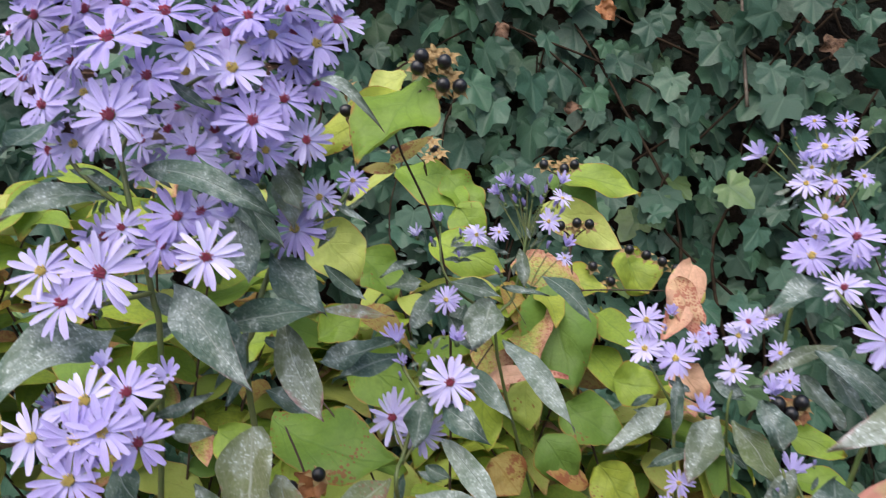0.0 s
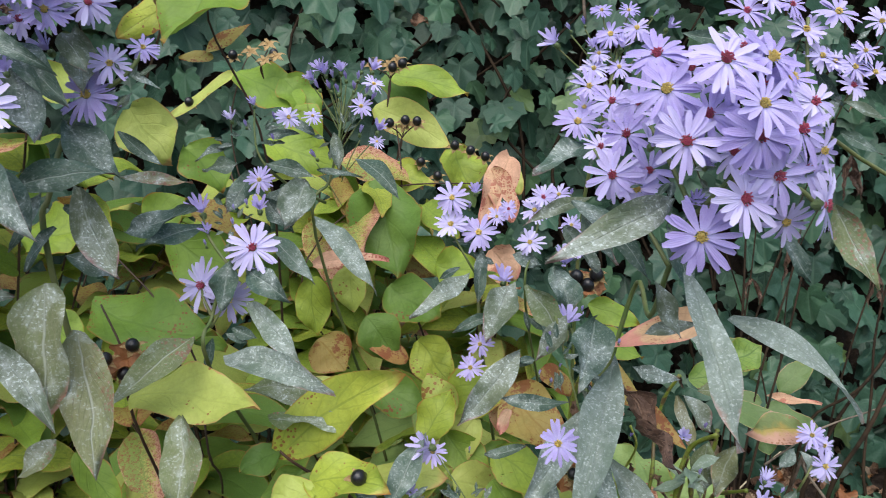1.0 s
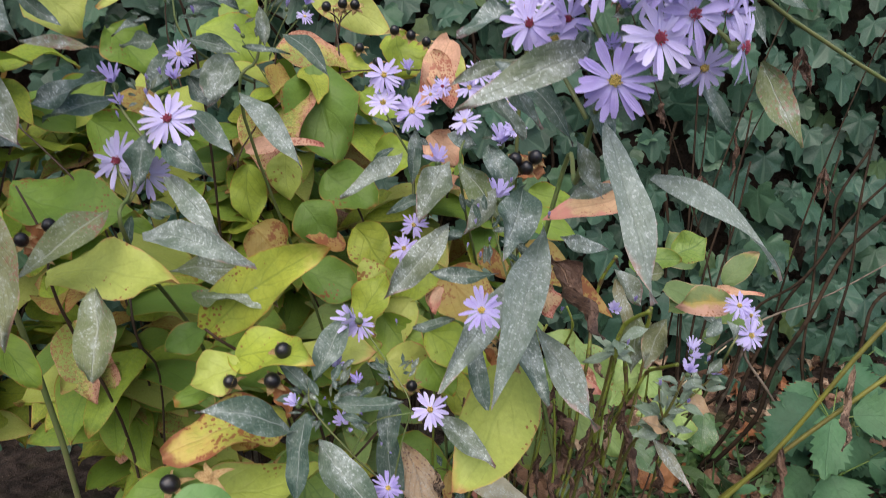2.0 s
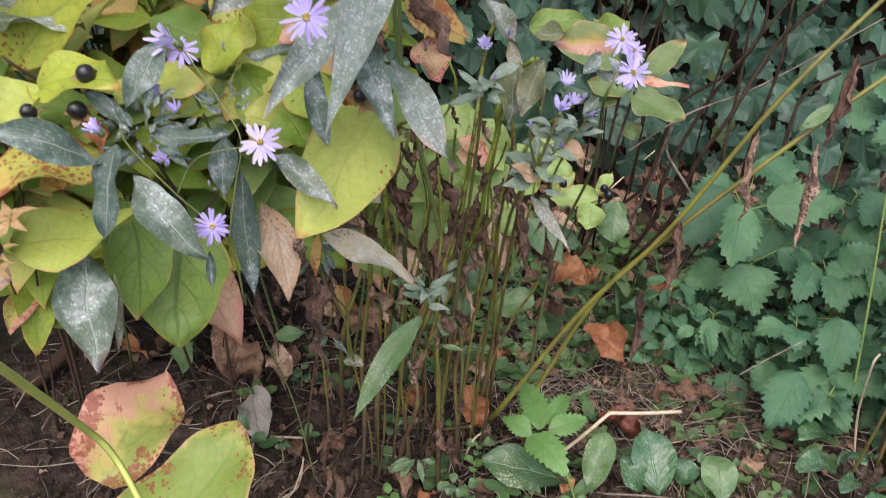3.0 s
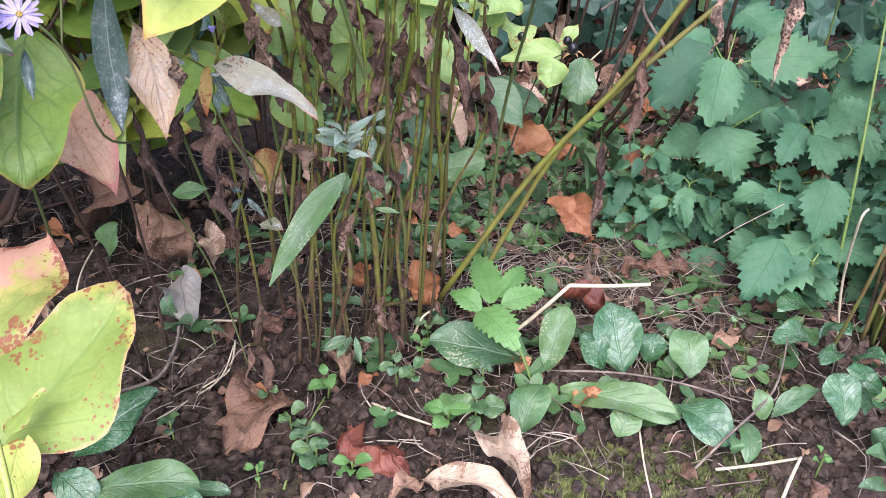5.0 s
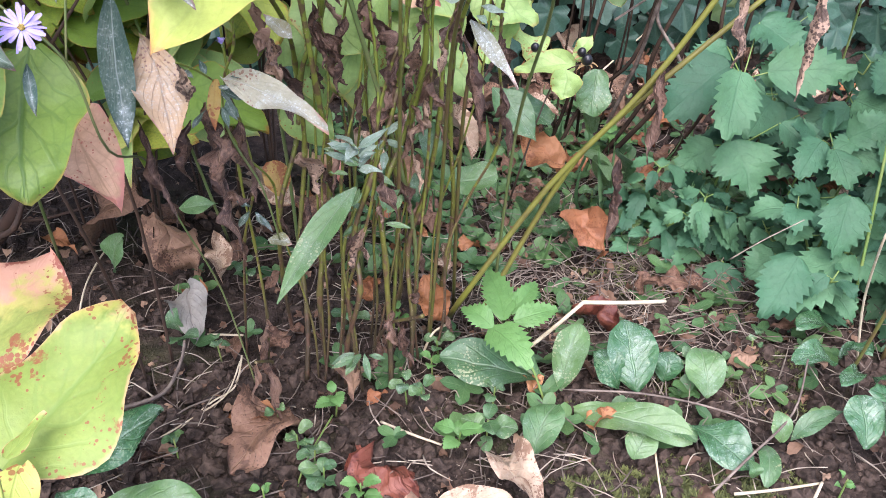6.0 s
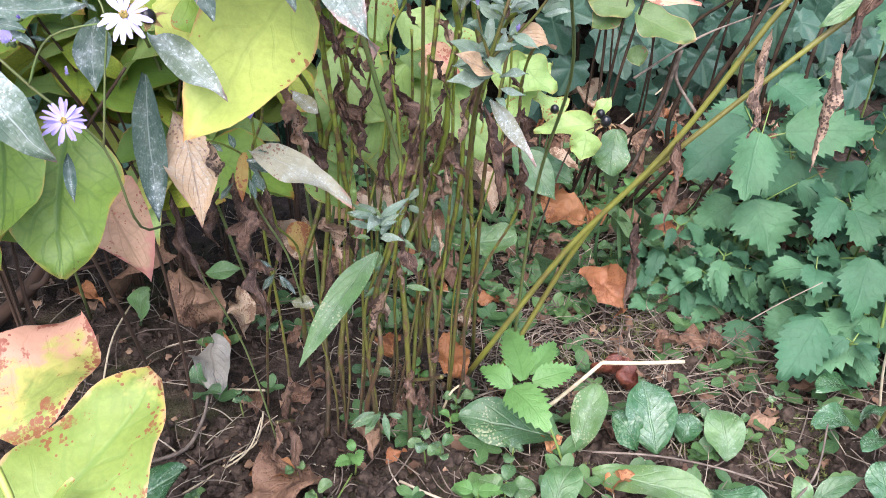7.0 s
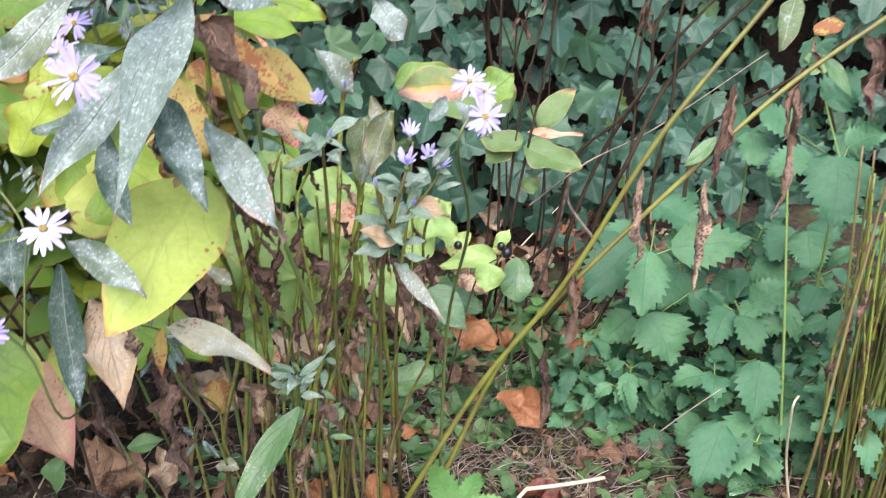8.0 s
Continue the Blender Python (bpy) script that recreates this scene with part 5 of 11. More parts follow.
stem(budding_aster, "stem_aster", [(.053, .634, .665), (.057, .633, .65), (.06, .631, .632)], 0.0005, 0.0004, "stalk")
flower(budding_aster, (.061, .634, .683), (-.1, -.56, .82), 0.0158, "y", "half")
stem(budding_aster, "stem_aster", [(.061, .636, .679), (.061, .635, .663), (.061, .634, .646)], 0.0005, 0.0004, "stalk")
flower(budding_aster, (.065, .633, .677), (-.08, -.6, .8), 0.0128, "y", "bud")
stem(budding_aster, "stem_aster", [(.065, .634, .673), (.063, .634, .657), (.061, .633, .64)], 0.0005, 0.0004, "stalk")
flower(budding_aster, (.074, .632, .677), (.1, -.6, .8), 0.0128, "y", "bud")
stem(budding_aster, "stem_aster", [(.074, .633, .673), (.067, .633, .657), (.061, .633, .64)], 0.0005, 0.0004, "stalk")
flower(budding_aster, (.086, .632, .684), (.29, -.54, .79), 0.0158, "y", "half")
stem(budding_aster, "stem_aster", [(.086, .633, .68), (.073, .634, .664), (.061, .634, .647)], 0.0005, 0.0004, "stalk")
flower(budding_aster, (.08, .628, .666), (.17, -.54, .83), 0.0128, "y", "bud")
stem(budding_aster, "stem_aster", [(.08, .63, .662), (.07, .631, .646), (.06, .63, .629)], 0.0005, 0.0004, "stalk")
flower(budding_aster, (.084, .627, .661), (.35, -.56, .75), 0.0128, "y", "bud")
stem(budding_aster, "stem_aster", [(.084, .628, .656), (.072, .629, .641), (.06, .629, .623)], 0.0005, 0.0004, "stalk")
flower(budding_aster, (.089, .622, .638), (.33, -.57, .75), 0.0158, "y", "half")
stem(budding_aster, "stem_aster", [(.089, .623, .634), (.074, .624, .618), (.06, .624, .601)], 0.0005, 0.0004, "stalk")
flower(budding_aster, (.075, .623, .636), (.14, -.52, .84), 0.0128, "y", "bud")
stem(budding_aster, "stem_aster", [(.075, .624, .631), (.067, .625, .616), (.06, .624, .598)], 0.0005, 0.0004, "stalk")
flower(budding_aster, (.071, .63, .669), (-.02, -.5, .86), 0.0128, "y", "bud")
stem(budding_aster, "stem_aster", [(.071, .631, .665), (.066, .632, .65), (.06, .631, .632)], 0.0005, 0.0004, "stalk")
flower(budding_aster, (.049, .636, .681), (-.29, -.55, .78), 0.0158, "y", "half")
stem(budding_aster, "stem_aster", [(.049, .637, .677), (.055, .636, .662), (.061, .633, .644)], 0.0005, 0.0004, "stalk")
flower(budding_aster, (.055, .634, .678), (-.22, -.56, .8), 0.0128, "y", "bud")
stem(budding_aster, "stem_aster", [(.055, .635, .673), (.058, .635, .658), (.061, .633, .641)], 0.0005, 0.0004, "stalk")
flower(budding_aster, (.077, .633, .684), (.12, -.51, .85), 0.0128, "y", "bud")
stem(budding_aster, "stem_aster", [(.077, .634, .68), (.069, .635, .665), (.061, .634, .647)], 0.0005, 0.0004, "stalk")
flower(budding_aster, (.04, .635, .676), (-.49, -.49, .72), 0.0158, "y", "half")
stem(budding_aster, "stem_aster", [(.04, .637, .671), (.05, .635, .656), (.061, .632, .639)], 0.0005, 0.0004, "stalk")
flower(budding_aster, (.059, .631, .667), (-.19, -.48, .86), 0.0128, "y", "bud")
stem(budding_aster, "stem_aster", [(.059, .632, .663), (.06, .632, .647), (.06, .63, .63)], 0.0005, 0.0004, "stalk")
flower(budding_aster, (.041, .623, .617), (-.46, -.47, .75), 0.0128, "y", "bud")
stem(budding_aster, "stem_aster", [(.041, .624, .613), (.05, .623, .597), (.06, .62, .58)], 0.0005, 0.0004, "stalk")
flower(budding_aster, (.086, .624, .674), (.29, -.59, .75), 0.0196)
flower(budding_aster, (.076, .622, .657), (.11, -.82, .56), 0.0216)
flower(budding_aster, (.088, .62, .63), (.16, -.72, .68), 0.0148)
flower(budding_aster, (.001, .579, .606), (-.12, -.9, .41), 0.0230)
flower(budding_aster, (.022, .596, .65), (.38, -.83, .41), 0.0206)
flower(budding_aster, (.039, .615, .65), (.1, -.74, .66), 0.0164)
flower(budding_aster, (-.021, .611, .647), (-.18, -.49, .85), 0.0133, "y", "half")
flower(budding_aster, (-.004, .611, .658), (-.09, -.57, .81), 0.0123, "y", "half")
flower(budding_aster, (-.01, .609, .642), (-.12, -.52, .85), 0.0095, "y", "bud")
flower(budding_aster, (.011, .607, .648), (-.03, -.58, .82), 0.0095, "y", "bud")
flower(budding_aster, (.01, .604, .632), (-.08, -.52, .85), 0.0095, "y", "bud")
leaf(budding_aster, "aster", (.035, .595, .604), (.018, .57, .573), .028, (.09, -.79, .61))
leaf(budding_aster, "aster", (.071, .614, .617), (.103, .584, .59), .014, (-.2, -.66, .72), .008)
leaf(budding_aster, "aster", (.055, .62, .637), (.058, .614, .608), .011, (-.02, -.74, .68))
leaf(budding_aster, "silver", (.04, .569, .58), (.082, .503, .538), .016, (-.07, -.77, .64), .006)
leaf(budding_aster, "aster", (.004, .601, .615), (.041, .595, .605), .012, (-.3, -.85, .44))
leaf(budding_aster, "aster", (.041, .616, .609), (.076, .61, .603), .007, (-.05, -.79, .62))
leaf(budding_aster, "aster", (-.005, .602, .611), (-.026, .597, .578), .017, (.11, -.69, .71))
leaf(budding_aster, "aster", (-.025, .608, .628), (-.049, .608, .617), .008, (-.08, -.75, .65))
leaf(budding_aster, "aster", (.004, .606, .636), (.029, .603, .638), .008, (-.04, -.89, .46))
leaf(budding_aster, "aster", (-.017, .604, .615), (-.043, .606, .611), .013, (-.23, -.75, .62))
leaf(budding_aster, "aster", (.002, .606, .589), (.023, .598, .564), .016, (-.23, -.79, .57))
leaf(budding_aster, "aster", (.024, .626, .646), (.041, .621, .635), .009, (.07, -.84, .54))
leaf(budding_aster, "aster", (.015, .617, .596), (.006, .613, .575), .013, (-.25, -.64, .73))
leaf(budding_aster, "aster", (.006, .606, .629), (.019, .604, .631), .004, (.1, -.76, .64))
leaf(budding_aster, "aster", (-.027, .617, .626), (-.036, .618, .624), .003, (-.38, -.69, .62))
leaf(budding_aster, "aster", (-.014, .61, .642), (-.02, .612, .65), .003, (-.35, -.6, .72))
leaf(budding_aster, "aster", (-.007, .611, .639), (-.011, .613, .647), .004, (-.34, -.74, .58))
leaf(budding_aster, "aster", (.004, .605, .643), (.011, .605, .646), .002, (.17, -.81, .56))
leaf(budding_aster, "aster", (-.015, .618, .635), (-.025, .619, .636), .004, (.08, -.73, .68))
leaf(budding_aster, "aster", (.004, .607, .64), (.008, .608, .648), .003, (-.3, -.81, .49))
leaf(budding_aster, "aster", (.008, .616, .644), (.015, .617, .649), .002, (.03, -.76, .65))
leaf(budding_aster, "aster", (-.021, .607, .629), (-.034, .609, .627), .005, (0, -.8, .6))
leaf(budding_aster, "aster", (-.029, .62, .631), (-.037, .622, .633), .003, (-.3, -.76, .57))
leaf(budding_aster, "aster", (-.002, .615, .63), (.011, .614, .631), .004, (-.34, -.75, .56))
leaf(budding_aster, "aster", (-.004, .606, .626), (-.004, .605, .619), .003, (-.09, -.85, .52))
leaf(budding_aster, "aster", (-.014, .614, .648), (-.018, .616, .654), .002, (.09, -.71, .7))
leaf(budding_aster, "aster", (.005, .607, .64), (.016, .606, .643), .004, (-.04, -.73, .68))
leaf(budding_aster, "aster", (.063, .632, .637), (.075, .632, .643), .004, (.03, -.8, .6))
leaf(budding_aster, "aster", (.066, .638, .644), (.067, .64, .653), .004, (.05, -.74, .67))
leaf(budding_aster, "aster", (.048, .63, .632), (.036, .632, .633), .004, (-.16, -.65, .75))
leaf(budding_aster, "aster", (.06, .637, .641), (.062, .639, .649), .003, (-.18, -.65, .74))
leaf(budding_aster, "aster", (.054, .629, .63), (.042, .629, .624), .003, (-.33, -.72, .61))
leaf(budding_aster, "aster", (.063, .624, .644), (.06, .626, .653), .003, (-.22, -.84, .5))
leaf(budding_aster, "aster", (.053, .635, .624), (.051, .633, .614), .004, (.13, -.72, .68))
leaf(budding_aster, "aster", (.069, .625, .643), (.072, .627, .651), .004, (-.22, -.77, .59))

right_aster = thing("aster_plant", "tall aster with heavy lilac flower head and drooping mildewed leaves", "aster", "asters in the border", at=(.31, .61, 0))
stem(right_aster, "stem_aster", [(.31, .61, 0), (.308, .59, .15), (.241, .522, .431), (.245, .501, .487), (.253, .481, .548), (.231, .4, .549), (.225, .362, .587), (.219, .324, .62)], 0.0019, 0.0014)
stem(right_aster, "stem_aster", [(.213, .31, .622), (.223, .301, .638), (.228, .293, .649), (.231, .29, .663)], 0.0014, 0.0009)
stem(right_aster, "stem_aster", [(.213, .31, .622), (.204, .315, .642), (.198, .33, .66)], 0.0013, 0.0009)
stem(right_aster, "stem_aster", [(.223, .301, .638), (.247, .293, .637), (.261, .294, .627)], 0.0012, 0.0009)
stem(right_aster, "stem_aster", [(.211, .33, .595), (.203, .351, .616), (.206, .426, .636), (.205, .46, .649)], 0.0012, 0.0007)
flower(right_aster, (.212, .288, .688), (-.07, -.77, .63), 0.0351, "r")
flower(right_aster, (.192, .298, .676), (-.16, -.86, .48), 0.0333)
flower(right_aster, (.221, .273, .671), (.09, -.83, .54), 0.0305)
flower(right_aster, (.222, .275, .659), (.01, -.98, .18), 0.0337, "r")
flower(right_aster, (.198, .288, .656), (-.34, -.9, .27), 0.0334, "r")
flower(right_aster, (.211, .298, .666), (-.29, -.82, .5), 0.0301, "r")
flower(right_aster, (.221, .305, .679), (-.12, -.75, .65), 0.0276, "r")
flower(right_aster, (.243, .283, .661), (.35, -.88, .32), 0.0328, "r")
flower(right_aster, (.202, .336, .691), (-.41, -.62, .66), 0.0327, "r")
flower(right_aster, (.24, .305, .689), (.16, -.74, .66), 0.0363)
flower(right_aster, (.26, .304, .671), (.29, -.79, .54), 0.0280, "r")
flower(right_aster, (.236, .285, .642), (.13, -.98, .13), 0.0333, "r")
flower(right_aster, (.223, .285, .633), (-.09, -.99, .12), 0.0344, "r")
flower(right_aster, (.209, .293, .616), (-.27, -.96, .09), 0.0355)
flower(right_aster, (.261, .29, .629), (.79, -.61, .01), 0.0326, "r")
flower(right_aster, (.204, .362, .669), (-.53, -.74, .41), 0.0256, "r")
flower(right_aster, (.186, .342, .636), (-.39, -.87, .3), 0.0292, "r")
flower(right_aster, (.197, .339, .63), (-.24, -.96, .11), 0.0260)
flower(right_aster, (.196, .354, .654), (-.4, -.78, .48), 0.0293, "r")
flower(right_aster, (.263, .299, .651), (.46, -.89, .07), 0.0251)
flower(right_aster, (.252, .304, .62), (.01, -.94, -.35), 0.0258)
flower(right_aster, (.241, .332, .694), (-.02, -.65, .76), 0.0312, "r")
flower(right_aster, (.256, .317, .681), (.27, -.78, .57), 0.0303)
flower(right_aster, (.217, .333, .685), (-.31, -.74, .6), 0.0296, "r")
flower(right_aster, (.208, .329, .663), (-.34, -.81, .48), 0.0296, "r")
flower(right_aster, (.226, .304, .65), (-.08, -.89, .45), 0.0295, "r")
flower(right_aster, (.262, .308, .642), (.23, -.92, .31), 0.0288, "r")
flower(right_aster, (.238, .308, .678), (-.07, -.81, .58), 0.0295, "r")
flower(right_aster, (.205, .345, .638), (-.42, -.9, .12), 0.0263, "r")
flower(right_aster, (.213, .31, .627), (-.11, -.76, .64), 0.0099, "r", "half")
flower(right_aster, (.218, .313, .643), (-.04, -.73, .68), 0.0110, "r", "half")
flower(right_aster, (.195, .318, .652), (.03, -.73, .69), 0.0152, "r", "half")
flower(right_aster, (.24, .321, .69), (-.12, -.73, .67), 0.0165, "r", "half")
leaf(right_aster, "aster", (.223, .309, .633), (.211, .31, .629), .005, (-.14, -.83, .54))
leaf(right_aster, "aster", (.246, .314, .641), (.252, .314, .644), .002, (-.26, -.83, .49))
leaf(right_aster, "aster", (.236, .311, .654), (.237, .312, .66), .003, (.01, -.83, .56))
leaf(right_aster, "aster", (.235, .31, .625), (.234, .309, .616), .003, (-.3, -.81, .5))
leaf(right_aster, "aster", (.21, .309, .622), (.2, .309, .619), .003, (-.07, -.88, .48))
leaf(right_aster, "aster", (.221, .306, .622), (.217, .306, .619), .002, (-.12, -.85, .52))
leaf(right_aster, "aster", (.257, .307, .65), (.263, .307, .654), .002, (.03, -.72, .69))
leaf(right_aster, "aster", (.254, .313, .618), (.265, .311, .615), .004, (.14, -.76, .63))
leaf(right_aster, "aster", (.245, .312, .642), (.252, .312, .646), .003, (-.18, -.83, .53))
leaf(right_aster, "aster", (.256, .306, .641), (.265, .305, .641), .003, (.05, -.72, .69))
leaf(right_aster, "aster", (.246, .317, .638), (.252, .317, .639), .002, (-.41, -.78, .47))
leaf(right_aster, "aster", (.228, .314, .664), (.226, .315, .671), .002, (.02, -.9, .43))
leaf(right_aster, "aster", (.255, .319, .64), (.262, .319, .643), .002, (-.05, -.79, .61))
leaf(right_aster, "aster", (.222, .314, .654), (.214, .316, .662), .004, (-.27, -.77, .57))
leaf(right_aster, "aster", (.206, .326, .647), (.204, .327, .652), .002, (-.03, -.75, .66))
leaf(right_aster, "aster", (.218, .327, .652), (.22, .328, .659), .002, (-.04, -.76, .65))
leaf(right_aster, "aster", (.22, .338, .653), (.225, .339, .661), .003, (.21, -.88, .42))
leaf(right_aster, "aster", (.221, .333, .639), (.232, .332, .641), .003, (.12, -.76, .64))
leaf(right_aster, "aster", (.209, .33, .634), (.203, .329, .627), .003, (.11, -.69, .72))
leaf(right_aster, "aster", (.22, .331, .628), (.226, .328, .621), .003, (-.23, -.72, .66))
leaf(right_aster, "aster", (.212, .333, .634), (.21, .331, .626), .004, (-.16, -.69, .71))
leaf(right_aster, "aster", (.225, .334, .635), (.23, .332, .629), .003, (.18, -.88, .45))
leaf(right_aster, "aster", (.221, .324, .641), (.228, .323, .641), .002, (-.1, -.86, .51))
leaf(right_aster, "aster", (.198, .334, .632), (.192, .335, .631), .002, (.11, -.68, .72))
flower(right_aster, (.203, .462, .654), (-.26, -.76, .6), 0.0299)
flower(right_aster, (.217, .442, .667), (-.25, -.83, .5), 0.0301, "r")
flower(right_aster, (.21, .465, .675), (-.16, -.83, .54), 0.0253)
flower(right_aster, (.21, .437, .641), (-.28, -.74, .61), 0.0257, "r")
flower(right_aster, (.226, .459, .655), (-.35, -.72, .59), 0.0230)
flower(right_aster, (.213, .483, .662), (-.29, -.79, .54), 0.0199)
leaf(right_aster, "white", (.219, .328, .593), (.232, .286, .521), .017, (-.01, -.69, .73), .012)
leaf(right_aster, "white", (.255, .353, .561), (.314, .325, .513), .016, (.07, -.64, .76), .012)
leaf(right_aster, "aster", (.209, .322, .628), (.146, .304, .604), .016, (-.02, -.85, .53), .006)
leaf(right_aster, "aster", (.187, .414, .613), (.219, .371, .576), .013, (-.25, -.7, .67), .008)
leaf(right_aster, "aster", (.202, .422, .614), (.16, .414, .599), .008, (-.29, -.82, .49))
leaf(right_aster, "aster", (.213, .468, .642), (.171, .439, .626), .016, (-.33, -.74, .59))
leaf(right_aster, "aster", (.261, .322, .614), (.274, .315, .589), .01, (-.11, -.74, .67))
leaf(right_aster, "pale", (.315, .368, .616), (.33, .347, .575), .018, (-.37, -.67, .64))
leaf(right_aster, "aster", (.331, .398, .669), (.357, .392, .659), .006, (-.37, -.67, .65))
leaf(right_aster, "aster", (.331, .394, .652), (.353, .389, .64), .008, (.01, -.87, .49))
leaf(right_aster, "aster", (.225, .366, .702), (.259, .361, .695), .007, (-.36, -.82, .44))
leaf(right_aster, "aster", (.224, .367, .607), (.228, .338, .572), .012, (.06, -.7, .71))
leaf(right_aster, "aster", (.218, .362, .579), (.23, .354, .551), .011, (-.15, -.85, .51))
leaf(right_aster, "aster", (.222, .385, .544), (.245, .364, .555), .008, (-.35, -.83, .43))
leaf(right_aster, "aster", (.193, .412, .609), (.211, .403, .578), .014, (.08, -.8, .59))
leaf(right_aster, "aster", (.189, .431, .596), (.208, .423, .57), .013, (.2, -.77, .6))
leaf(right_aster, "pink", (.304, .473, .525), (.231, .459, .512), .021, (.06, -.83, .56))
leaf(right_aster, "aster", (.233, .427, .509), (.262, .422, .502), .01, (-.28, -.82, .49))
leaf(right_aster, "aster", (.199, .461, .644), (.191, .463, .647), .003, (-.35, -.6, .72))
leaf(right_aster, "aster", (.215, .459, .633), (.223, .455, .622), .004, (-.15, -.87, .46))
leaf(right_aster, "aster", (.197, .459, .642), (.188, .459, .64), .003, (-.2, -.69, .7))
leaf(right_aster, "aster", (.215, .464, .636), (.219, .461, .624), .005, (-.33, -.71, .62))
leaf(right_aster, "aster", (.213, .462, .633), (.212, .461, .626), .002, (-.35, -.77, .54))
leaf(right_aster, "aster", (.22, .454, .632), (.228, .452, .627), .003, (-.01, -.81, .58))

back_aster = thing("aster_plant", "aster stem topped with pale lilac daisies and buds", "aster", "asters in the border", at=(.28, .72, 0))
stem(back_aster, "stem_aster", [(.28, .72, 0), (.27, .68, .3), (.26, .64, .55), (.262, .59, .662), (.269, .595, .692), (.274, .599, .713)], 0.0020, 0.0009)
flower(back_aster, (.264, .595, .712), (-.18, -.66, .73), 0.0297)
stem(back_aster, "stem_aster", [(.265, .598, .71), (.266, .596, .691), (.265, .594, .672)], 0.0006, 0.0005, "stalk")
flower(back_aster, (.284, .594, .717), (-.09, -.74, .66), 0.0259)
stem(back_aster, "stem_aster", [(.285, .596, .715), (.276, .595, .696), (.266, .595, .677)], 0.0006, 0.0005, "stalk")
flower(back_aster, (.251, .591, .687), (-.21, -.77, .6), 0.0249)
stem(back_aster, "stem_aster", [(.252, .594, .684), (.259, .591, .666), (.265, .588, .647)], 0.0006, 0.0005, "stalk")
flower(back_aster, (.27, .589, .688), (-.14, -.71, .69), 0.0230)
stem(back_aster, "stem_aster", [(.271, .592, .685), (.269, .59, .667), (.265, .589, .648)], 0.0006, 0.0005, "stalk")
flower(back_aster, (.258, .6, .73), (-.18, -.68, .71), 0.0182)
stem(back_aster, "stem_aster", [(.259, .602, .728), (.263, .6, .71), (.266, .598, .691)], 0.0006, 0.0005, "stalk")
flower(back_aster, (.278, .597, .73), (-.06, -.75, .66), 0.0182)
stem(back_aster, "stem_aster", [(.279, .6, .728), (.273, .599, .71), (.266, .598, .691)], 0.0006, 0.0005, "stalk")
flower(back_aster, (.289, .588, .692), (.03, -.68, .73), 0.0191)
stem(back_aster, "stem_aster", [(.29, .59, .69), (.279, .59, .671), (.265, .589, .652)], 0.0006, 0.0005, "stalk")
flower(back_aster, (.255, .593, .698), (-.15, -.73, .67), 0.0191)
stem(back_aster, "stem_aster", [(.256, .596, .696), (.262, .593, .677), (.265, .591, .658)], 0.0006, 0.0005, "stalk")
flower(back_aster, (.223, .599, .705), (-.65, -.46, .6), 0.0211, "y", "half")
stem(back_aster, "stem_aster", [(.224, .601, .703), (.245, .597, .684), (.262, .593, .665)], 0.0006, 0.0004, "stalk")
flower(back_aster, (.307, .591, .717), (.57, -.51, .65), 0.0144, "y", "half")
stem(back_aster, "stem_aster", [(.308, .593, .715), (.287, .594, .696), (.262, .595, .677)], 0.0006, 0.0004, "stalk")
flower(back_aster, (.251, .595, .702), (-.23, -.62, .75), 0.0144, "y", "half")
stem(back_aster, "stem_aster", [(.252, .597, .7), (.259, .594, .681), (.262, .592, .662)], 0.0006, 0.0004, "stalk")
flower(back_aster, (.296, .594, .726), (.48, -.6, .64), 0.0105, "y", "bud")
stem(back_aster, "stem_aster", [(.297, .597, .724), (.281, .597, .706), (.262, .597, .687)], 0.0006, 0.0004, "stalk")
flower(back_aster, (.234, .599, .715), (-.52, -.52, .68), 0.0105, "y", "bud")
stem(back_aster, "stem_aster", [(.235, .602, .712), (.25, .598, .694), (.262, .595, .675)], 0.0006, 0.0004, "stalk")
flower(back_aster, (.245, .599, .719), (-.39, -.5, .77), 0.0105, "y", "bud")
stem(back_aster, "stem_aster", [(.246, .601, .716), (.256, .598, .698), (.262, .596, .679)], 0.0006, 0.0004, "stalk")
flower(back_aster, (.272, .592, .702), (.09, -.61, .79), 0.0172, "y", "half")
stem(back_aster, "stem_aster", [(.273, .595, .7), (.269, .593, .681), (.262, .592, .662)], 0.0006, 0.0004, "stalk")
leaf(back_aster, "aster", (.27, .599, .67), (.274, .597, .661), .003, (-.37, -.68, .63))
leaf(back_aster, "aster", (.243, .607, .675), (.233, .607, .669), .004, (-.26, -.81, .52))
leaf(back_aster, "aster", (.252, .602, .687), (.241, .603, .684), .004, (.2, -.79, .58))
leaf(back_aster, "aster", (.256, .604, .701), (.249, .606, .705), .002, (.13, -.86, .49))
leaf(back_aster, "aster", (.253, .606, .672), (.245, .606, .667), .003, (.18, -.75, .64))
leaf(back_aster, "aster", (.24, .599, .698), (.233, .6, .7), .002, (-.13, -.87, .47))
leaf(back_aster, "aster", (.243, .598, .683), (.232, .598, .679), .004, (-.08, -.74, .67))
leaf(back_aster, "aster", (.256, .604, .68), (.247, .604, .671), .004, (.12, -.81, .57))
leaf(back_aster, "aster", (.246, .595, .678), (.235, .595, .671), .004, (.03, -.68, .73))
leaf(back_aster, "aster", (.259, .6, .683), (.248, .6, .675), .004, (.14, -.74, .66))

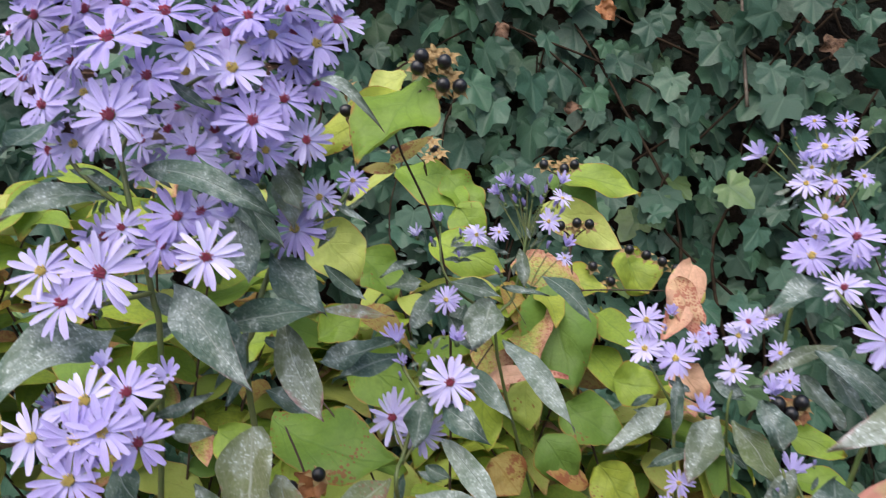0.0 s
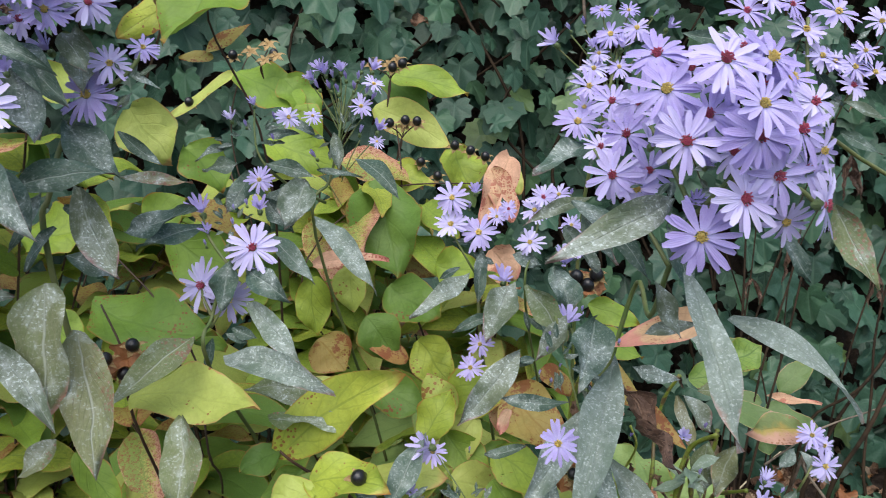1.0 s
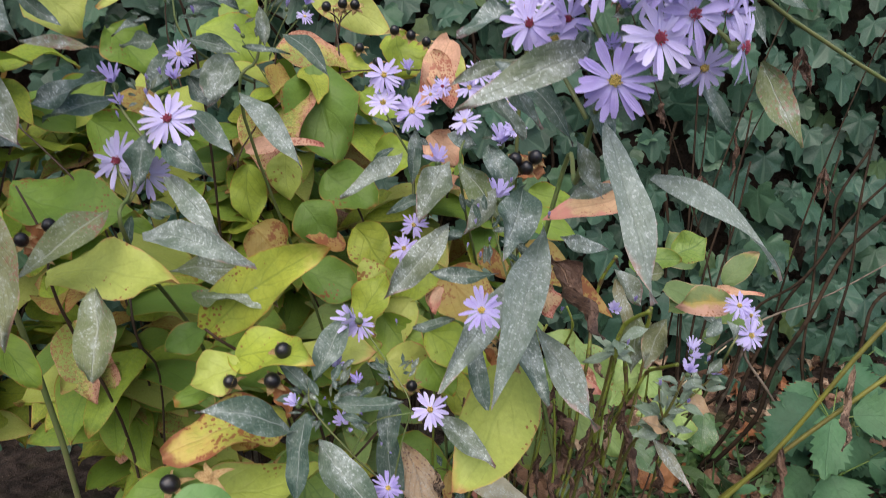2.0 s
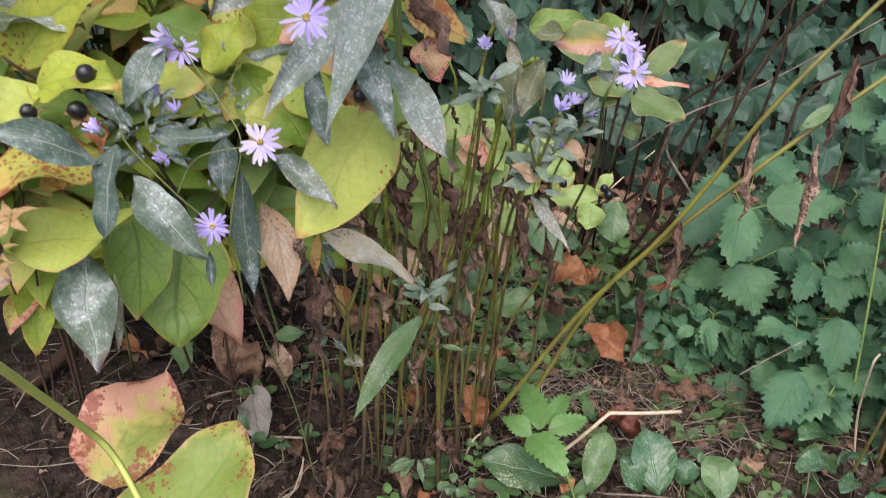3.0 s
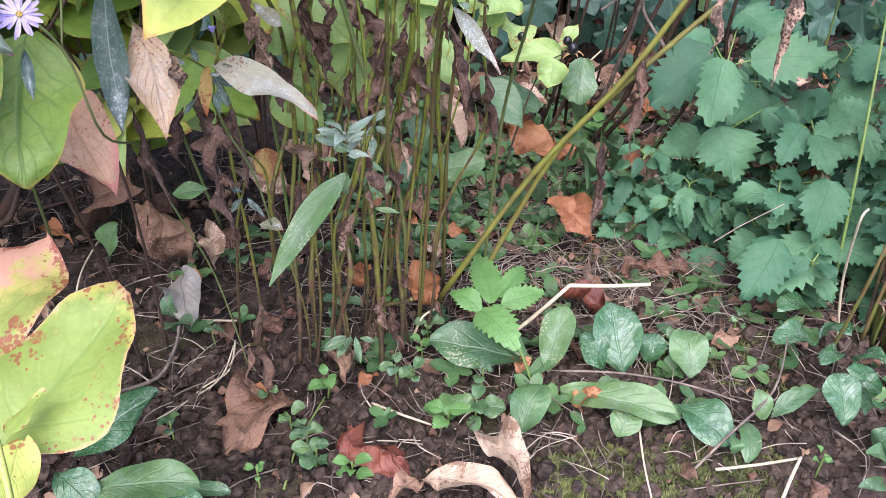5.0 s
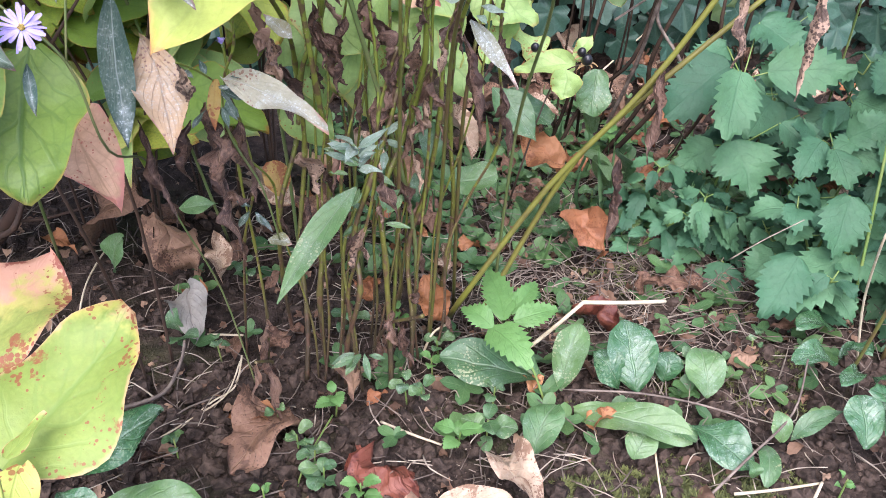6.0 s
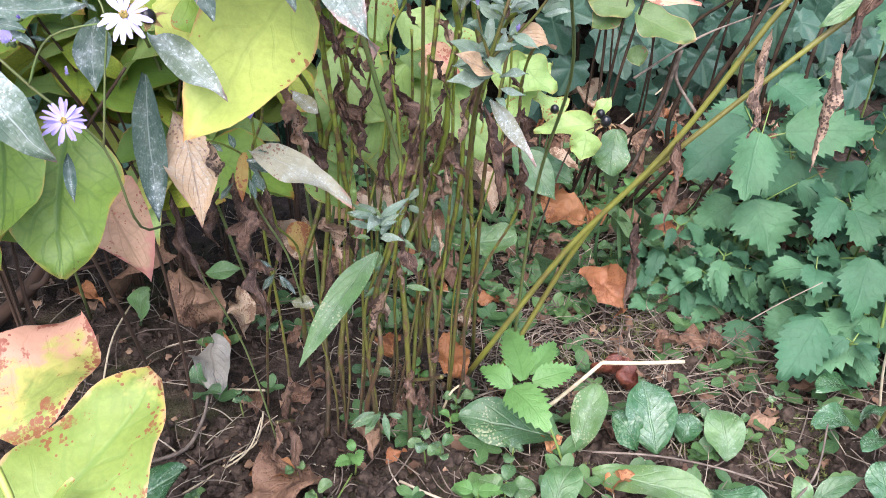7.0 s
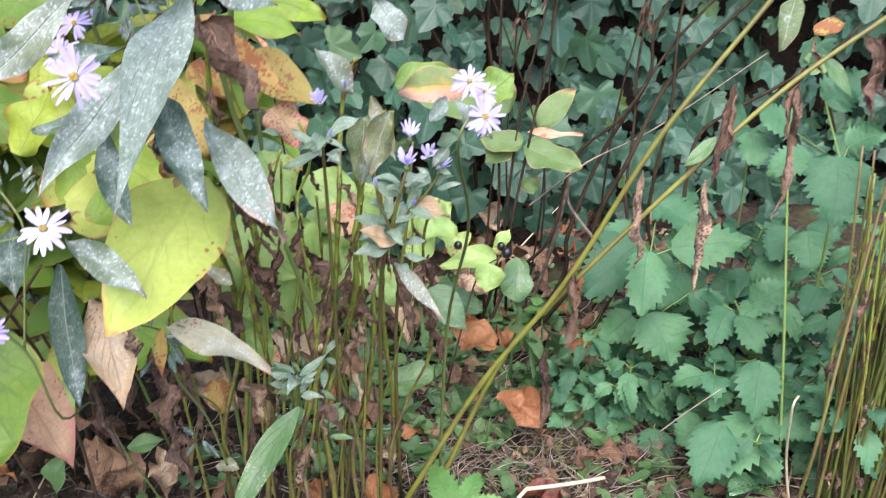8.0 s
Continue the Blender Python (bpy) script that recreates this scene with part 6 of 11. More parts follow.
top_aster = thing("aster_plant", "aster stem with lilac daisies above the ivy", "aster", "asters in the border", at=(.74, .56, 0))
stem(top_aster, "stem_aster", [(.775, .501, 0), (.741, .486, .216), (.726, .485, .353), (.697, .49, .469), (.365, .427, .635), (.325, .414, .668), (.319, .413, .687), (.32, .419, .714)], 0.0016, 0.0010)
stem(top_aster, "stem_aster", [(.328, .417, .662), (.353, .426, .668), (.36, .428, .684)], 0.0012, 0.0007)
flower(top_aster, (.286, .424, .717), (-.02, -.71, .7), 0.0296, "r")
flower(top_aster, (.318, .417, .707), (.04, -.8, .6), 0.0275)
flower(top_aster, (.336, .417, .717), (.1, -.8, .59), 0.0296)
flower(top_aster, (.311, .421, .721), (.03, -.83, .56), 0.0218, "r")
flower(top_aster, (.327, .413, .693), (-.01, -.81, .59), 0.0226)
flower(top_aster, (.345, .41, .687), (.17, -.81, .57), 0.0226)
flower(top_aster, (.334, .412, .69), (.03, -.83, .56), 0.0197)
flower(top_aster, (.356, .408, .684), (.17, -.73, .67), 0.0233)
flower(top_aster, (.344, .408, .677), (.15, -.81, .57), 0.0218, "r")
flower(top_aster, (.351, .411, .696), (-.03, -.78, .62), 0.0183)
flower(top_aster, (.299, .424, .725), (.2, -.83, .51), 0.0247, "r")
flower(top_aster, (.36, .413, .712), (-.02, -.81, .59), 0.0211)
leaf(top_aster, "aster", (.32, .417, .704), (.282, .419, .693), .008, (.02, -.72, .69))
leaf(top_aster, "aster", (.328, .422, .687), (.347, .415, .662), .007, (-.32, -.8, .5))
leaf(top_aster, "aster", (.331, .413, .646), (.34, .407, .621), .008, (-.14, -.65, .75))
leaf(top_aster, "aster", (.344, .417, .671), (.327, .414, .649), .008, (-.23, -.72, .66))
leaf(top_aster, "aster", (.35, .43, .69), (.361, .429, .693), .003, (-.08, -.73, .68))
leaf(top_aster, "aster", (.331, .429, .693), (.322, .432, .701), .005, (.17, -.74, .66))
leaf(top_aster, "aster", (.35, .429, .691), (.36, .429, .697), .004, (.2, -.82, .54))
leaf(top_aster, "aster", (.342, .427, .694), (.338, .429, .7), .003, (.2, -.8, .56))
leaf(top_aster, "aster", (.328, .425, .683), (.322, .425, .68), .002, (-.03, -.72, .7))
leaf(top_aster, "aster", (.344, .421, .671), (.342, .42, .665), .002, (-.01, -.88, .48))
leaf(top_aster, "aster", (.338, .422, .682), (.332, .422, .679), .002, (0, -.84, .54))
leaf(top_aster, "aster", (.36, .434, .703), (.369, .435, .709), .003, (.03, -.79, .62))

low_aster = thing("aster_plant", "aster with small clustered lilac daisies and grey leaves", "aster", "asters in the border", at=(.22, .74, 0))
stem(low_aster, "stem_aster", [(.22, .74, 0), (.21, .7, .25), (.168, .593, .475), (.167, .593, .522), (.167, .593, .549)], 0.0019, 0.0009)
stem(low_aster, "stem_aster", [(.167, .593, .522), (.153, .589, .546), (.144, .594, .563)], 0.0011, 0.0007)
stem(low_aster, "stem_aster", [(.22, .74, 0), (.25, .7, .3), (.202, .585, .505), (.205, .583, .546), (.214, .589, .58)], 0.0014, 0.0007)
flower(low_aster, (.144, .594, .589), (-.09, -.89, .45), 0.0302)
flower(low_aster, (.143, .59, .569), (-.25, -.78, .57), 0.0302)
flower(low_aster, (.164, .586, .563), (-.18, -.85, .49), 0.0340)
flower(low_aster, (.203, .58, .556), (-.33, -.83, .45), 0.0253)
flower(low_aster, (.214, .586, .59), (-.22, -.86, .45), 0.0253, "r")
flower(low_aster, (.207, .585, .58), (-.08, -.84, .54), 0.0253)
flower(low_aster, (.226, .585, .592), (-.3, -.75, .59), 0.0204)
flower(low_aster, (.235, .579, .569), (-.3, -.78, .55), 0.0204)
flower(low_aster, (.24, .574, .55), (-.27, -.78, .57), 0.0204)
flower(low_aster, (.178, .587, .575), (-.15, -.81, .57), 0.0175)
flower(low_aster, (.187, .587, .581), (-.09, -.83, .56), 0.0175, "r")
flower(low_aster, (.163, .597, .592), (-.08, -.64, .77), 0.0157, "y", "half")
flower(low_aster, (.231, .579, .542), (-.16, -.58, .8), 0.0206, "y", "half")
flower(low_aster, (.183, .581, .525), (-.1, -.56, .82), 0.0216, "y", "half")
flower(low_aster, (.236, .588, .591), (0, -.66, .75), 0.0098, "y", "bud")
flower(low_aster, (.231, .578, .538), (-.15, -.53, .84), 0.0167, "y", "half")
flower(low_aster, (.158, .596, .58), (-.05, -.64, .77), 0.0098, "y", "bud")
flower(low_aster, (.161, .554, .484), (-.24, -.84, .49), 0.0228)
flower(low_aster, (.152, .542, .47), (-.13, -.82, .55), 0.0234)
flower(low_aster, (.208, .484, .52), (-.05, -.47, .88), 0.0211, "y", "half")
flower(low_aster, (.175, .378, .485), (-.29, -.8, .53), 0.0269)
flower(low_aster, (.112, .431, .458), (.01, -.6, .8), 0.0199)
leaf(low_aster, "aster", (.188, .561, .53), (.161, .535, .492), .023, (-.1, -.67, .74))
leaf(low_aster, "aster", (.167, .588, .549), (.163, .58, .509), .013, (.19, -.86, .47))
leaf(low_aster, "aster", (.156, .576, .534), (.107, .546, .509), .015, (.04, -.68, .73))
leaf(low_aster, "aster", (.217, .56, .541), (.23, .551, .508), .025, (.05, -.74, .67))
leaf(low_aster, "pale", (.194, .55, .53), (.223, .538, .489), .021, (-.37, -.67, .64))
leaf(low_aster, "aster", (.171, .466, .508), (.127, .433, .473), .02, (.04, -.8, .6))
leaf(low_aster, "aster", (.157, .452, .483), (.196, .427, .488), .01, (-.33, -.77, .55))
leaf(low_aster, "aster", (.212, .436, .537), (.191, .392, .51), .024, (.15, -.8, .58))
leaf(low_aster, "aster", (.19, .585, .546), (.213, .58, .538), .013, (-.36, -.77, .52))
leaf(low_aster, "aster", (.172, .567, .502), (.142, .568, .489), .01, (-.38, -.81, .45))
leaf(low_aster, "aster", (.204, .555, .513), (.229, .548, .492), .013, (-.34, -.68, .65))
leaf(low_aster, "aster", (.178, .595, .536), (.162, .598, .544), .006, (-.17, -.74, .65))
leaf(low_aster, "aster", (.203, .575, .497), (.214, .571, .487), .006, (-.38, -.73, .57))
leaf(low_aster, "aster", (.197, .593, .557), (.205, .593, .565), .003, (-.39, -.72, .57))
leaf(low_aster, "aster", (.2, .579, .501), (.203, .575, .486), .005, (-.14, -.87, .47))
leaf(low_aster, "aster", (.197, .582, .548), (.205, .582, .553), .003, (-.39, -.75, .54))
leaf(low_aster, "aster", (.226, .585, .54), (.244, .583, .542), .007, (-.26, -.76, .6))
leaf(low_aster, "aster", (.204, .581, .535), (.213, .579, .535), .002, (-.22, -.82, .52))
leaf(low_aster, "aster", (.218, .592, .54), (.23, .591, .542), .003, (.14, -.87, .47))
leaf(low_aster, "aster", (.163, .594, .553), (.145, .597, .554), .007, (-.42, -.81, .42))
leaf(low_aster, "aster", (.187, .591, .578), (.183, .594, .589), .005, (-.07, -.73, .68))
leaf(low_aster, "aster", (.186, .583, .521), (.183, .581, .509), .005, (.06, -.73, .68))
leaf(low_aster, "aster", (.151, .593, .534), (.135, .593, .525), .007, (.19, -.71, .68))
leaf(low_aster, "aster", (.229, .588, .543), (.239, .586, .54), .003, (-.2, -.87, .46))
leaf(low_aster, "aster", (.153, .593, .521), (.137, .596, .522), .006, (-.28, -.82, .5))
leaf(low_aster, "aster", (.208, .449, .489), (.212, .447, .48), .003, (.18, -.88, .44))
leaf(low_aster, "aster", (.194, .454, .497), (.192, .452, .486), .004, (-.05, -.83, .56))
leaf(low_aster, "aster", (.18, .457, .505), (.171, .457, .503), .003, (-.16, -.7, .7))
leaf(low_aster, "aster", (.211, .444, .499), (.218, .441, .492), .004, (-.15, -.83, .54))
leaf(low_aster, "aster", (.21, .461, .52), (.214, .462, .528), .003, (-.25, -.63, .73))
leaf(low_aster, "aster", (.199, .451, .514), (.203, .452, .519), .002, (-.32, -.63, .71))
stem(low_aster, "stem_aster", [(.21, .483, .517), (.214, .469, .499), (.21, .444, .478), (.191, .42, .452)], 0.0010, 0.0007)
flower(low_aster, (.215, .462, .516), (-.06, -.53, .85), 0.0073, "r", "bud")
flower(low_aster, (.197, .46, .498), (-.12, -.53, .84), 0.0073, "r", "bud")
flower(low_aster, (.191, .459, .488), (0, -.53, .85), 0.0073, "r", "bud")
flower(low_aster, (.235, .459, .513), (-.16, -.56, .82), 0.0073, "r", "bud")
flower(low_aster, (.215, .455, .484), (.03, -.56, .83), 0.0073, "r", "bud")

white_aster = thing("aster_plant", "thin aster stem with pale lilac daisies and small leaves", "aster", "asters in the border", at=(.4, .66, 0))
stem(white_aster, "stem_aster", [(.4, .66, 0), (.4, .62, .2), (.39, .53, .33), (.35, .43, .42), (.359, .43, .44)], 0.0016, 0.0007)
flower(white_aster, (.359, .435, .455), (-.22, -.64, .74), 0.0211)
flower(white_aster, (.366, .432, .449), (.18, -.79, .59), 0.0178)
flower(white_aster, (.364, .426, .438), (.12, -.96, .26), 0.0249)
flower(white_aster, (.34, .455, .41), (0, -.59, .81), 0.0129, "r", "half")
flower(white_aster, (.283, .459, .446), (-.14, -.62, .77), 0.0143, "r", "half")
flower(white_aster, (.297, .459, .452), (-.1, -.54, .84), 0.0093, "r", "bud")
flower(white_aster, (.248, .464, .446), (-.11, -.63, .77), 0.0093, "r", "bud")
leaf(white_aster, "turning", (.366, .462, .447), (.326, .455, .449), .022, (.02, -.88, .47))
leaf(white_aster, "white", (.349, .43, .447), (.368, .426, .425), .009, (-.2, -.8, .5))
leaf(white_aster, "silver", (.345, .43, .449), (.333, .427, .437), .008, (.1, -.8, .5))
leaf(white_aster, "pale", (.321, .463, .436), (.307, .457, .403), .017, (-.19, -.72, .67))
leaf(white_aster, "aster", (.341, .417, .427), (.331, .416, .417), .007, (.1, -.74, .67))
leaf(white_aster, "dull", (.364, .558, .424), (.414, .548, .404), .024, (-.01, -.76, .66))
leaf(white_aster, "aster", (.284, .465, .474), (.302, .458, .45), .015, (.12, -.76, .64))
leaf(white_aster, "pale", (.311, .483, .43), (.306, .476, .391), .018, (-.3, -.64, .71))

front_aster = thing("aster_plant", "low aster sprig with dark leaves dusted white and small lilac daisies", "aster", "asters in the border", at=(.18, .56, 0))
stem(front_aster, "stem_aster", [(.17, .582, 0), (.155, .587, .098), (.136, .571, .176), (.126, .552, .234), (.131, .423, .306), (.127, .402, .359), (.104, .398, .391), (.082, .404, .42), (.082, .41, .434)], 0.0008, 0.0006)
stem(front_aster, "stem_aster", [(.127, .402, .359), (.134, .404, .393), (.139, .403, .417), (.131, .412, .434), (.114, .426, .459)], 0.0006, 0.0004)
stem(front_aster, "stem_aster", [(.104, .398, .391), (.117, .399, .411), (.148, .395, .417)], 0.0006, 0.0004)
flower(front_aster, (.149, .391, .42), (-.11, -.73, .68), 0.0249)
flower(front_aster, (.122, .37, .385), (.17, -.77, .61), 0.0191)
flower(front_aster, (.11, .428, .463), (-.79, -.38, .49), 0.0193, "y", "half")
flower(front_aster, (.074, .388, .431), (-.35, -.43, .83), 0.0135, "r", "half")
flower(front_aster, (.109, .405, .434), (-.19, -.49, .85), 0.0094, "r", "half")
flower(front_aster, (.102, .391, .411), (.2, -.85, .49), 0.0093, "r", "bud")
flower(front_aster, (.109, .393, .42), (.12, -.84, .53), 0.0067, "r", "bud")
flower(front_aster, (.124, .382, .4), (.28, -.79, .55), 0.0053, "r", "bud")
flower(front_aster, (.089, .4, .427), (.24, -.71, .67), 0.0047, "r", "bud")
flower(front_aster, (.091, .394, .414), (.12, -.71, .69), 0.0053, "r", "bud")
leaf(front_aster, "aster", (.07, .392, .412), (.021, .378, .436), .019, (-.27, -.57, .78), .008)
leaf(front_aster, "aster", (.079, .394, .422), (.072, .367, .381), .016, (-.29, -.48, .83))
leaf(front_aster, "aster", (.085, .391, .406), (.12, .355, .375), .021, (-.01, -.75, .66))
leaf(front_aster, "aster", (.094, .403, .423), (.134, .396, .424), .011, (-.17, -.59, .79))
leaf(front_aster, "aster", (.083, .409, .433), (.108, .431, .471), .016, (.01, -.52, .86))
leaf(front_aster, "aster", (.155, .407, .408), (.186, .38, .385), .014, (-.18, -.62, .76))
leaf(front_aster, "aster", (.064, .417, .444), (.083, .406, .425), .008, (.09, -.76, .65))
leaf(front_aster, "aster", (.051, .405, .358), (.056, .362, .31), .031, (.05, -.63, .77))
leaf(front_aster, "peach", (.01, .401, .355), (.007, .343, .323), .026, (-.44, -.61, .66))
leaf(front_aster, "pale", (.066, .398, .348), (.064, .381, .307), .006, (.13, -.56, .82))
leaf(front_aster, "aster", (.119, .375, .369), (.119, .367, .35), .005, (.15, -.63, .76))
leaf(front_aster, "aster", (.145, .438, .451), (.171, .436, .457), .008, (.16, -.63, .76))
leaf(front_aster, "aster", (.13, .424, .412), (.127, .412, .382), .016, (.03, -.8, .6))
leaf(front_aster, "aster", (.086, .405, .427), (.081, .41, .437), .005, (-.25, -.72, .65))
leaf(front_aster, "aster", (.074, .403, .427), (.061, .405, .426), .005, (-.02, -.7, .72))
leaf(front_aster, "aster", (.076, .408, .415), (.068, .409, .415), .002, (-.41, -.69, .6))
leaf(front_aster, "aster", (.089, .397, .401), (.091, .392, .39), .005, (-.13, -.54, .83))
leaf(front_aster, "aster", (.108, .403, .41), (.116, .401, .408), .002, (.04, -.8, .6))
leaf(front_aster, "aster", (.097, .404, .428), (.106, .404, .433), .004, (-.11, -.73, .68))
leaf(front_aster, "aster", (.103, .395, .415), (.113, .39, .409), .004, (-.19, -.72, .67))
leaf(front_aster, "aster", (.085, .401, .413), (.073, .4, .406), .004, (-.34, -.45, .83))
leaf(front_aster, "aster", (.084, .411, .428), (.081, .414, .434), .002, (-.23, -.66, .72))
leaf(front_aster, "aster", (.106, .403, .422), (.112, .403, .424), .002, (-.07, -.54, .84))
leaf(front_aster, "aster", (.095, .4, .425), (.099, .402, .43), .003, (.04, -.71, .71))
leaf(front_aster, "aster", (.084, .402, .415), (.072, .401, .409), .005, (-.03, -.6, .8))
leaf(front_aster, "aster", (.099, .4, .438), (.103, .403, .446), .003, (-.34, -.49, .8))
leaf(front_aster, "aster", (.086, .397, .427), (.081, .4, .432), .003, (-.13, -.5, .85))
leaf(front_aster, "aster", (.099, .412, .429), (.106, .415, .439), .004, (.1, -.78, .61))
leaf(front_aster, "aster", (.106, .398, .419), (.112, .397, .421), .002, (-.12, -.71, .7))
leaf(front_aster, "aster", (.081, .412, .424), (.075, .417, .433), .004, (-.34, -.62, .71))
leaf(front_aster, "aster", (.096, .399, .433), (.095, .402, .439), .003, (-.25, -.53, .81))
leaf(front_aster, "aster", (.094, .401, .437), (.1, .404, .447), .005, (.08, -.76, .65))
leaf(front_aster, "aster", (.089, .403, .413), (.083, .402, .407), .003, (-.01, -.73, .68))
leaf(front_aster, "aster", (.082, .411, .43), (.076, .416, .439), .004, (-.26, -.48, .84))
leaf(front_aster, "aster", (.109, .406, .424), (.119, .407, .43), .004, (-.25, -.61, .75))
leaf(front_aster, "aster", (.103, .399, .431), (.109, .399, .435), .003, (-.08, -.71, .7))
leaf(front_aster, "aster", (.093, .406, .425), (.094, .409, .432), .002, (-.43, -.7, .57))
leaf(front_aster, "aster", (.099, .394, .419), (.111, .391, .416), .005, (.02, -.75, .66))
leaf(front_aster, "aster", (.087, .395, .416), (.083, .393, .41), .002, (-.04, -.59, .8))
leaf(front_aster, "aster", (.126, .413, .421), (.119, .411, .414), .004, (.15, -.67, .72))
leaf(front_aster, "aster", (.133, .411, .412), (.131, .409, .407), .002, (-.27, -.49, .83))
leaf(front_aster, "aster", (.145, .406, .415), (.152, .403, .411), .003, (-.32, -.61, .73))
leaf(front_aster, "aster", (.131, .414, .429), (.121, .417, .433), .003, (-.36, -.57, .74))
leaf(front_aster, "aster", (.136, .412, .44), (.136, .415, .446), .002, (.14, -.53, .84))
leaf(front_aster, "aster", (.14, .419, .428), (.145, .421, .433), .002, (.02, -.8, .6))
leaf(front_aster, "aster", (.145, .401, .424), (.152, .399, .422), .002, (-.06, -.7, .71))
leaf(front_aster, "aster", (.125, .422, .434), (.117, .424, .436), .003, (.13, -.71, .7))
leaf(front_aster, "aster", (.127, .412, .434), (.119, .416, .44), .004, (-.19, -.72, .67))
leaf(front_aster, "aster", (.141, .414, .435), (.146, .416, .442), .003, (-.3, -.67, .68))
leaf(front_aster, "white", (.225, .439, .513), (.18, .368, .431), .023, (-.28, -.67, .69), .01)
leaf(front_aster, "aster", (.205, .426, .466), (.217, .383, .421), .017, (-.06, -.57, .82))
leaf(front_aster, "silver", (.224, .437, .451), (.25, .389, .4), .019, (.05, -.53, .84))
leaf(front_aster, "silver", (.206, .42, .487), (.152, .376, .438), .018, (.05, -.75, .66))
leaf(front_aster, "aster", (.183, .394, .415), (.179, .414, .461), .012, (-.05, -.71, .7))
leaf(front_aster, "aster", (.2, .462, .532), (.18, .455, .505), .013, (.11, -.64, .76))
leaf(front_aster, "aster", (.179, .459, .502), (.165, .461, .501), .005, (-.01, -.65, .76))
leaf(front_aster, "aster", (.18, .458, .505), (.167, .46, .503), .005, (-.04, -.69, .72))
leaf(front_aster, "aster", (.2, .443, .504), (.212, .439, .5), .004, (-.08, -.7, .71))
leaf(front_aster, "aster", (.206, .449, .494), (.214, .445, .489), .003, (-.16, -.66, .73))
leaf(front_aster, "aster", (.188, .449, .515), (.185, .454, .525), .004, (-.02, -.64, .77))
leaf(front_aster, "aster", (.189, .46, .519), (.185, .464, .526), .004, (.13, -.75, .65))
leaf(front_aster, "aster", (.198, .456, .506), (.21, .455, .509), .004, (.08, -.57, .82))
leaf(front_aster, "aster", (.197, .454, .509), (.202, .455, .514), .003, (-.03, -.61, .79))
leaf(front_aster, "aster", (.21, .444, .5), (.22, .44, .495), .004, (.05, -.77, .63))
leaf(front_aster, "aster", (.195, .451, .499), (.195, .447, .491), .003, (-.03, -.75, .66))
leaf(front_aster, "aster", (.193, .456, .497), (.196, .451, .485), .005, (.15, -.67, .72))
leaf(front_aster, "aster", (.194, .458, .512), (.2, .46, .521), .003, (-.02, -.62, .78))
leaf(front_aster, "aster", (.202, .448, .502), (.212, .446, .503), .003, (-.13, -.7, .71))
leaf(front_aster, "aster", (.192, .451, .521), (.192, .455, .53), .004, (-.36, -.57, .74))
leaf(front_aster, "dead", (.225, .421, .5), (.244, .382, .459), .02, (-.43, -.73, .53), .01)
leaf(front_aster, "amber", (.233, .436, .493), (.259, .401, .467), .012, (-.09, -.76, .64))
stem(front_aster, "stem_aster", [(.194, .463, .532), (.2, .456, .504), (.208, .445, .47)], 0.0009, 0.0006)
flower(front_aster, (.186, .451, .512), (-.07, -.36, .93), 0.0064, "r", "bud")
flower(front_aster, (.188, .454, .521), (-.07, -.43, .9), 0.0064, "r", "bud")
flower(front_aster, (.209, .457, .536), (-.02, -.33, .94), 0.0064, "r", "bud")
flower(front_aster, (.18, .446, .499), (.02, -.35, .94), 0.0064, "r", "bud")

side_aster = thing("aster_plant", "thin aster shoot with small leaves and violet buds", "aster", "asters in the border", at=(.35, .63, 0))
stem(side_aster, "stem_low", [(.325, .605, 0), (.330, .585, .15), (.318, .50, .31), (.311, .43, .38), (.318, .42, .415)], 0.0018, 0.0008)
stem(side_aster, "stem_low", [(.311, .43, .38), (.328, .425, .398), (.337, .421, .412)], 0.0009, 0.0006, "side_stem")
stem(side_aster, "stem_low", [(.311, .43, .38), (.305, .425, .395), (.302, .421, .407)], 0.0009, 0.0006, "side_stem")
stem(side_aster, "stem_low", [(.29, .60, 0), (.295, .57, .18), (.285, .48, .36), (.280, .445, .43)], 0.0018, 0.0008)
flower(side_aster, (.317, .414, .42), (-.04, -.47, .88), 0.0150, "r", "half")
flower(side_aster, (.321, .42, .433), (.02, -.38, .92), 0.0125, "r", "half")
flower(side_aster, (.337, .421, .414), (.3, -.4, .88), 0.0110, "r", "half")
flower(side_aster, (.302, .42, .409), (-.2, -.4, .92), 0.0085, "r", "bud")
flower(side_aster, (.321, .419, .396), (.05, -.6, .8), 0.0075, "r", "bud")
flower(side_aster, (.332, .42, .424), (.2, -.4, .9), 0.0075, "r", "bud")
flower(side_aster, (.282, .43, .434), (-.1, -.4, .9), 0.0090, "r", "bud")
sprig(side_aster, (.317, .422, .400), 12, .020, 1)
sprig(side_aster, (.309, .428, .384), 8, .022, 2)
sprig(side_aster, (.334, .424, .404), 7, .014, 3)
sprig(side_aster, (.315, .432, .366), 6, .022, 4)
sprig(side_aster, (.280, .442, .425), 9, .019, 5)
sprig(side_aster, (.258, .500, .250), 12, .021, 6)
sprig(side_aster, (.285, .560, .225), 6, .020, 7)
leaf(side_aster, "peach", (.312, .425, .374), (.290, .418, .388), .011, (-.2, -.6, .8))
leaf(side_aster, "sage", (.309, .43, .37), (.288, .425, .372), .009, (.1, -.65, .76))
leaf(side_aster, "peach", (.322, .43, .395), (.340, .415, .388), .012, (.1, -.6, .8))
leaf(side_aster, "pale", (.318, .455, .348), (.338, .43, .318), .010, (0, -.7, .63))

# ---- bare wood in the ivy ----

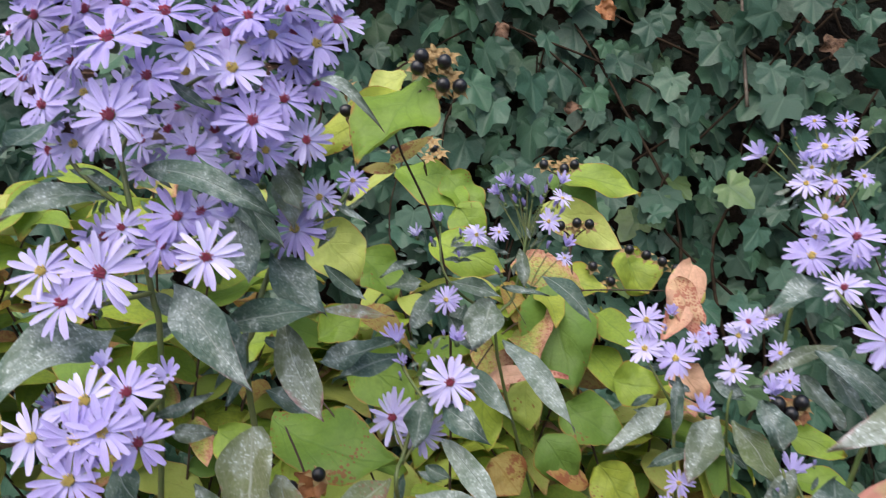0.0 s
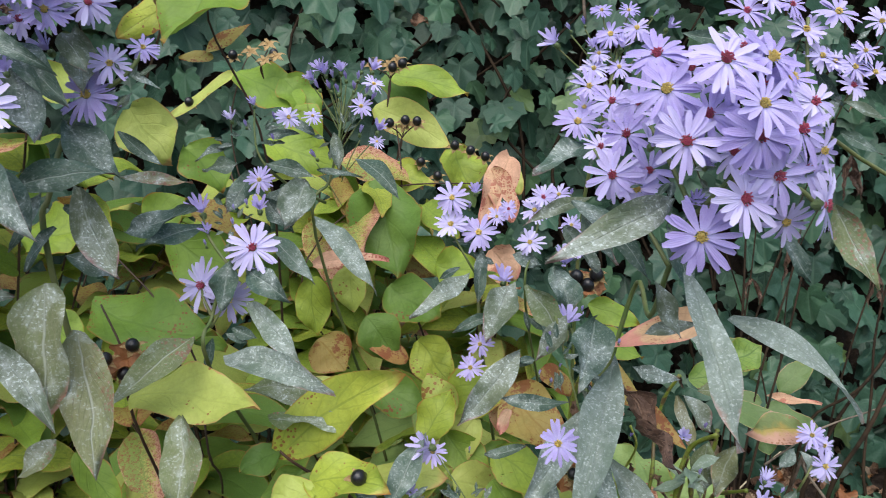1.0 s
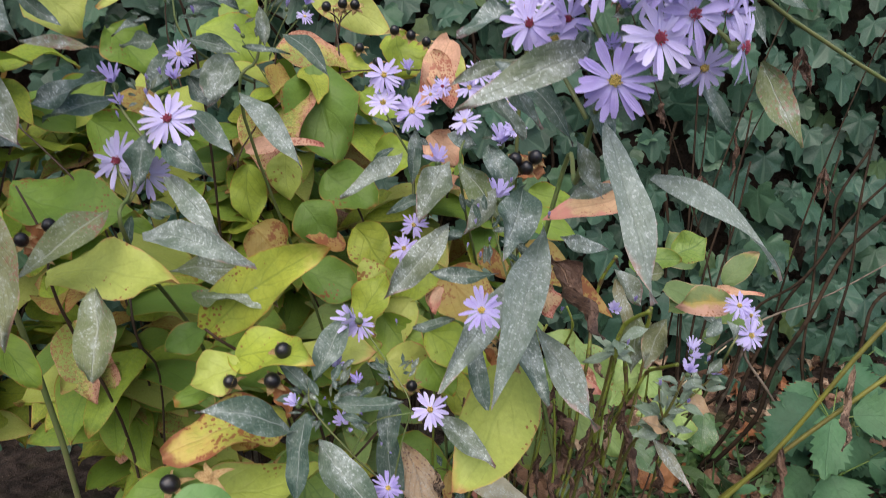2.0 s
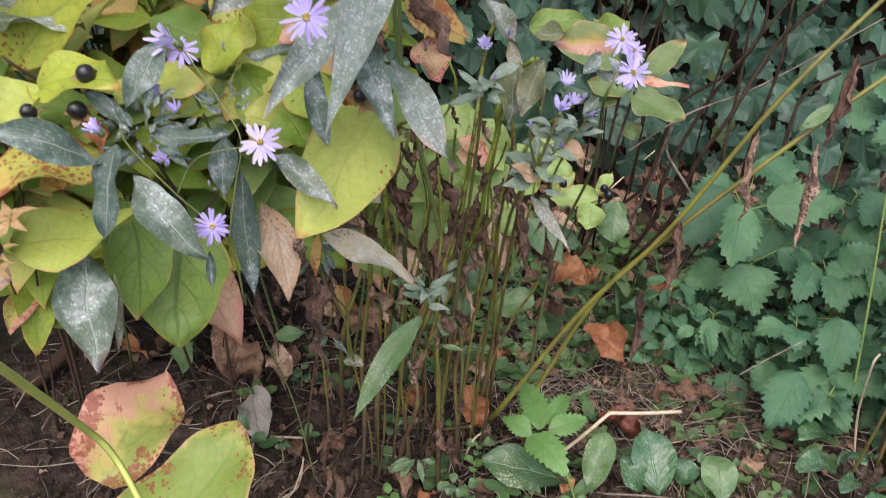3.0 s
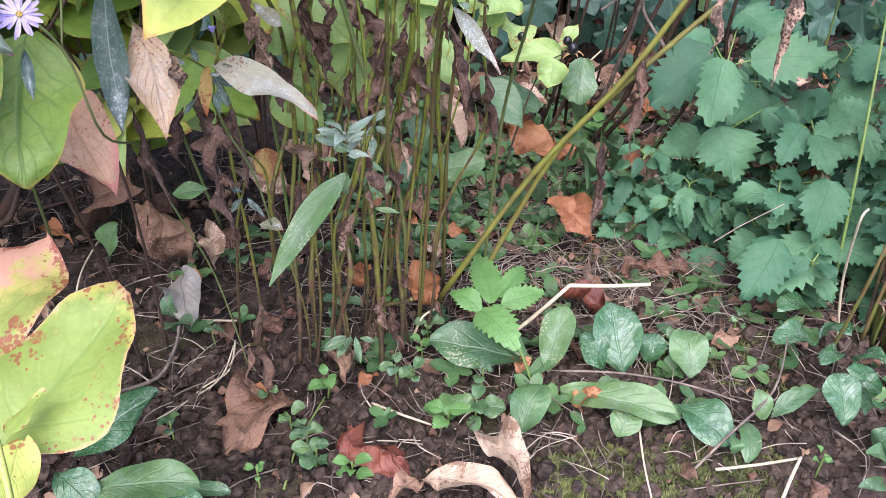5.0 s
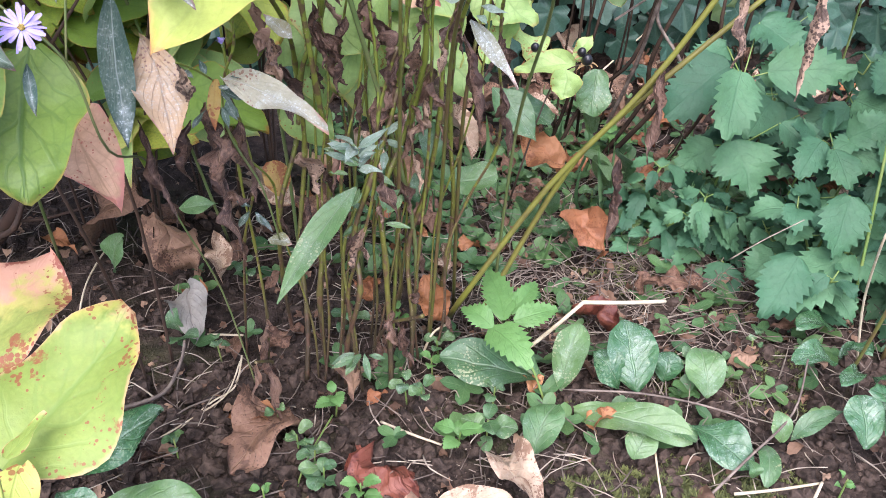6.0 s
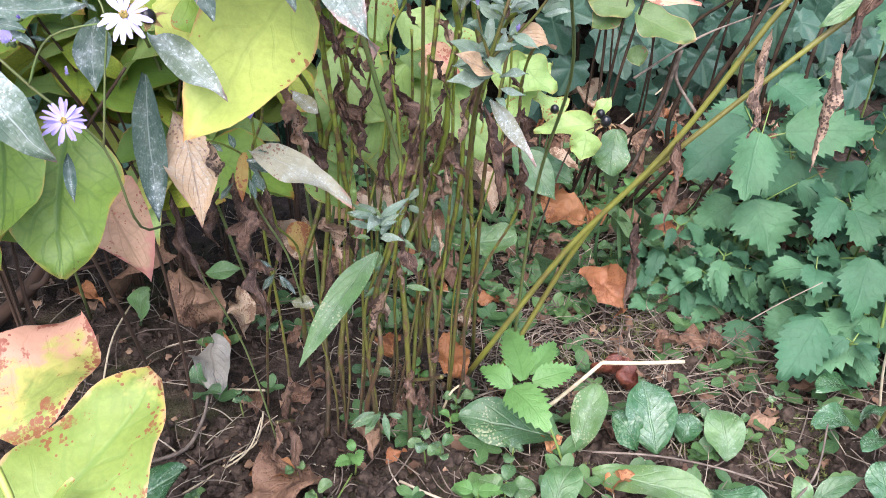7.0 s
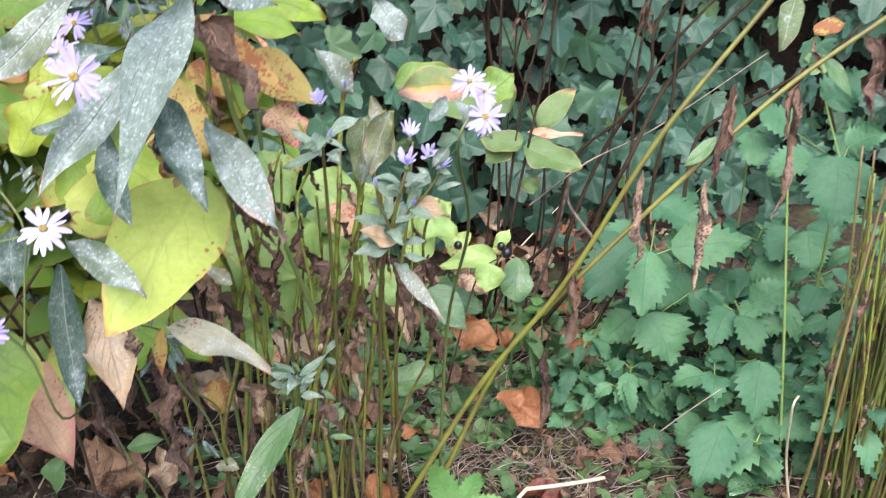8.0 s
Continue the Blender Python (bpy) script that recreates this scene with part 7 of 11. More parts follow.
wood_0 = thing("woody_stem", "bare brown woody stem in the ivy", "woody stem", "bare wood in the ivy", at=(.405, 1.407, .845))
stem(wood_0, "cane", [(.399, 1.387, .843), (.516, 1.416, .891), (.637, 1.394, .861), (.777, 1.422, .891)], 0.0048, 0.0030, "branch")

wood_1 = thing("woody_stem", "bare brown woody stem in the ivy", "woody stem", "bare wood in the ivy", at=(.423, 1.419, .928))
stem(wood_1, "cane", [(.417, 1.398, .925), (.507, 1.41, .845), (.637, 1.388, .816)], 0.0040, 0.0025, "branch")

wood_2 = thing("woody_stem", "bare brown woody stem in the ivy", "woody stem", "bare wood in the ivy", at=(.461, 1.404, .808))
stem(wood_2, "cane", [(.454, 1.383, .807), (.554, 1.413, .863), (.619, 1.402, .925), (.684, 1.432, .983)], 0.0032, 0.0020, "branch")

wood_3 = thing("woody_stem", "bare brown woody stem in the ivy", "woody stem", "bare wood in the ivy", at=(.396, 1.413, .891))
stem(wood_3, "cane", [(.39, 1.393, .888), (.461, 1.417, .909), (.564, 1.4, .916), (.739, 1.429, .955)], 0.0040, 0.0025, "branch")

wood_4 = thing("woody_stem", "bare brown woody stem in the ivy", "woody stem", "bare wood in the ivy", at=(.535, 1.403, .789))
stem(wood_4, "cane", [(.528, 1.382, .788), (.6, 1.412, .845), (.692, 1.398, .879)], 0.0024, 0.0015, "branch")

wood_5 = thing("woody_stem", "bare brown woody stem in the ivy", "woody stem", "bare wood in the ivy", at=(.414, 1.405, .826))
stem(wood_5, "cane", [(.408, 1.385, .825), (.489, 1.404, .808), (.592, 1.39, .834)], 0.0024, 0.0015, "branch")

grey_stalk = thing("dry_stalk", "thin grey upright dry stalk", "stalk", "", at=(.461, 1.338, .769))
stem(grey_stalk, "twig", [(.461, 1.338, .769), (.455, 1.351, .866), (.451, 1.365, .971)], 0.0030, 0.0025, "stalk")

ivy_dead = thing("dead_leaf", "withered brown leaf caught in the ivy", "dead leaf", "dead leaves in the ivy", at=(.592, 1.356, .883))
leaf(ivy_dead, "tan", (.592, 1.356, .883), (.596, 1.35, .839), .036, (.05, -.74, .67))

ivy_dead = thing("dead_leaf", "withered brown leaf caught in the ivy", "dead leaf", "dead leaves in the ivy", at=(.232, 1.355, .936))
leaf(ivy_dead, "orange", (.232, 1.355, .936), (.25, 1.351, .903), .027, (-.3, -.88, .36))

ivy_dead = thing("dead_leaf", "withered brown leaf caught in the ivy", "dead leaf", "dead leaves in the ivy", at=(.174, 1.332, .769))
leaf(ivy_dead, "tan", (.174, 1.332, .769), (.201, 1.332, .764), .023, (-.22, -.83, .51))

ivy_dead = thing("dead_leaf", "withered brown leaf caught in the ivy", "dead leaf", "dead leaves in the ivy", at=(.565, 1.362, .936))
leaf(ivy_dead, "tan", (.565, 1.362, .936), (.556, 1.358, .901), .027, (.3, -.86, .42))

ivy_dead = thing("dead_leaf", "withered brown leaf caught in the ivy", "dead leaf", "dead leaves in the ivy", at=(.067, 1.347, .901))
leaf(ivy_dead, "tan", (.067, 1.347, .901), (.085, 1.344, .874), .023, (.24, -.75, .62))

# ---- tutsan shrub ----

tall_tutsan = thing("tutsan_shrub", "tutsan shrub with yellow-green leaves and clusters of black berries", "shrub", "tutsan shrubs in the border", at=(0, .85, 0))
stem(tall_tutsan, "stem_red", [(0, .85, 0), (0, .78, .3), (0, .68, .6), (-.038, .635, .721), (-.018, .619, .753)], 0.0016, 0.0007)
leaf(tall_tutsan, "hyper", (-.02, .63, .758), (-.06, .572, .703), .056, (-.25, -.79, .56))
leaf(tall_tutsan, "hyper", (-.028, .649, .751), (-.1, .611, .706), .034, (.15, -.9, .41))
leaf(tall_tutsan, "yellow", (-.031, .662, .768), (-.066, .658, .751), .026, (-.08, -.76, .64))
leaf(tall_tutsan, "amber", (-.046, .672, .698), (-.01, .676, .721), .014, (.05, -.74, .67))
leaf(tall_tutsan, "amber", (-.041, .672, .694), (-.068, .671, .694), .012, (.23, -.83, .51))
berry(tall_tutsan, (-.002, .606, .756), 0.0108, (.12, -.91, .41))
berry(tall_tutsan, (-.02, .606, .768), 0.0108, (-.17, -.9, .4))
berry(tall_tutsan, (-.001, .606, .772), 0.0108, (.12, -.91, .41))
berry(tall_tutsan, (.01, .606, .755), 0.0108, (.28, -.87, .4))
berry(tall_tutsan, (-.017, .606, .776), 0.0108, (-.12, -.91, .41))
berry(tall_tutsan, (-.072, .608, .754), 0.0093, (-.7, -.65, .29))
berry(tall_tutsan, (-.071, .606, .738), 0.0093, (-.7, -.66, .29))
husk(tall_tutsan, (-0.012, 0.616, 0.769), 0.0176, (-.12, -.94, .32))
husk(tall_tutsan, (0.004, 0.615, 0.763), 0.0176, (.22, -.92, .32))
husk(tall_tutsan, (-0.004, 0.614, 0.752), 0.0176, (.06, -.94, .32))
husk(tall_tutsan, (-0.008, 0.617, 0.779), 0.0176, (-.02, -.95, .32))
husk(tall_tutsan, (0.002, 0.617, 0.776), 0.0176, (.18, -.93, .32))
husk(tall_tutsan, (-0.019, 0.616, 0.772), 0.0176, (-.24, -.92, .31))
stem(tall_tutsan, "stem_red", [(-.05, 1.1, 0), (-.05, 1.08, .4), (-.083, 1.091, .594), (-.069, 1.093, .679), (-.052, 1.098, .712)], 0.0016, 0.0007)
leaf(tall_tutsan, "hyper", (-.063, 1.016, .685), (.025, .944, .639), .053, (-.33, -.68, .65))
leaf(tall_tutsan, "hyper", (-.007, .976, .676), (.033, .96, .625), .049, (.13, -.73, .67))
leaf(tall_tutsan, "yellow", (-.071, 1.068, .683), (-.158, 1.066, .624), .023, (-.07, -.7, .71))
leaf(tall_tutsan, "hyper", (.114, .89, .682), (.198, .876, .662), .037, (.14, -.79, .59))
leaf(tall_tutsan, "hyper", (.109, .912, .683), (.163, .894, .633), .042, (-.16, -.71, .69))
leaf(tall_tutsan, "yellow", (.095, .885, .647), (.18, .866, .604), .043, (-.41, -.78, .48))
leaf(tall_tutsan, "hyper", (-.022, .892, .61), (.057, .876, .58), .055, (-.05, -.88, .48))
leaf(tall_tutsan, "hyper", (.007, .947, .644), (.038, .934, .6), .045, (-.41, -.81, .42))
berry(tall_tutsan, (.11, .829, .633), 0.0099, (-.1, -.78, .62))
berry(tall_tutsan, (.126, .828, .636), 0.0099, (-.1, -.78, .62))
berry(tall_tutsan, (.138, .826, .635), 0.0099, (-.1, -.78, .62))
berry(tall_tutsan, (.114, .84, .689), 0.0099, (-.1, -.78, .62))
berry(tall_tutsan, (.124, .84, .693), 0.0099, (-.1, -.78, .62))
berry(tall_tutsan, (.141, .817, .594), 0.0099, (-.1, -.78, .62))
berry(tall_tutsan, (.158, .812, .58), 0.0099, (-.1, -.78, .62))
berry(tall_tutsan, (.176, .816, .611), 0.0099, (-.1, -.78, .62))
berry(tall_tutsan, (.192, .813, .606), 0.0099, (-.1, -.78, .62))
berry(tall_tutsan, (.207, .81, .6), 0.0099, (-.1, -.78, .62))
berry(tall_tutsan, (.22, .807, .593), 0.0099, (-.1, -.78, .62))
berry(tall_tutsan, (-.131, 1.067, .646), 0.0122, (-.1, -.78, .62))
berry(tall_tutsan, (-.075, 1.073, .705), 0.0122, (-.1, -.78, .62))
berry(tall_tutsan, (-.023, 1.067, .707), 0.0122, (-.1, -.78, .62))
berry(tall_tutsan, (.094, .844, .693), 0.0099, (-.1, -.78, .62))
husk(tall_tutsan, (-0.041, 0.966, 0.706), 0.0221, (-.09, -.73, .68))
husk(tall_tutsan, (-0.021, 0.965, 0.714), 0.0221, (-.09, -.73, .68))
husk(tall_tutsan, (-0.012, 0.961, 0.701), 0.0195, (-.09, -.73, .68))
husk(tall_tutsan, (-0.026, 0.962, 0.696), 0.0195, (-.09, -.73, .68))
husk(tall_tutsan, (0.112, 0.851, 0.690), 0.0200, (-.09, -.73, .68))
husk(tall_tutsan, (0.121, 0.851, 0.696), 0.0176, (-.09, -.73, .68))
husk(tall_tutsan, (0.097, 0.853, 0.693), 0.0176, (-.09, -.73, .68))
husk(tall_tutsan, (0.125, 0.836, 0.628), 0.0176, (-.09, -.73, .68))
husk(tall_tutsan, (0.139, 0.835, 0.630), 0.0176, (-.09, -.73, .68))
stem(tall_tutsan, "stem_red", [(-.041, .97, .702), (-.031, .971, .69), (-.029, .979, .676)], 0.0008, 0.0006, "stalk")
stem(tall_tutsan, "stem_red", [(-.022, .969, .709), (-.031, .971, .69), (-.029, .979, .676)], 0.0008, 0.0006, "stalk")
stem(tall_tutsan, "stem_red", [(-.011, .966, .7), (-.031, .971, .69), (-.029, .979, .676)], 0.0008, 0.0006, "stalk")
stem(tall_tutsan, "stem_red", [(.11, .833, .63), (.123, .834, .617), (.117, .84, .59)], 0.0008, 0.0006, "stalk")
stem(tall_tutsan, "stem_red", [(.127, .832, .633), (.123, .834, .617), (.117, .84, .59)], 0.0008, 0.0006, "stalk")
stem(tall_tutsan, "stem_red", [(.138, .83, .632), (.123, .834, .617), (.117, .84, .59)], 0.0008, 0.0006, "stalk")
stem(tall_tutsan, "stem_red", [(.111, .845, .685), (.112, .848, .677), (.109, .853, .648)], 0.0008, 0.0006, "stalk")
stem(tall_tutsan, "stem_red", [(.124, .844, .689), (.112, .848, .677), (.109, .853, .648)], 0.0008, 0.0006, "stalk")
stem(tall_tutsan, "stem_red", [(.097, .847, .688), (.112, .848, .677), (.109, .853, .648)], 0.0008, 0.0006, "stalk")

big_tutsan = thing("tutsan_shrub", "tutsan shrub with large yellow-green leaves and arching red stems", "shrub", "tutsan shrubs in the border", at=(.12, .88, 0))
stem(big_tutsan, "stem_red", [(.12, .88, 0), (.12, .85, .3), (.032, .797, .438), (.068, .804, .542), (.114, .805, .57), (.205, .794, .574)], 0.0016, 0.0007)
stem(big_tutsan, "stem_red", [(.16, .86, 0), (.17, .84, .3), (.122, .764, .48), (.121, .818, .586), (.117, .838, .631)], 0.0016, 0.0007)
stem(big_tutsan, "stem_red", [(.12, .88, 0), (.1, .8, .3), (.023, .752, .463), (.04, .764, .527), (.09, .775, .563)], 0.0012, 0.0006)
leaf(big_tutsan, "hyper", (.092, .789, .58), (.112, .727, .494), .07, (.02, -.85, .53))
leaf(big_tutsan, "hyper", (.109, .819, .586), (.155, .81, .569), .035, (-.02, -.74, .67))
leaf(big_tutsan, "pink", (.222, .758, .606), (.186, .709, .547), .033, (.09, -.79, .61))
leaf(big_tutsan, "pink", (.2, .738, .595), (.22, .725, .545), .028, (-.21, -.69, .69))
leaf(big_tutsan, "pink", (.194, .693, .528), (.215, .685, .5), .031, (-.32, -.61, .73))
leaf(big_tutsan, "hyper", (.177, .846, .608), (.199, .834, .563), .055, (.16, -.75, .64))
leaf(big_tutsan, "yellow", (.217, .798, .596), (.24, .788, .563), .029, (-.3, -.63, .71))
leaf(big_tutsan, "pink", (.034, .68, .519), (.1, .673, .522), .016, (-.1, -.66, .74))
leaf(big_tutsan, "yellow", (.067, .696, .515), (.068, .687, .473), .031, (-.13, -.73, .68))
leaf(big_tutsan, "hyper", (.101, .688, .497), (.143, .677, .467), .049, (-.26, -.63, .73))
leaf(big_tutsan, "hyper", (.033, .717, .499), (.035, .706, .447), .034, (-.09, -.74, .67))
leaf(big_tutsan, "amber", (.038, .666, .456), (.06, .658, .429), .042, (-.03, -.78, .62))
leaf(big_tutsan, "hyper", (.146, .725, .506), (.188, .719, .501), .043, (-.13, -.8, .59))
leaf(big_tutsan, "amber", (.189, .582, .436), (.225, .549, .4), .048, (.12, -.88, .47))
leaf(big_tutsan, "hyper", (.176, .587, .451), (.144, .582, .408), .045, (-.33, -.64, .69))
leaf(big_tutsan, "pink", (.183, .582, .431), (.18, .576, .403), .015, (.03, -.73, .68))
leaf(big_tutsan, "amber", (.221, .601, .447), (.244, .593, .424), .023, (.14, -.69, .71))
leaf(big_tutsan, "hyper", (.124, .656, .456), (.152, .644, .418), .039, (-.34, -.76, .55))
leaf(big_tutsan, "hyper", (.08, .665, .475), (.104, .654, .437), .039, (-.36, -.64, .68))
leaf(big_tutsan, "amber", (.114, .653, .437), (.075, .662, .456), .02, (.01, -.74, .67))
leaf(big_tutsan, "hyper", (.28, .672, .478), (.325, .663, .461), .026, (0, -.85, .52))
leaf(big_tutsan, "hyper", (.166, .574, .387), (.202, .566, .37), .036, (-.18, -.71, .68))
leaf(big_tutsan, "yellow", (.138, .536, .384), (.18, .529, .376), .038, (-.37, -.82, .42))
berry(big_tutsan, (.273, .63, .517), 0.0124, (-.09, -.73, .68))
berry(big_tutsan, (.256, .632, .515), 0.0124, (-.09, -.73, .68))
berry(big_tutsan, (.265, .629, .508), 0.0124, (-.09, -.73, .68))
leaf(big_tutsan, "orange", (.254, .641, .508), (.285, .636, .503), .024, (-.03, -.79, .61))

left_tutsan = thing("tutsan_shrub", "tutsan shrub with broad yellow-green spotted leaves", "shrub", "tutsan shrubs in the border", at=(-.08, .7, 0))
stem(left_tutsan, "stem_red", [(-.08, .7, 0), (-.08, .66, .25), (-.093, .555, .436), (-.092, .544, .483), (-.109, .554, .522)], 0.0016, 0.0007)
stem(left_tutsan, "stem_red", [(-.08, .7, 0), (-.05, .66, .3), (-.036, .524, .421), (-.054, .562, .493), (-.141, .639, .563)], 0.0012, 0.0006)
leaf(left_tutsan, "yellow", (-.088, .58, .656), (-.057, .569, .621), .044, (-.1, -.76, .64))
leaf(left_tutsan, "hyper", (-.13, .606, .51), (-.028, .54, .501), .056, (.07, -.67, .74))
leaf(left_tutsan, "yellow", (-.074, .48, .482), (.01, .43, .491), .038, (0, -.64, .77))
leaf(left_tutsan, "pale", (.057, .512, .465), (-.01, .52, .468), .024, (.1, -.8, .59))
leaf(left_tutsan, "hyper", (-.194, .653, .552), (-.135, .648, .562), .05, (-.22, -.65, .73))
leaf(left_tutsan, "hyper", (-.077, .639, .553), (-.024, .624, .509), .045, (-.38, -.69, .62))
leaf(left_tutsan, "yellow", (-.143, .629, .66), (-.163, .637, .689), .03, (-.23, -.79, .57))
leaf(left_tutsan, "hyper", (-.104, .664, .558), (-.067, .665, .581), .033, (-.09, -.83, .56))
leaf(left_tutsan, "hyper", (-.102, .457, .457), (-.076, .447, .422), .021, (.18, -.69, .7))
leaf(left_tutsan, "hyper", (-.116, .59, .49), (-.087, .58, .461), .03, (.04, -.69, .72))
leaf(left_tutsan, "hyper", (-.171, .599, .502), (-.133, .589, .477), .034, (-.09, -.71, .7))
leaf(left_tutsan, "hyper", (-.079, .746, .616), (-.044, .733, .576), .046, (.14, -.69, .71))
leaf(left_tutsan, "hyper", (-.07, .587, .503), (-.028, .576, .478), .025, (.08, -.67, .74))
berry(left_tutsan, (-.08, .516, .504), 0.0094, (.08, -.79, .61))
berry(left_tutsan, (-.098, .516, .495), 0.0094, (.08, -.79, .61))
berry(left_tutsan, (-.086, .513, .485), 0.0094, (.08, -.79, .61))
leaf(left_tutsan, "orange", (-.098, .524, .482), (-.08, .525, .496), .023, (-.4, -.76, .51))

front_tutsan = thing("tutsan_shrub", "tutsan sprig with spotted yellow leaves and shiny black berries", "shrub", "tutsan shrubs in the border", at=(.1, .62, 0))
stem(front_tutsan, "stem_red", [(.1, .62, 0), (.1, .6, .2), (.08, .52, .36), (.027, .459, .442), (.019, .461, .449)], 0.0016, 0.0007)
leaf(front_tutsan, "hyper", (.017, .471, .443), (.095, .443, .505), .039, (-.01, -.78, .62))
leaf(front_tutsan, "hyper", (.037, .437, .441), (.084, .402, .451), .03, (-.07, -.54, .84))
leaf(front_tutsan, "hyper", (.02, .471, .444), (-.008, .471, .431), .022, (-.07, -.7, .71))
leaf(front_tutsan, "yellow", (.042, .426, .439), (.012, .427, .429), .027, (-.27, -.67, .7))
leaf(front_tutsan, "yellow", (.087, .448, .425), (.126, .446, .439), .028, (-.2, -.77, .61))
berry(front_tutsan, (.067, .415, .452), 0.0098, (-.09, -.73, .68))
leaf(front_tutsan, "rust", (.065, .423, .406), (-.004, .4, .398), .042, (-.08, -.37, .93))
husk(front_tutsan, (.025, .39, .388), 0.0218, (-.33, -.71, .62))
husk(front_tutsan, (.007, .407, .394), 0.0132, (.04, -.78, .63))
husk(front_tutsan, (.016, .381, .364), 0.0147, (-.15, -.76, .64))
leaf(front_tutsan, "yellow", (.016, .413, .362), (.089, .398, .383), .038, (-.09, -.42, .9))
leaf(front_tutsan, "hyper", (.061, .463, .421), (0, .438, .413), .032, (-.08, -.37, .93))
leaf(front_tutsan, "yellow", (.072, .454, .43), (.123, .437, .438), .028, (-.08, -.37, .93))
leaf(front_tutsan, "hyper", (.02, .409, .378), (-.034, .412, .362), .026, (.02, -.64, .77))
leaf(front_tutsan, "olive", (.07, .45, .367), (.075, .395, .319), .04, (.07, -.54, .84))
leaf(front_tutsan, "yellow", (.216, .448, .419), (.166, .388, .366), .053, (.08, -.76, .64), seed=753)
leaf(front_tutsan, "hyper", (.164, .509, .419), (.206, .488, .388), .034, (-.13, -.66, .74))
leaf(front_tutsan, "hyper", (.163, .502, .401), (.18, .488, .377), .034, (.09, -.71, .7))
leaf(front_tutsan, "hyper", (.136, .565, .409), (.17, .54, .364), .037, (-.37, -.64, .68))
leaf(front_tutsan, "yellow", (.161, .566, .421), (.126, .553, .375), .033, (-.04, -.72, .69))
berry(front_tutsan, (.069, .419, .449), 0.0090, (-.15, -.76, .64))
berry(front_tutsan, (.06, .414, .434), 0.0099, (-.15, -.76, .64))
berry(front_tutsan, (.036, .418, .433), 0.0084, (-.15, -.76, .64))
berry(front_tutsan, (0, .402, .379), 0.0114, (-.49, -.64, .59))
berry(front_tutsan, (.011, .395, .369), 0.0096, (-.49, -.64, .59))
berry(front_tutsan, (.205, .46, .426), 0.0084, (-.15, -.76, .64))
berry(front_tutsan, (.211, .456, .418), 0.0084, (-.15, -.76, .64))
berry(front_tutsan, (.147, .46, .401), 0.0077, (-.15, -.76, .64))
berry(front_tutsan, (.2, .465, .434), 0.0077, (-.15, -.76, .64))
leaf(front_tutsan, "orange", (.064, .423, .43), (.069, .413, .41), .012, (-.12, -.77, .62))
leaf(front_tutsan, "orange", (.214, .471, .43), (.207, .461, .403), .018, (-.2, -.52, .83))
leaf(front_tutsan, "amber", (.034, .415, .393), (.061, .415, .407), .019, (-.27, -.73, .62))
berry(front_tutsan, (.197, .437, .455), 0.0102, (-.3, -.93, .2))
husk(front_tutsan, (.2, .443, .449), 0.0145, (-.11, -.95, .29))
berry(front_tutsan, (.2, .431, .439), 0.0078, (-.3, -.93, .2))
husk(front_tutsan, (.203, .436, .433), 0.0146, (-.11, -.95, .29))
berry(front_tutsan, (.204, .426, .431), 0.0084, (-.3, -.93, .2))
husk(front_tutsan, (.207, .431, .425), 0.0146, (-.11, -.95, .29))
leaf(front_tutsan, "hyper", (.118, .546, .414), (.142, .559, .447), .03, (0, -.49, .87))
leaf(front_tutsan, "pink", (.173, .498, .455), (.165, .491, .439), .009, (-.23, -.53, .82))
leaf(front_tutsan, "peach", (.197, .464, .456), (.192, .454, .436), .013, (.06, -.52, .85))
leaf(front_tutsan, "yellow", (.139, .577, .415), (.127, .597, .446), .028, (-.23, -.63, .75))
leaf(front_tutsan, "hyper", (.077, .624, .433), (.127, .601, .412), .037, (-.25, -.65, .72))
leaf(front_tutsan, "yellow", (.02, .532, .455), (.068, .531, .471), .021, (-.41, -.62, .68))
leaf(front_tutsan, "yellow", (.025, .483, .431), (.086, .474, .481), .027, (-.1, -.38, .92))
leaf(front_tutsan, "pale", (.012, .47, .466), (.064, .449, .47), .019, (-.06, -.19, .98))
leaf(front_tutsan, "hyper", (.029, .507, .413), (.001, .503, .394), .021, (-.02, -.64, .77))
flower(front_tutsan, (.098, .423, .436), (-.05, -.56, .83), 0.0145, "r", "half")
flower(front_tutsan, (.102, .411, .416), (-.16, -.48, .86), 0.0105, "r", "half")
flower(front_tutsan, (.099, .407, .407), (-.18, -.54, .82), 0.0119, "r", "half")
flower(front_tutsan, (.134, .428, .459), (0, -.34, .94), 0.0053, "r", "bud")
flower(front_tutsan, (.076, .423, .426), (-.05, -.31, .95), 0.0059, "r", "bud")
flower(front_tutsan, (.121, .396, .396), (0, -.46, .89), 0.0053, "r", "bud")
flower(front_tutsan, (.142, .415, .439), (-.21, -.41, .89), 0.0040, "r", "bud")
flower(front_tutsan, (.128, .413, .43), (-.12, -.42, .9), 0.0040, "r", "bud")
leaf(front_tutsan, "aster", (.103, .417, .423), (.113, .414, .421), .004, (.02, -.73, .68))
leaf(front_tutsan, "aster", (.079, .424, .423), (.068, .424, .417), .003, (-.33, -.66, .68))
leaf(front_tutsan, "aster", (.099, .42, .435), (.108, .421, .441), .004, (.1, -.57, .82))
leaf(front_tutsan, "aster", (.084, .414, .425), (.075, .412, .417), .004, (.04, -.65, .76))
leaf(front_tutsan, "aster", (.088, .426, .428), (.087, .431, .436), .004, (-.3, -.42, .86))
leaf(front_tutsan, "aster", (.086, .42, .414), (.088, .416, .408), .003, (-.24, -.44, .86))
leaf(front_tutsan, "aster", (.078, .424, .431), (.071, .426, .431), .002, (.08, -.54, .83))
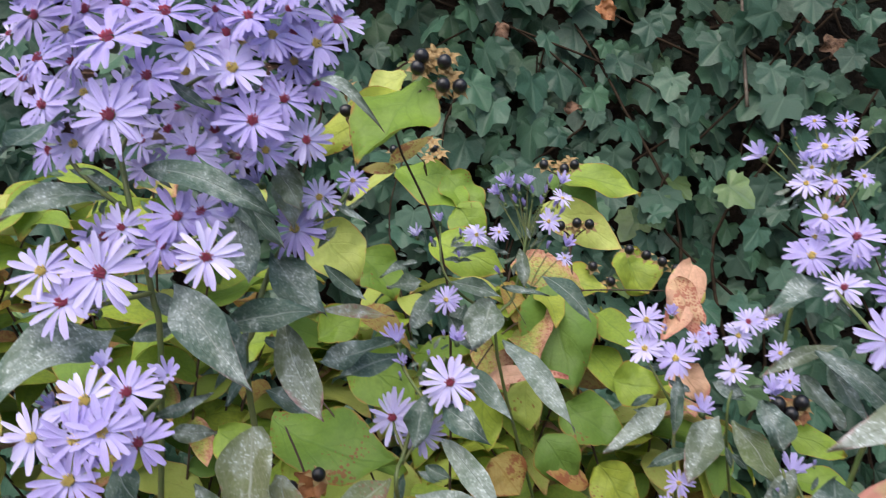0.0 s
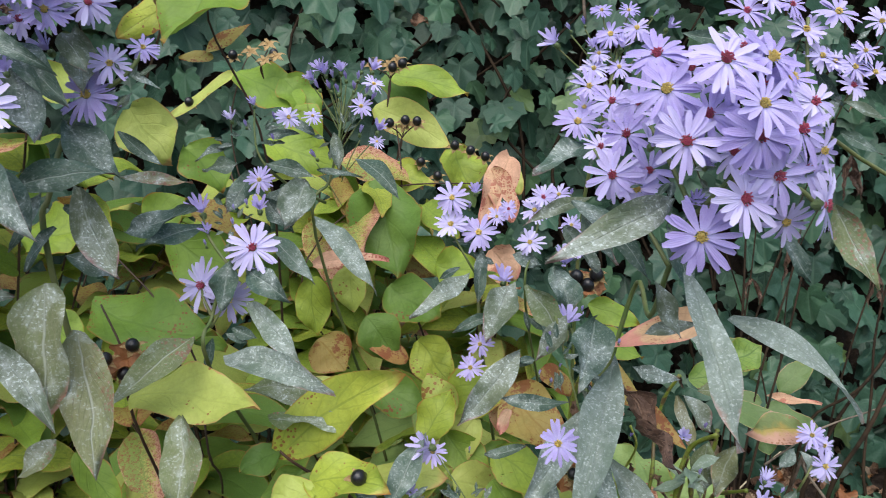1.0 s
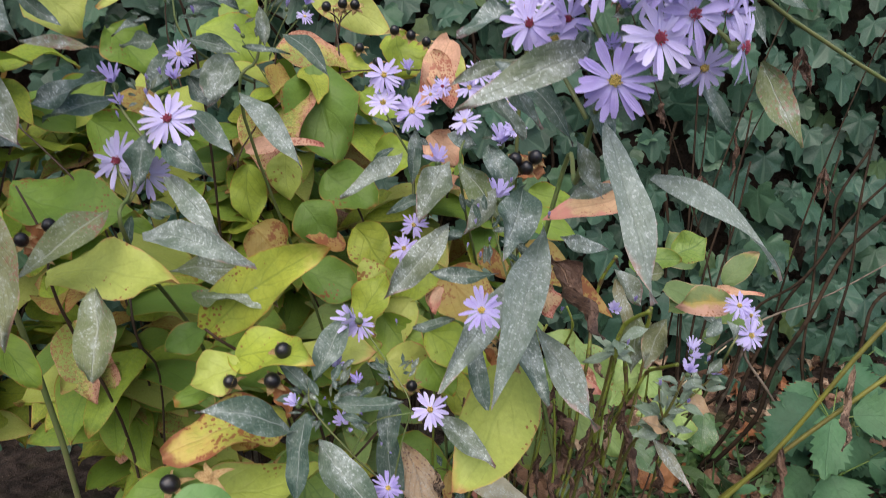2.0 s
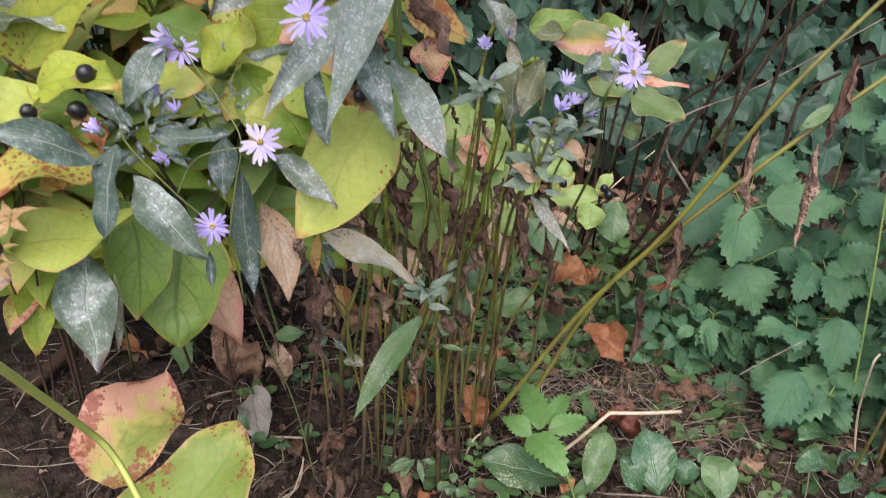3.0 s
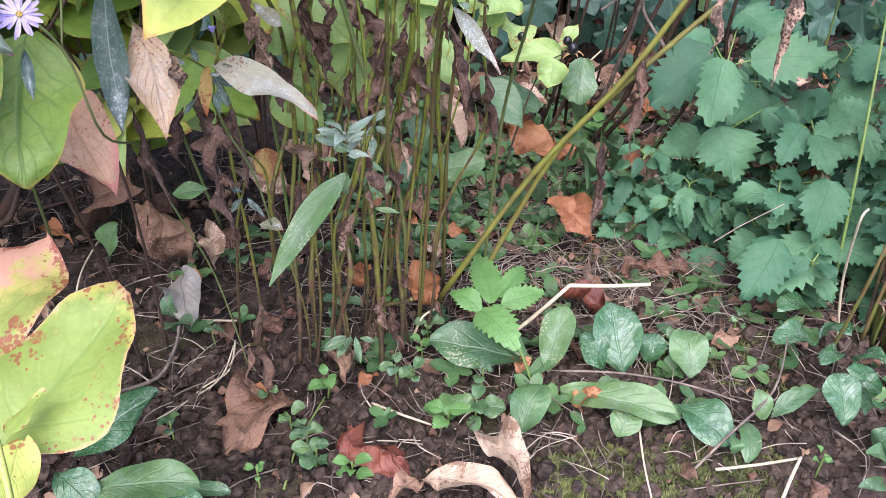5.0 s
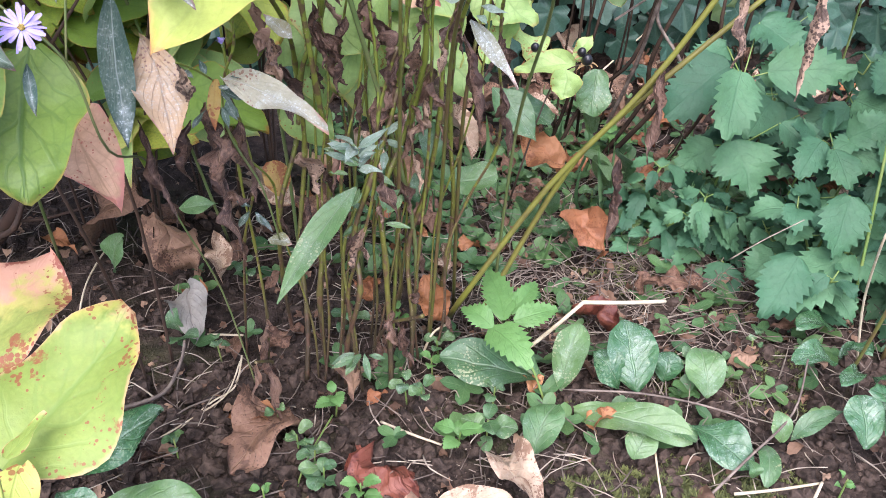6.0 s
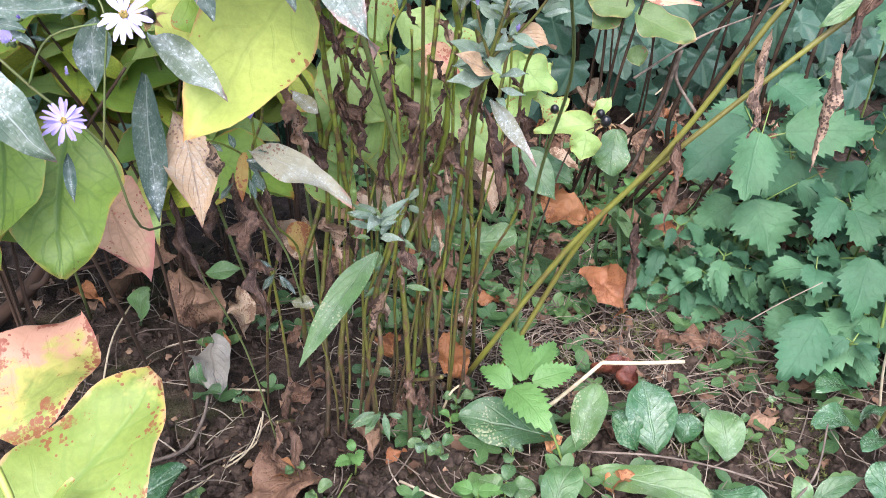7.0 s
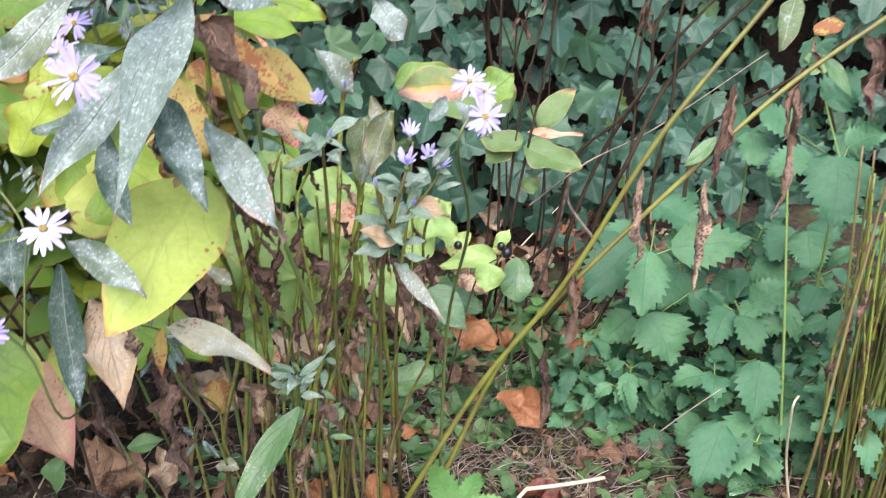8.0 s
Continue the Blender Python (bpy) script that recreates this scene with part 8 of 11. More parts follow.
leaf(front_tutsan, "aster", (.098, .415, .424), (.106, .414, .425), .003, (-.04, -.73, .69))
leaf(front_tutsan, "aster", (.077, .415, .424), (.067, .419, .426), .004, (-.26, -.38, .89))
leaf(front_tutsan, "aster", (.085, .423, .414), (.085, .419, .407), .003, (.09, -.52, .85))
leaf(front_tutsan, "aster", (.078, .424, .429), (.071, .429, .434), .003, (-.24, -.42, .87))
leaf(front_tutsan, "aster", (.096, .42, .434), (.101, .42, .437), .002, (.01, -.62, .78))
leaf(front_tutsan, "aster", (.094, .424, .423), (.102, .423, .426), .003, (-.24, -.69, .68))
leaf(front_tutsan, "aster", (.078, .423, .434), (.071, .426, .436), .003, (-.07, -.61, .79))
leaf(front_tutsan, "aster", (.096, .425, .421), (.103, .423, .421), .002, (-.11, -.53, .84))
leaf(front_tutsan, "aster", (.086, .43, .427), (.083, .435, .434), .003, (-.35, -.46, .82))
leaf(front_tutsan, "aster", (.094, .427, .434), (.097, .433, .444), .004, (-.18, -.42, .89))
leaf(front_tutsan, "aster", (.086, .431, .426), (.083, .437, .435), .005, (.06, -.57, .82))
leaf(front_tutsan, "aster", (.079, .427, .428), (.072, .431, .432), .003, (-.08, -.49, .87))
leaf(front_tutsan, "aster", (.092, .419, .416), (.093, .416, .411), .002, (-.36, -.36, .86))
leaf(front_tutsan, "aster", (.084, .426, .418), (.078, .425, .413), .003, (-.05, -.55, .84))
leaf(front_tutsan, "aster", (.099, .413, .422), (.11, .411, .422), .004, (-.23, -.69, .68))
leaf(front_tutsan, "aster", (.127, .42, .434), (.128, .422, .438), .002, (-.31, -.51, .81))
leaf(front_tutsan, "aster", (.128, .425, .423), (.132, .422, .419), .002, (.1, -.46, .88))
leaf(front_tutsan, "aster", (.138, .429, .428), (.144, .43, .433), .002, (-.37, -.51, .77))
leaf(front_tutsan, "aster", (.127, .433, .428), (.128, .436, .433), .002, (-.01, -.68, .73))
leaf(front_tutsan, "aster", (.134, .421, .434), (.141, .421, .438), .002, (-.04, -.47, .88))
leaf(front_tutsan, "aster", (.126, .415, .424), (.123, .414, .42), .001, (-.46, -.6, .65))
leaf(front_tutsan, "aster", (.123, .422, .432), (.115, .426, .436), .003, (-.26, -.64, .72))
leaf(front_tutsan, "aster", (.123, .431, .431), (.122, .434, .436), .002, (-.31, -.4, .86))
leaf(front_tutsan, "aster", (.129, .421, .418), (.133, .419, .415), .002, (-.13, -.55, .83))
leaf(front_tutsan, "aster", (.126, .419, .432), (.124, .422, .437), .002, (-.42, -.54, .73))
leaf(front_tutsan, "aster", (.137, .424, .428), (.142, .423, .429), .002, (-.23, -.54, .81))
leaf(front_tutsan, "aster", (.126, .427, .42), (.129, .424, .414), .002, (-.36, -.39, .85))

hanging_tutsan = thing("tutsan_shrub", "low tutsan branch with hanging green, pink and brown leaves", "shrub", "tutsan shrubs in the border", at=(.08, .6, 0))
stem(hanging_tutsan, "stem_red", [(.08, .6, 0), (.08, .57, .12), (.068, .519, .292), (.102, .47, .339), (.131, .464, .375)], 0.0016, 0.0007)
leaf(hanging_tutsan, "olive", (.099, .46, .347), (.092, .41, .286), .057, (.1, -.4, .91))
leaf(hanging_tutsan, "amber", (.06, .516, .322), (.066, .464, .284), .035, (.14, -.48, .87))
leaf(hanging_tutsan, "pink", (.097, .51, .289), (.124, .448, .261), .035, (.1, -.45, .89))
leaf(hanging_tutsan, "aster", (.133, .501, .358), (.136, .444, .296), .018, (-.06, -.35, .94), 0, "dark leaf with a white bloom")
leaf(hanging_tutsan, "peach", (.145, .5, .335), (.157, .447, .289), .028, (.03, -.5, .87))
leaf(hanging_tutsan, "hyper", (.148, .625, .256), (.206, .573, .237), .054, (-.04, -.47, .88))
leaf(hanging_tutsan, "mint", (.264, .671, .29), (.284, .612, .229), .067, (-.05, -.18, .98))
leaf(hanging_tutsan, "mint", (.247, .683, .301), (.285, .656, .275), .05, (-.05, -.18, .98))
leaf(hanging_tutsan, "mint", (.333, .656, .29), (.352, .626, .253), .043, (-.05, -.18, .98))
leaf(hanging_tutsan, "mint", (.305, .693, .299), (.342, .664, .268), .051, (-.05, -.18, .98))
leaf(hanging_tutsan, "mint", (.211, .678, .282), (.238, .651, .252), .041, (-.06, -.23, .97))
leaf(hanging_tutsan, "mint", (.287, .685, .245), (.33, .656, .218), .043, (-.05, -.18, .98))
leaf(hanging_tutsan, "hyper", (.197, .655, .316), (.221, .625, .281), .038, (-.06, -.23, .97))
leaf(hanging_tutsan, "weed", (.434, .771, .167), (.476, .745, .143), .034, (-.09, -.48, .88))
leaf(hanging_tutsan, "mint", (.289, .693, .257), (.272, .683, .237), .019, (.03, -.48, .88))
leaf(hanging_tutsan, "amber", (.203, .654, .174), (.209, .636, .15), .024, (-.25, -.56, .79))
leaf(hanging_tutsan, "cream", (.185, .503, .307), (.239, .451, .294), .019, (-.28, -.4, .87))
leaf(hanging_tutsan, "amber", (.181, .503, .307), (.177, .488, .282), .008, (-.07, -.65, .75))
leaf(hanging_tutsan, "pale", (.226, .507, .327), (.211, .519, .338), .01, (-.3, -.38, .87))
leaf(hanging_tutsan, "aster", (.185, .497, .297), (.19, .489, .287), .006, (-.25, -.34, .91))
leaf(hanging_tutsan, "aster", (.174, .49, .294), (.165, .486, .285), .004, (-.21, -.56, .8))
leaf(hanging_tutsan, "aster", (.181, .508, .299), (.189, .501, .292), .003, (.08, -.67, .73))
leaf(hanging_tutsan, "aster", (.175, .506, .308), (.172, .513, .316), .004, (.1, -.52, .85))
leaf(hanging_tutsan, "aster", (.183, .504, .3), (.2, .501, .3), .005, (-.15, -.4, .91))
leaf(hanging_tutsan, "aster", (.182, .495, .305), (.197, .494, .308), .005, (-.21, -.36, .91))
leaf(hanging_tutsan, "aster", (.169, .499, .31), (.162, .503, .314), .003, (.17, -.54, .82))
leaf(hanging_tutsan, "aster", (.183, .488, .296), (.185, .48, .286), .004, (.04, -.59, .8))
leaf(hanging_tutsan, "aster", (.184, .5, .301), (.196, .494, .297), .004, (-.3, -.51, .8))
leaf(hanging_tutsan, "aster", (.189, .498, .31), (.204, .495, .312), .005, (-.42, -.48, .77))
leaf(hanging_tutsan, "aster", (.187, .5, .293), (.191, .494, .286), .004, (.05, -.65, .76))
leaf(hanging_tutsan, "aster", (.185, .505, .298), (.202, .5, .297), .005, (-.06, -.54, .84))
leaf(hanging_tutsan, "aster", (.19, .501, .298), (.204, .496, .296), .004, (-.26, -.39, .89))
leaf(hanging_tutsan, "aster", (.189, .492, .304), (.2, .487, .3), .003, (.05, -.68, .73))
flower(hanging_tutsan, (.186, .514, .323), (-.14, -.19, .97), 0.0077, "r", "half")
stem(hanging_tutsan, "stem_aster", [(.178, .502, .304), (.184, .511, .265), (.198, .518, .226), (.205, .531, .176)], 0.0010, 0.0007)

right_tutsan = thing("tutsan_shrub", "small tutsan sprig with pale leaves and black berries", "shrub", "tutsan shrubs in the border", at=(.46, .82, 0))
stem(right_tutsan, "stem_red", [(.46, .82, 0), (.441, .737, .086), (.473, .746, .18), (.496, .734, .206)], 0.0012, 0.0006)
leaf(right_tutsan, "mint", (.482, .734, .201), (.475, .719, .178), .03, (-.19, -.52, .83))
leaf(right_tutsan, "mint", (.494, .744, .202), (.437, .754, .197), .031, (-.08, -.53, .85))
leaf(right_tutsan, "mint", (.472, .782, .196), (.452, .803, .219), .034, (.04, -.37, .93))
leaf(right_tutsan, "mint", (.498, .755, .201), (.517, .765, .222), .017, (-.34, -.37, .86))
leaf(right_tutsan, "fresh", (.418, .758, .179), (.453, .72, .136), .035, (-.18, -.46, .87))
leaf(right_tutsan, "weed", (.53, .772, .183), (.519, .748, .144), .035, (.12, -.42, .9))
leaf(right_tutsan, "mint", (.425, .792, .23), (.466, .796, .249), .039, (-.24, -.49, .84))
leaf(right_tutsan, "mint", (.418, .781, .194), (.451, .8, .232), .034, (-.34, -.4, .85))
berry(right_tutsan, (.502, .735, .209), 0.0109, (-.1, -.41, .91))
berry(right_tutsan, (.456, .752, .218), 0.0088, (-.1, -.41, .91))
berry(right_tutsan, (.498, .74, .215), 0.0088, (-.1, -.41, .91))

back_tutsan = thing("tutsan_shrub", "tutsan with dark stems and green leaves browning at the edges", "shrub", "tutsan shrubs in the border", at=(.6, .98, 0))
stem(back_tutsan, "cane", [(.6, .98, 0), (.573, .904, .142), (.61, .932, .254), (.641, .953, .344), (.667, .974, .434)], 0.0020, 0.0014)
stem(back_tutsan, "cane", [(.59, 1, 0), (.573, .923, .134), (.611, .96, .29), (.661, .992, .419), (.686, 1.019, .495)], 0.0020, 0.0012)
leaf(back_tutsan, "dull", (.607, .934, .255), (.661, .885, .234), .046, (-.08, -.6, .8))
leaf(back_tutsan, "dull", (.608, .945, .254), (.558, .964, .262), .035, (-.32, -.63, .71))
leaf(back_tutsan, "dull", (.627, .937, .276), (.676, .941, .317), .033, (-.09, -.76, .65))
leaf(back_tutsan, "dull", (.601, .974, .288), (.574, 1.003, .334), .05, (-.34, -.58, .74))
leaf(back_tutsan, "pink", (.613, .939, .27), (.677, .917, .264), .013, (.06, -.62, .78))
leaf(back_tutsan, "dull", (.609, .928, .218), (.612, .917, .196), .025, (-.26, -.45, .86))
leaf(back_tutsan, "dull", (.596, .96, .255), (.564, .959, .23), .036, (-.44, -.6, .66))

near_shoot = thing("tutsan_shrub", "thin arching green tutsan shoot", "shrub", "tutsan shrubs in the border", at=(.04, .36, 0))
stem(near_shoot, "stem_fresh", [(.04, .36, 0), (.085, .283, .182), (.086, .29, .211), (.082, .307, .236), (.074, .321, .255), (.061, .338, .275), (.051, .325, .309), (.039, .217, .455), (.041, .195, .482), (.043, .165, .516)], 0.0016, 0.0021)
leaf(near_shoot, "brightl", (.041, .174, .511), (.065, .179, .507), .02, (-.15, -.76, .64))

near_sprig = thing("aster_plant", "near aster shoot with one pale mildewed leaf", "aster", "asters in the border", at=(.16, .15, 0))
stem(near_sprig, "stem_aster", [(.16, .15, 0), (.165, .103, .371), (.163, .107, .395)], 0.0009, 0.0007)
leaf(near_sprig, "cream", (.162, .108, .396), (.151, .122, .413), .005, (-.15, -.35, .93))

near_tutsan = thing("tutsan_shrub", "low tutsan shoot with a yellow leaf and a pink-blotched leaf", "shrub", "tutsan shrubs in the border", at=(.05, .4, 0))
stem(near_tutsan, "stem_red", [(.05, .4, 0), (.042, .357, .169), (.038, .372, .191), (.034, .382, .204)], 0.0012, 0.0006)
leaf(near_tutsan, "blush", (.021, .442, .163), (.063, .517, .195), .078, (-.16, -.43, .89), seed=863)
leaf(near_tutsan, "speckled", (.056, .360, .166), (.121, .429, .207), .083, (-.09, -.36, .93), seed=864)
leaf(near_tutsan, "speckled", (.051, .350, .166), (.008, .295, .172), .056, (-.05, -.41, .91))
leaf(near_tutsan, "speckled", (.066, .352, .182), (.083, .372, .190), .013, (-.5, -.3, .6))
leaf(near_tutsan, "yellow", (.072, .351, .178), (.068, .306, .170), .024, (.3, -.41, .8))
husk(near_tutsan, (.056, .350, .178), 0.012, (-.1, -.43, .9))

# ---- stems at the foot of the asters ----
BARE = ("aster_plant", "bare olive aster stem hung with withered brown leaves", "aster", "bare aster stems")

foot_1 = thing(*BARE, at=(.213, .581, 0))
stem(foot_1, "stem_foot", [(.213, .581, 0), (.22, .611, .124), (.237, .613, .263), (.245, .572, .33), (.249, .551, .364), (.252, .523, .394)], 0.0022, 0.0013, knots=0.25)
leaf(foot_1, "dead", (.243, .581, .314), (.26, .578, .267), 0.0176, (-.124, -1, .2), 0.003)

foot_2 = thing(*BARE, at=(.232, .592, 0))
stem(foot_2, "stem_foot", [(.232, .592, 0), (.242, .597, .183), (.233, .562, .334), (.229, .544, .409), (.225, .518, .476)], 0.0029, 0.0019, knots=0.25)

foot_3 = thing(*BARE, at=(.245, .566, 0))
stem(foot_3, "stem_foot", [(.245, .566, 0), (.258, .55, .115), (.276, .563, .198), (.301, .575, .326), (.313, .58, .39), (.324, .576, .447)], 0.0023, 0.0015, knots=0.25)
leaf(foot_3, "dead", (.291, .571, .278), (.278, .565, .237), 0.0155, (.051, -1, .2), -0.001)

foot_4 = thing(*BARE, at=(.258, .556, 0))
stem(foot_4, "stem_foot", [(.258, .556, 0), (.257, .577, .13), (.277, .567, .243), (.282, .567, .329), (.284, .567, .373), (.286, .557, .411)], 0.0014, 0.0010, knots=0.25)

foot_5 = thing(*BARE, at=(.283, .558, 0))
stem(foot_5, "stem_foot", [(.283, .558, 0), (.28, .563, .119), (.3, .575, .237), (.313, .547, .333), (.32, .533, .382), (.326, .51, .425)], 0.0026, 0.0019, knots=0.25)
leaf(foot_5, "dead", (.309, .554, .307), (.303, .562, .26), 0.0118, (.53, -1, .2), -0.004)

foot_6 = thing(*BARE, at=(.303, .577, 0))
stem(foot_6, "stem_foot", [(.303, .577, 0), (.312, .592, .113), (.328, .568, .238), (.33, .547, .332), (.331, .537, .38), (.333, .518, .422)], 0.0023, 0.0015, knots=0.25)

foot_7 = thing(*BARE, at=(.327, .622, 0))
stem(foot_7, "stem_foot", [(.327, .622, 0), (.349, .623, .13), (.348, .603, .267), (.343, .55, .331), (.341, .524, .363), (.339, .49, .391)], 0.0022, 0.0013, knots=0.25)
leaf(foot_7, "dead", (.345, .577, .298), (.354, .555, .231), 0.0132, (.821, -1, .2), -0.008)

foot_8 = thing(*BARE, at=(.205, .648, 0))
stem(foot_8, "stem_foot", [(.205, .648, 0), (.211, .631, .141), (.228, .643, .261), (.22, .572, .331), (.216, .537, .366), (.213, .495, .398)], 0.0029, 0.0019, knots=0.25)

foot_9 = thing(*BARE, at=(.163, .623, 0))
stem(foot_9, "stem_foot", [(.163, .623, 0), (.184, .586, .145), (.188, .542, .262), (.19, .52, .321), (.192, .49, .374)], 0.0013, 0.0009, knots=0.25)
leaf(foot_9, "dead", (.188, .542, .262), (.193, .517, .216), 0.0128, (.546, -1, .2), -0.008)

foot_10 = thing(*BARE, at=(.27, .584, 0))
stem(foot_10, "stem_foot", [(.27, .584, 0), (.291, .572, .139), (.307, .579, .211), (.304, .527, .299), (.303, .501, .343), (.301, .467, .383)], 0.0013, 0.0009, knots=0.25)

foot_11 = thing(*BARE, at=(.223, .579, 0))
stem(foot_11, "stem_foot", [(.223, .579, 0), (.213, .584, .115), (.203, .569, .198), (.185, .525, .266), (.176, .504, .3), (.168, .474, .331)], 0.0012, 0.0007, knots=0.25)

foot_12 = thing(*BARE, at=(.326, .588, 0))
stem(foot_12, "stem_foot", [(.326, .588, 0), (.341, .584, .114), (.365, .563, .213), (.357, .517, .299), (.353, .493, .342), (.35, .462, .381)], 0.0013, 0.0009, knots=0.25)
leaf(foot_12, "dead", (.359, .528, .279), (.369, .531, .225), 0.0107, (-.802, -1, .2), 0.006)

foot_13 = thing(*BARE, at=(.228, .573, 0))
stem(foot_13, "stem_foot", [(.228, .573, 0), (.241, .586, .133), (.247, .588, .266), (.244, .577, .377)], 0.0011, 0.0009, knots=0.25)

foot_14 = thing(*BARE, at=(.275, .627, 0))
stem(foot_14, "stem_foot", [(.275, .627, 0), (.283, .621, .121), (.28, .602, .243), (.284, .568, .345)], 0.0011, 0.0009, knots=0.25)

foot_15 = thing(*BARE, at=(.247, .611, 0))
stem(foot_15, "stem_foot", [(.247, .611, 0), (.256, .614, .137), (.274, .599, .272), (.261, .573, .383)], 0.0011, 0.0009, knots=0.25)

foot_16 = thing(*BARE, at=(.23, .583, 0))
stem(foot_16, "stem_foot", [(.23, .583, 0), (.236, .596, .139), (.248, .593, .278), (.268, .571, .392)], 0.0011, 0.0009, knots=0.25)
leaf(foot_16, "dead", (.261, .579, .354), (.272, .588, .325), 0.0197, (-.02, -1, .2), -0.006)

foot_17 = thing(*BARE, at=(.287, .63, 0))
stem(foot_17, "stem_foot", [(.287, .63, 0), (.306, .619, .119), (.301, .599, .239), (.302, .564, .34)], 0.0011, 0.0009, knots=0.25)

foot_18 = thing(*BARE, at=(.253, .634, 0))
stem(foot_18, "stem_foot", [(.253, .634, 0), (.264, .63, .137), (.263, .611, .272), (.269, .572, .381)], 0.0011, 0.0009, knots=0.25)

foot_19 = thing(*BARE, at=(.32, .591, 0))
stem(foot_19, "stem_foot", [(.32, .591, 0), (.331, .594, .133), (.36, .578, .267), (.357, .552, .376)], 0.0011, 0.0009, knots=0.25)

foot_20 = thing(*BARE, at=(.273, .6, 0))
stem(foot_20, "stem_foot", [(.273, .6, 0), (.282, .602, .125), (.293, .591, .252), (.296, .566, .357)], 0.0011, 0.0009, knots=0.25)

dead_leaves = thing("aster_plant", "dry aster stem with large curled brown leaves", "aster", "bare aster stems", at=(.24, .575, 0))
stem(dead_leaves, "stem_foot", [(.24, .575, 0), (.257, .579, .191), (.277, .579, .322)], 0.0020, 0.0014)
leaf(dead_leaves, "dead", (.243, .588, .323), (.245, .561, .286), .01, (-.34, -.26, .9))
leaf(dead_leaves, "dead", (.219, .578, .284), (.222, .555, .251), .016, (.1, -.58, .81))
leaf(dead_leaves, "dead", (.177, .486, .281), (.179, .465, .251), .012, (.18, -.44, .88))
leaf(dead_leaves, "dead", (.178, .465, .25), (.192, .462, .25), .009, (-.12, -.54, .83))
leaf(dead_leaves, "dead", (.171, .523, .26), (.183, .48, .203), .013, (.03, -.39, .92))
leaf(dead_leaves, "dead", (.171, .517, .287), (.172, .49, .249), .011, (.06, -.52, .85))
leaf(dead_leaves, "dead", (.158, .551, .261), (.152, .53, .229), .013, (.1, -.61, .79))
leaf(dead_leaves, "dead", (.265, .588, .312), (.256, .56, .269), .012, (.08, -.35, .93))
leaf(dead_leaves, "dead", (.286, .575, .265), (.272, .55, .224), .012, (-.41, -.5, .76))
leaf(dead_leaves, "dead", (.335, .572, .313), (.322, .55, .276), .01, (.01, -.44, .9))
leaf(dead_leaves, "dead", (.282, .575, .317), (.291, .552, .287), .016, (-.37, -.57, .73))
leaf(dead_leaves, "dead", (.295, .58, .275), (.293, .547, .228), .006, (.15, -.36, .92))
leaf(dead_leaves, "dead", (.313, .577, .277), (.327, .556, .252), .021, (.12, -.66, .74))
leaf(dead_leaves, "dead", (.131, .519, .278), (.147, .479, .225), .009, (.04, -.52, .85))
leaf(dead_leaves, "dead", (.227, .561, .19), (.226, .534, .152), .012, (-.21, -.52, .83))
leaf(dead_leaves, "dead", (.296, .571, .192), (.301, .555, .17), .011, (.01, -.53, .85))
leaf(dead_leaves, "dead", (.287, .566, .075), (.288, .547, .048), .012, (-.36, -.57, .74))
leaf(dead_leaves, "dead", (.205, .575, .328), (.208, .555, .3), .015, (-.38, -.42, .82))
leaf(dead_leaves, "dead", (.277, .582, .325), (.281, .561, .296), .014, (.03, -.47, .88))
leaf(dead_leaves, "dead", (.224, .562, .227), (.233, .542, .2), .015, (.17, -.39, .9))
leaf(dead_leaves, "dead", (.379, .593, .286), (.372, .578, .261), .011, (.13, -.5, .86))
leaf(dead_leaves, "dead", (.213, .57, .306), (.22, .549, .277), .014, (-.09, -.41, .91))
leaf(dead_leaves, "dead", (.255, .579, .225), (.246, .557, .19), .008, (-.05, -.6, .79))
leaf(dead_leaves, "fresh", (.261, .54, .207), (.199, .482, .158), .021, (-.09, -.5, .86))
leaf(dead_leaves, "weed", (.347, .631, .152), (.388, .626, .158), .031, (-.12, -.48, .87))
leaf(dead_leaves, "weed", (.336, .643, .165), (.336, .663, .194), .022, (-.1, -.44, .89))
leaf(dead_leaves, "weed", (.319, .629, .141), (.329, .641, .161), .017, (-.26, -.56, .78))
leaf(dead_leaves, "fresh", (.144, .522, .214), (.169, .518, .217), .014, (.19, -.44, .88))
leaf(dead_leaves, "pale", (.197, .533, .176), (.213, .528, .175), .011, (-.21, -.34, .92))
leaf(dead_leaves, "fresh", (.275, .562, .215), (.277, .569, .225), .003, (.14, -.36, .92))
leaf(dead_leaves, "fresh", (.262, .568, .219), (.247, .575, .224), .007, (-.33, -.27, .9))
leaf(dead_leaves, "fresh", (.261, .576, .213), (.242, .583, .217), .007, (-.27, -.61, .75))
leaf(dead_leaves, "fresh", (.268, .568, .211), (.258, .573, .215), .003, (.04, -.65, .76))
leaf(dead_leaves, "fresh", (.278, .556, .191), (.286, .547, .18), .005, (-.09, -.63, .77))
leaf(dead_leaves, "fresh", (.264, .55, .2), (.259, .545, .191), .004, (-.41, -.52, .75))
leaf(dead_leaves, "fresh", (.267, .559, .191), (.256, .555, .182), .005, (.17, -.61, .78))
leaf(dead_leaves, "fresh", (.27, .576, .218), (.271, .582, .226), .004, (-.08, -.65, .76))
leaf(dead_leaves, "fresh", (.277, .565, .202), (.291, .556, .195), .005, (-.2, -.59, .79))
leaf(dead_leaves, "fresh", (.266, .56, .213), (.254, .564, .215), .005, (-.31, -.55, .77))
leaf(dead_leaves, "fresh", (.268, .576, .213), (.262, .583, .221), .003, (-.08, -.64, .76))
leaf(dead_leaves, "fresh", (.264, .57, .217), (.247, .58, .226), .006, (-.11, -.32, .94))
leaf(dead_leaves, "fresh", (.258, .563, .205), (.244, .567, .206), .004, (-.24, -.55, .8))
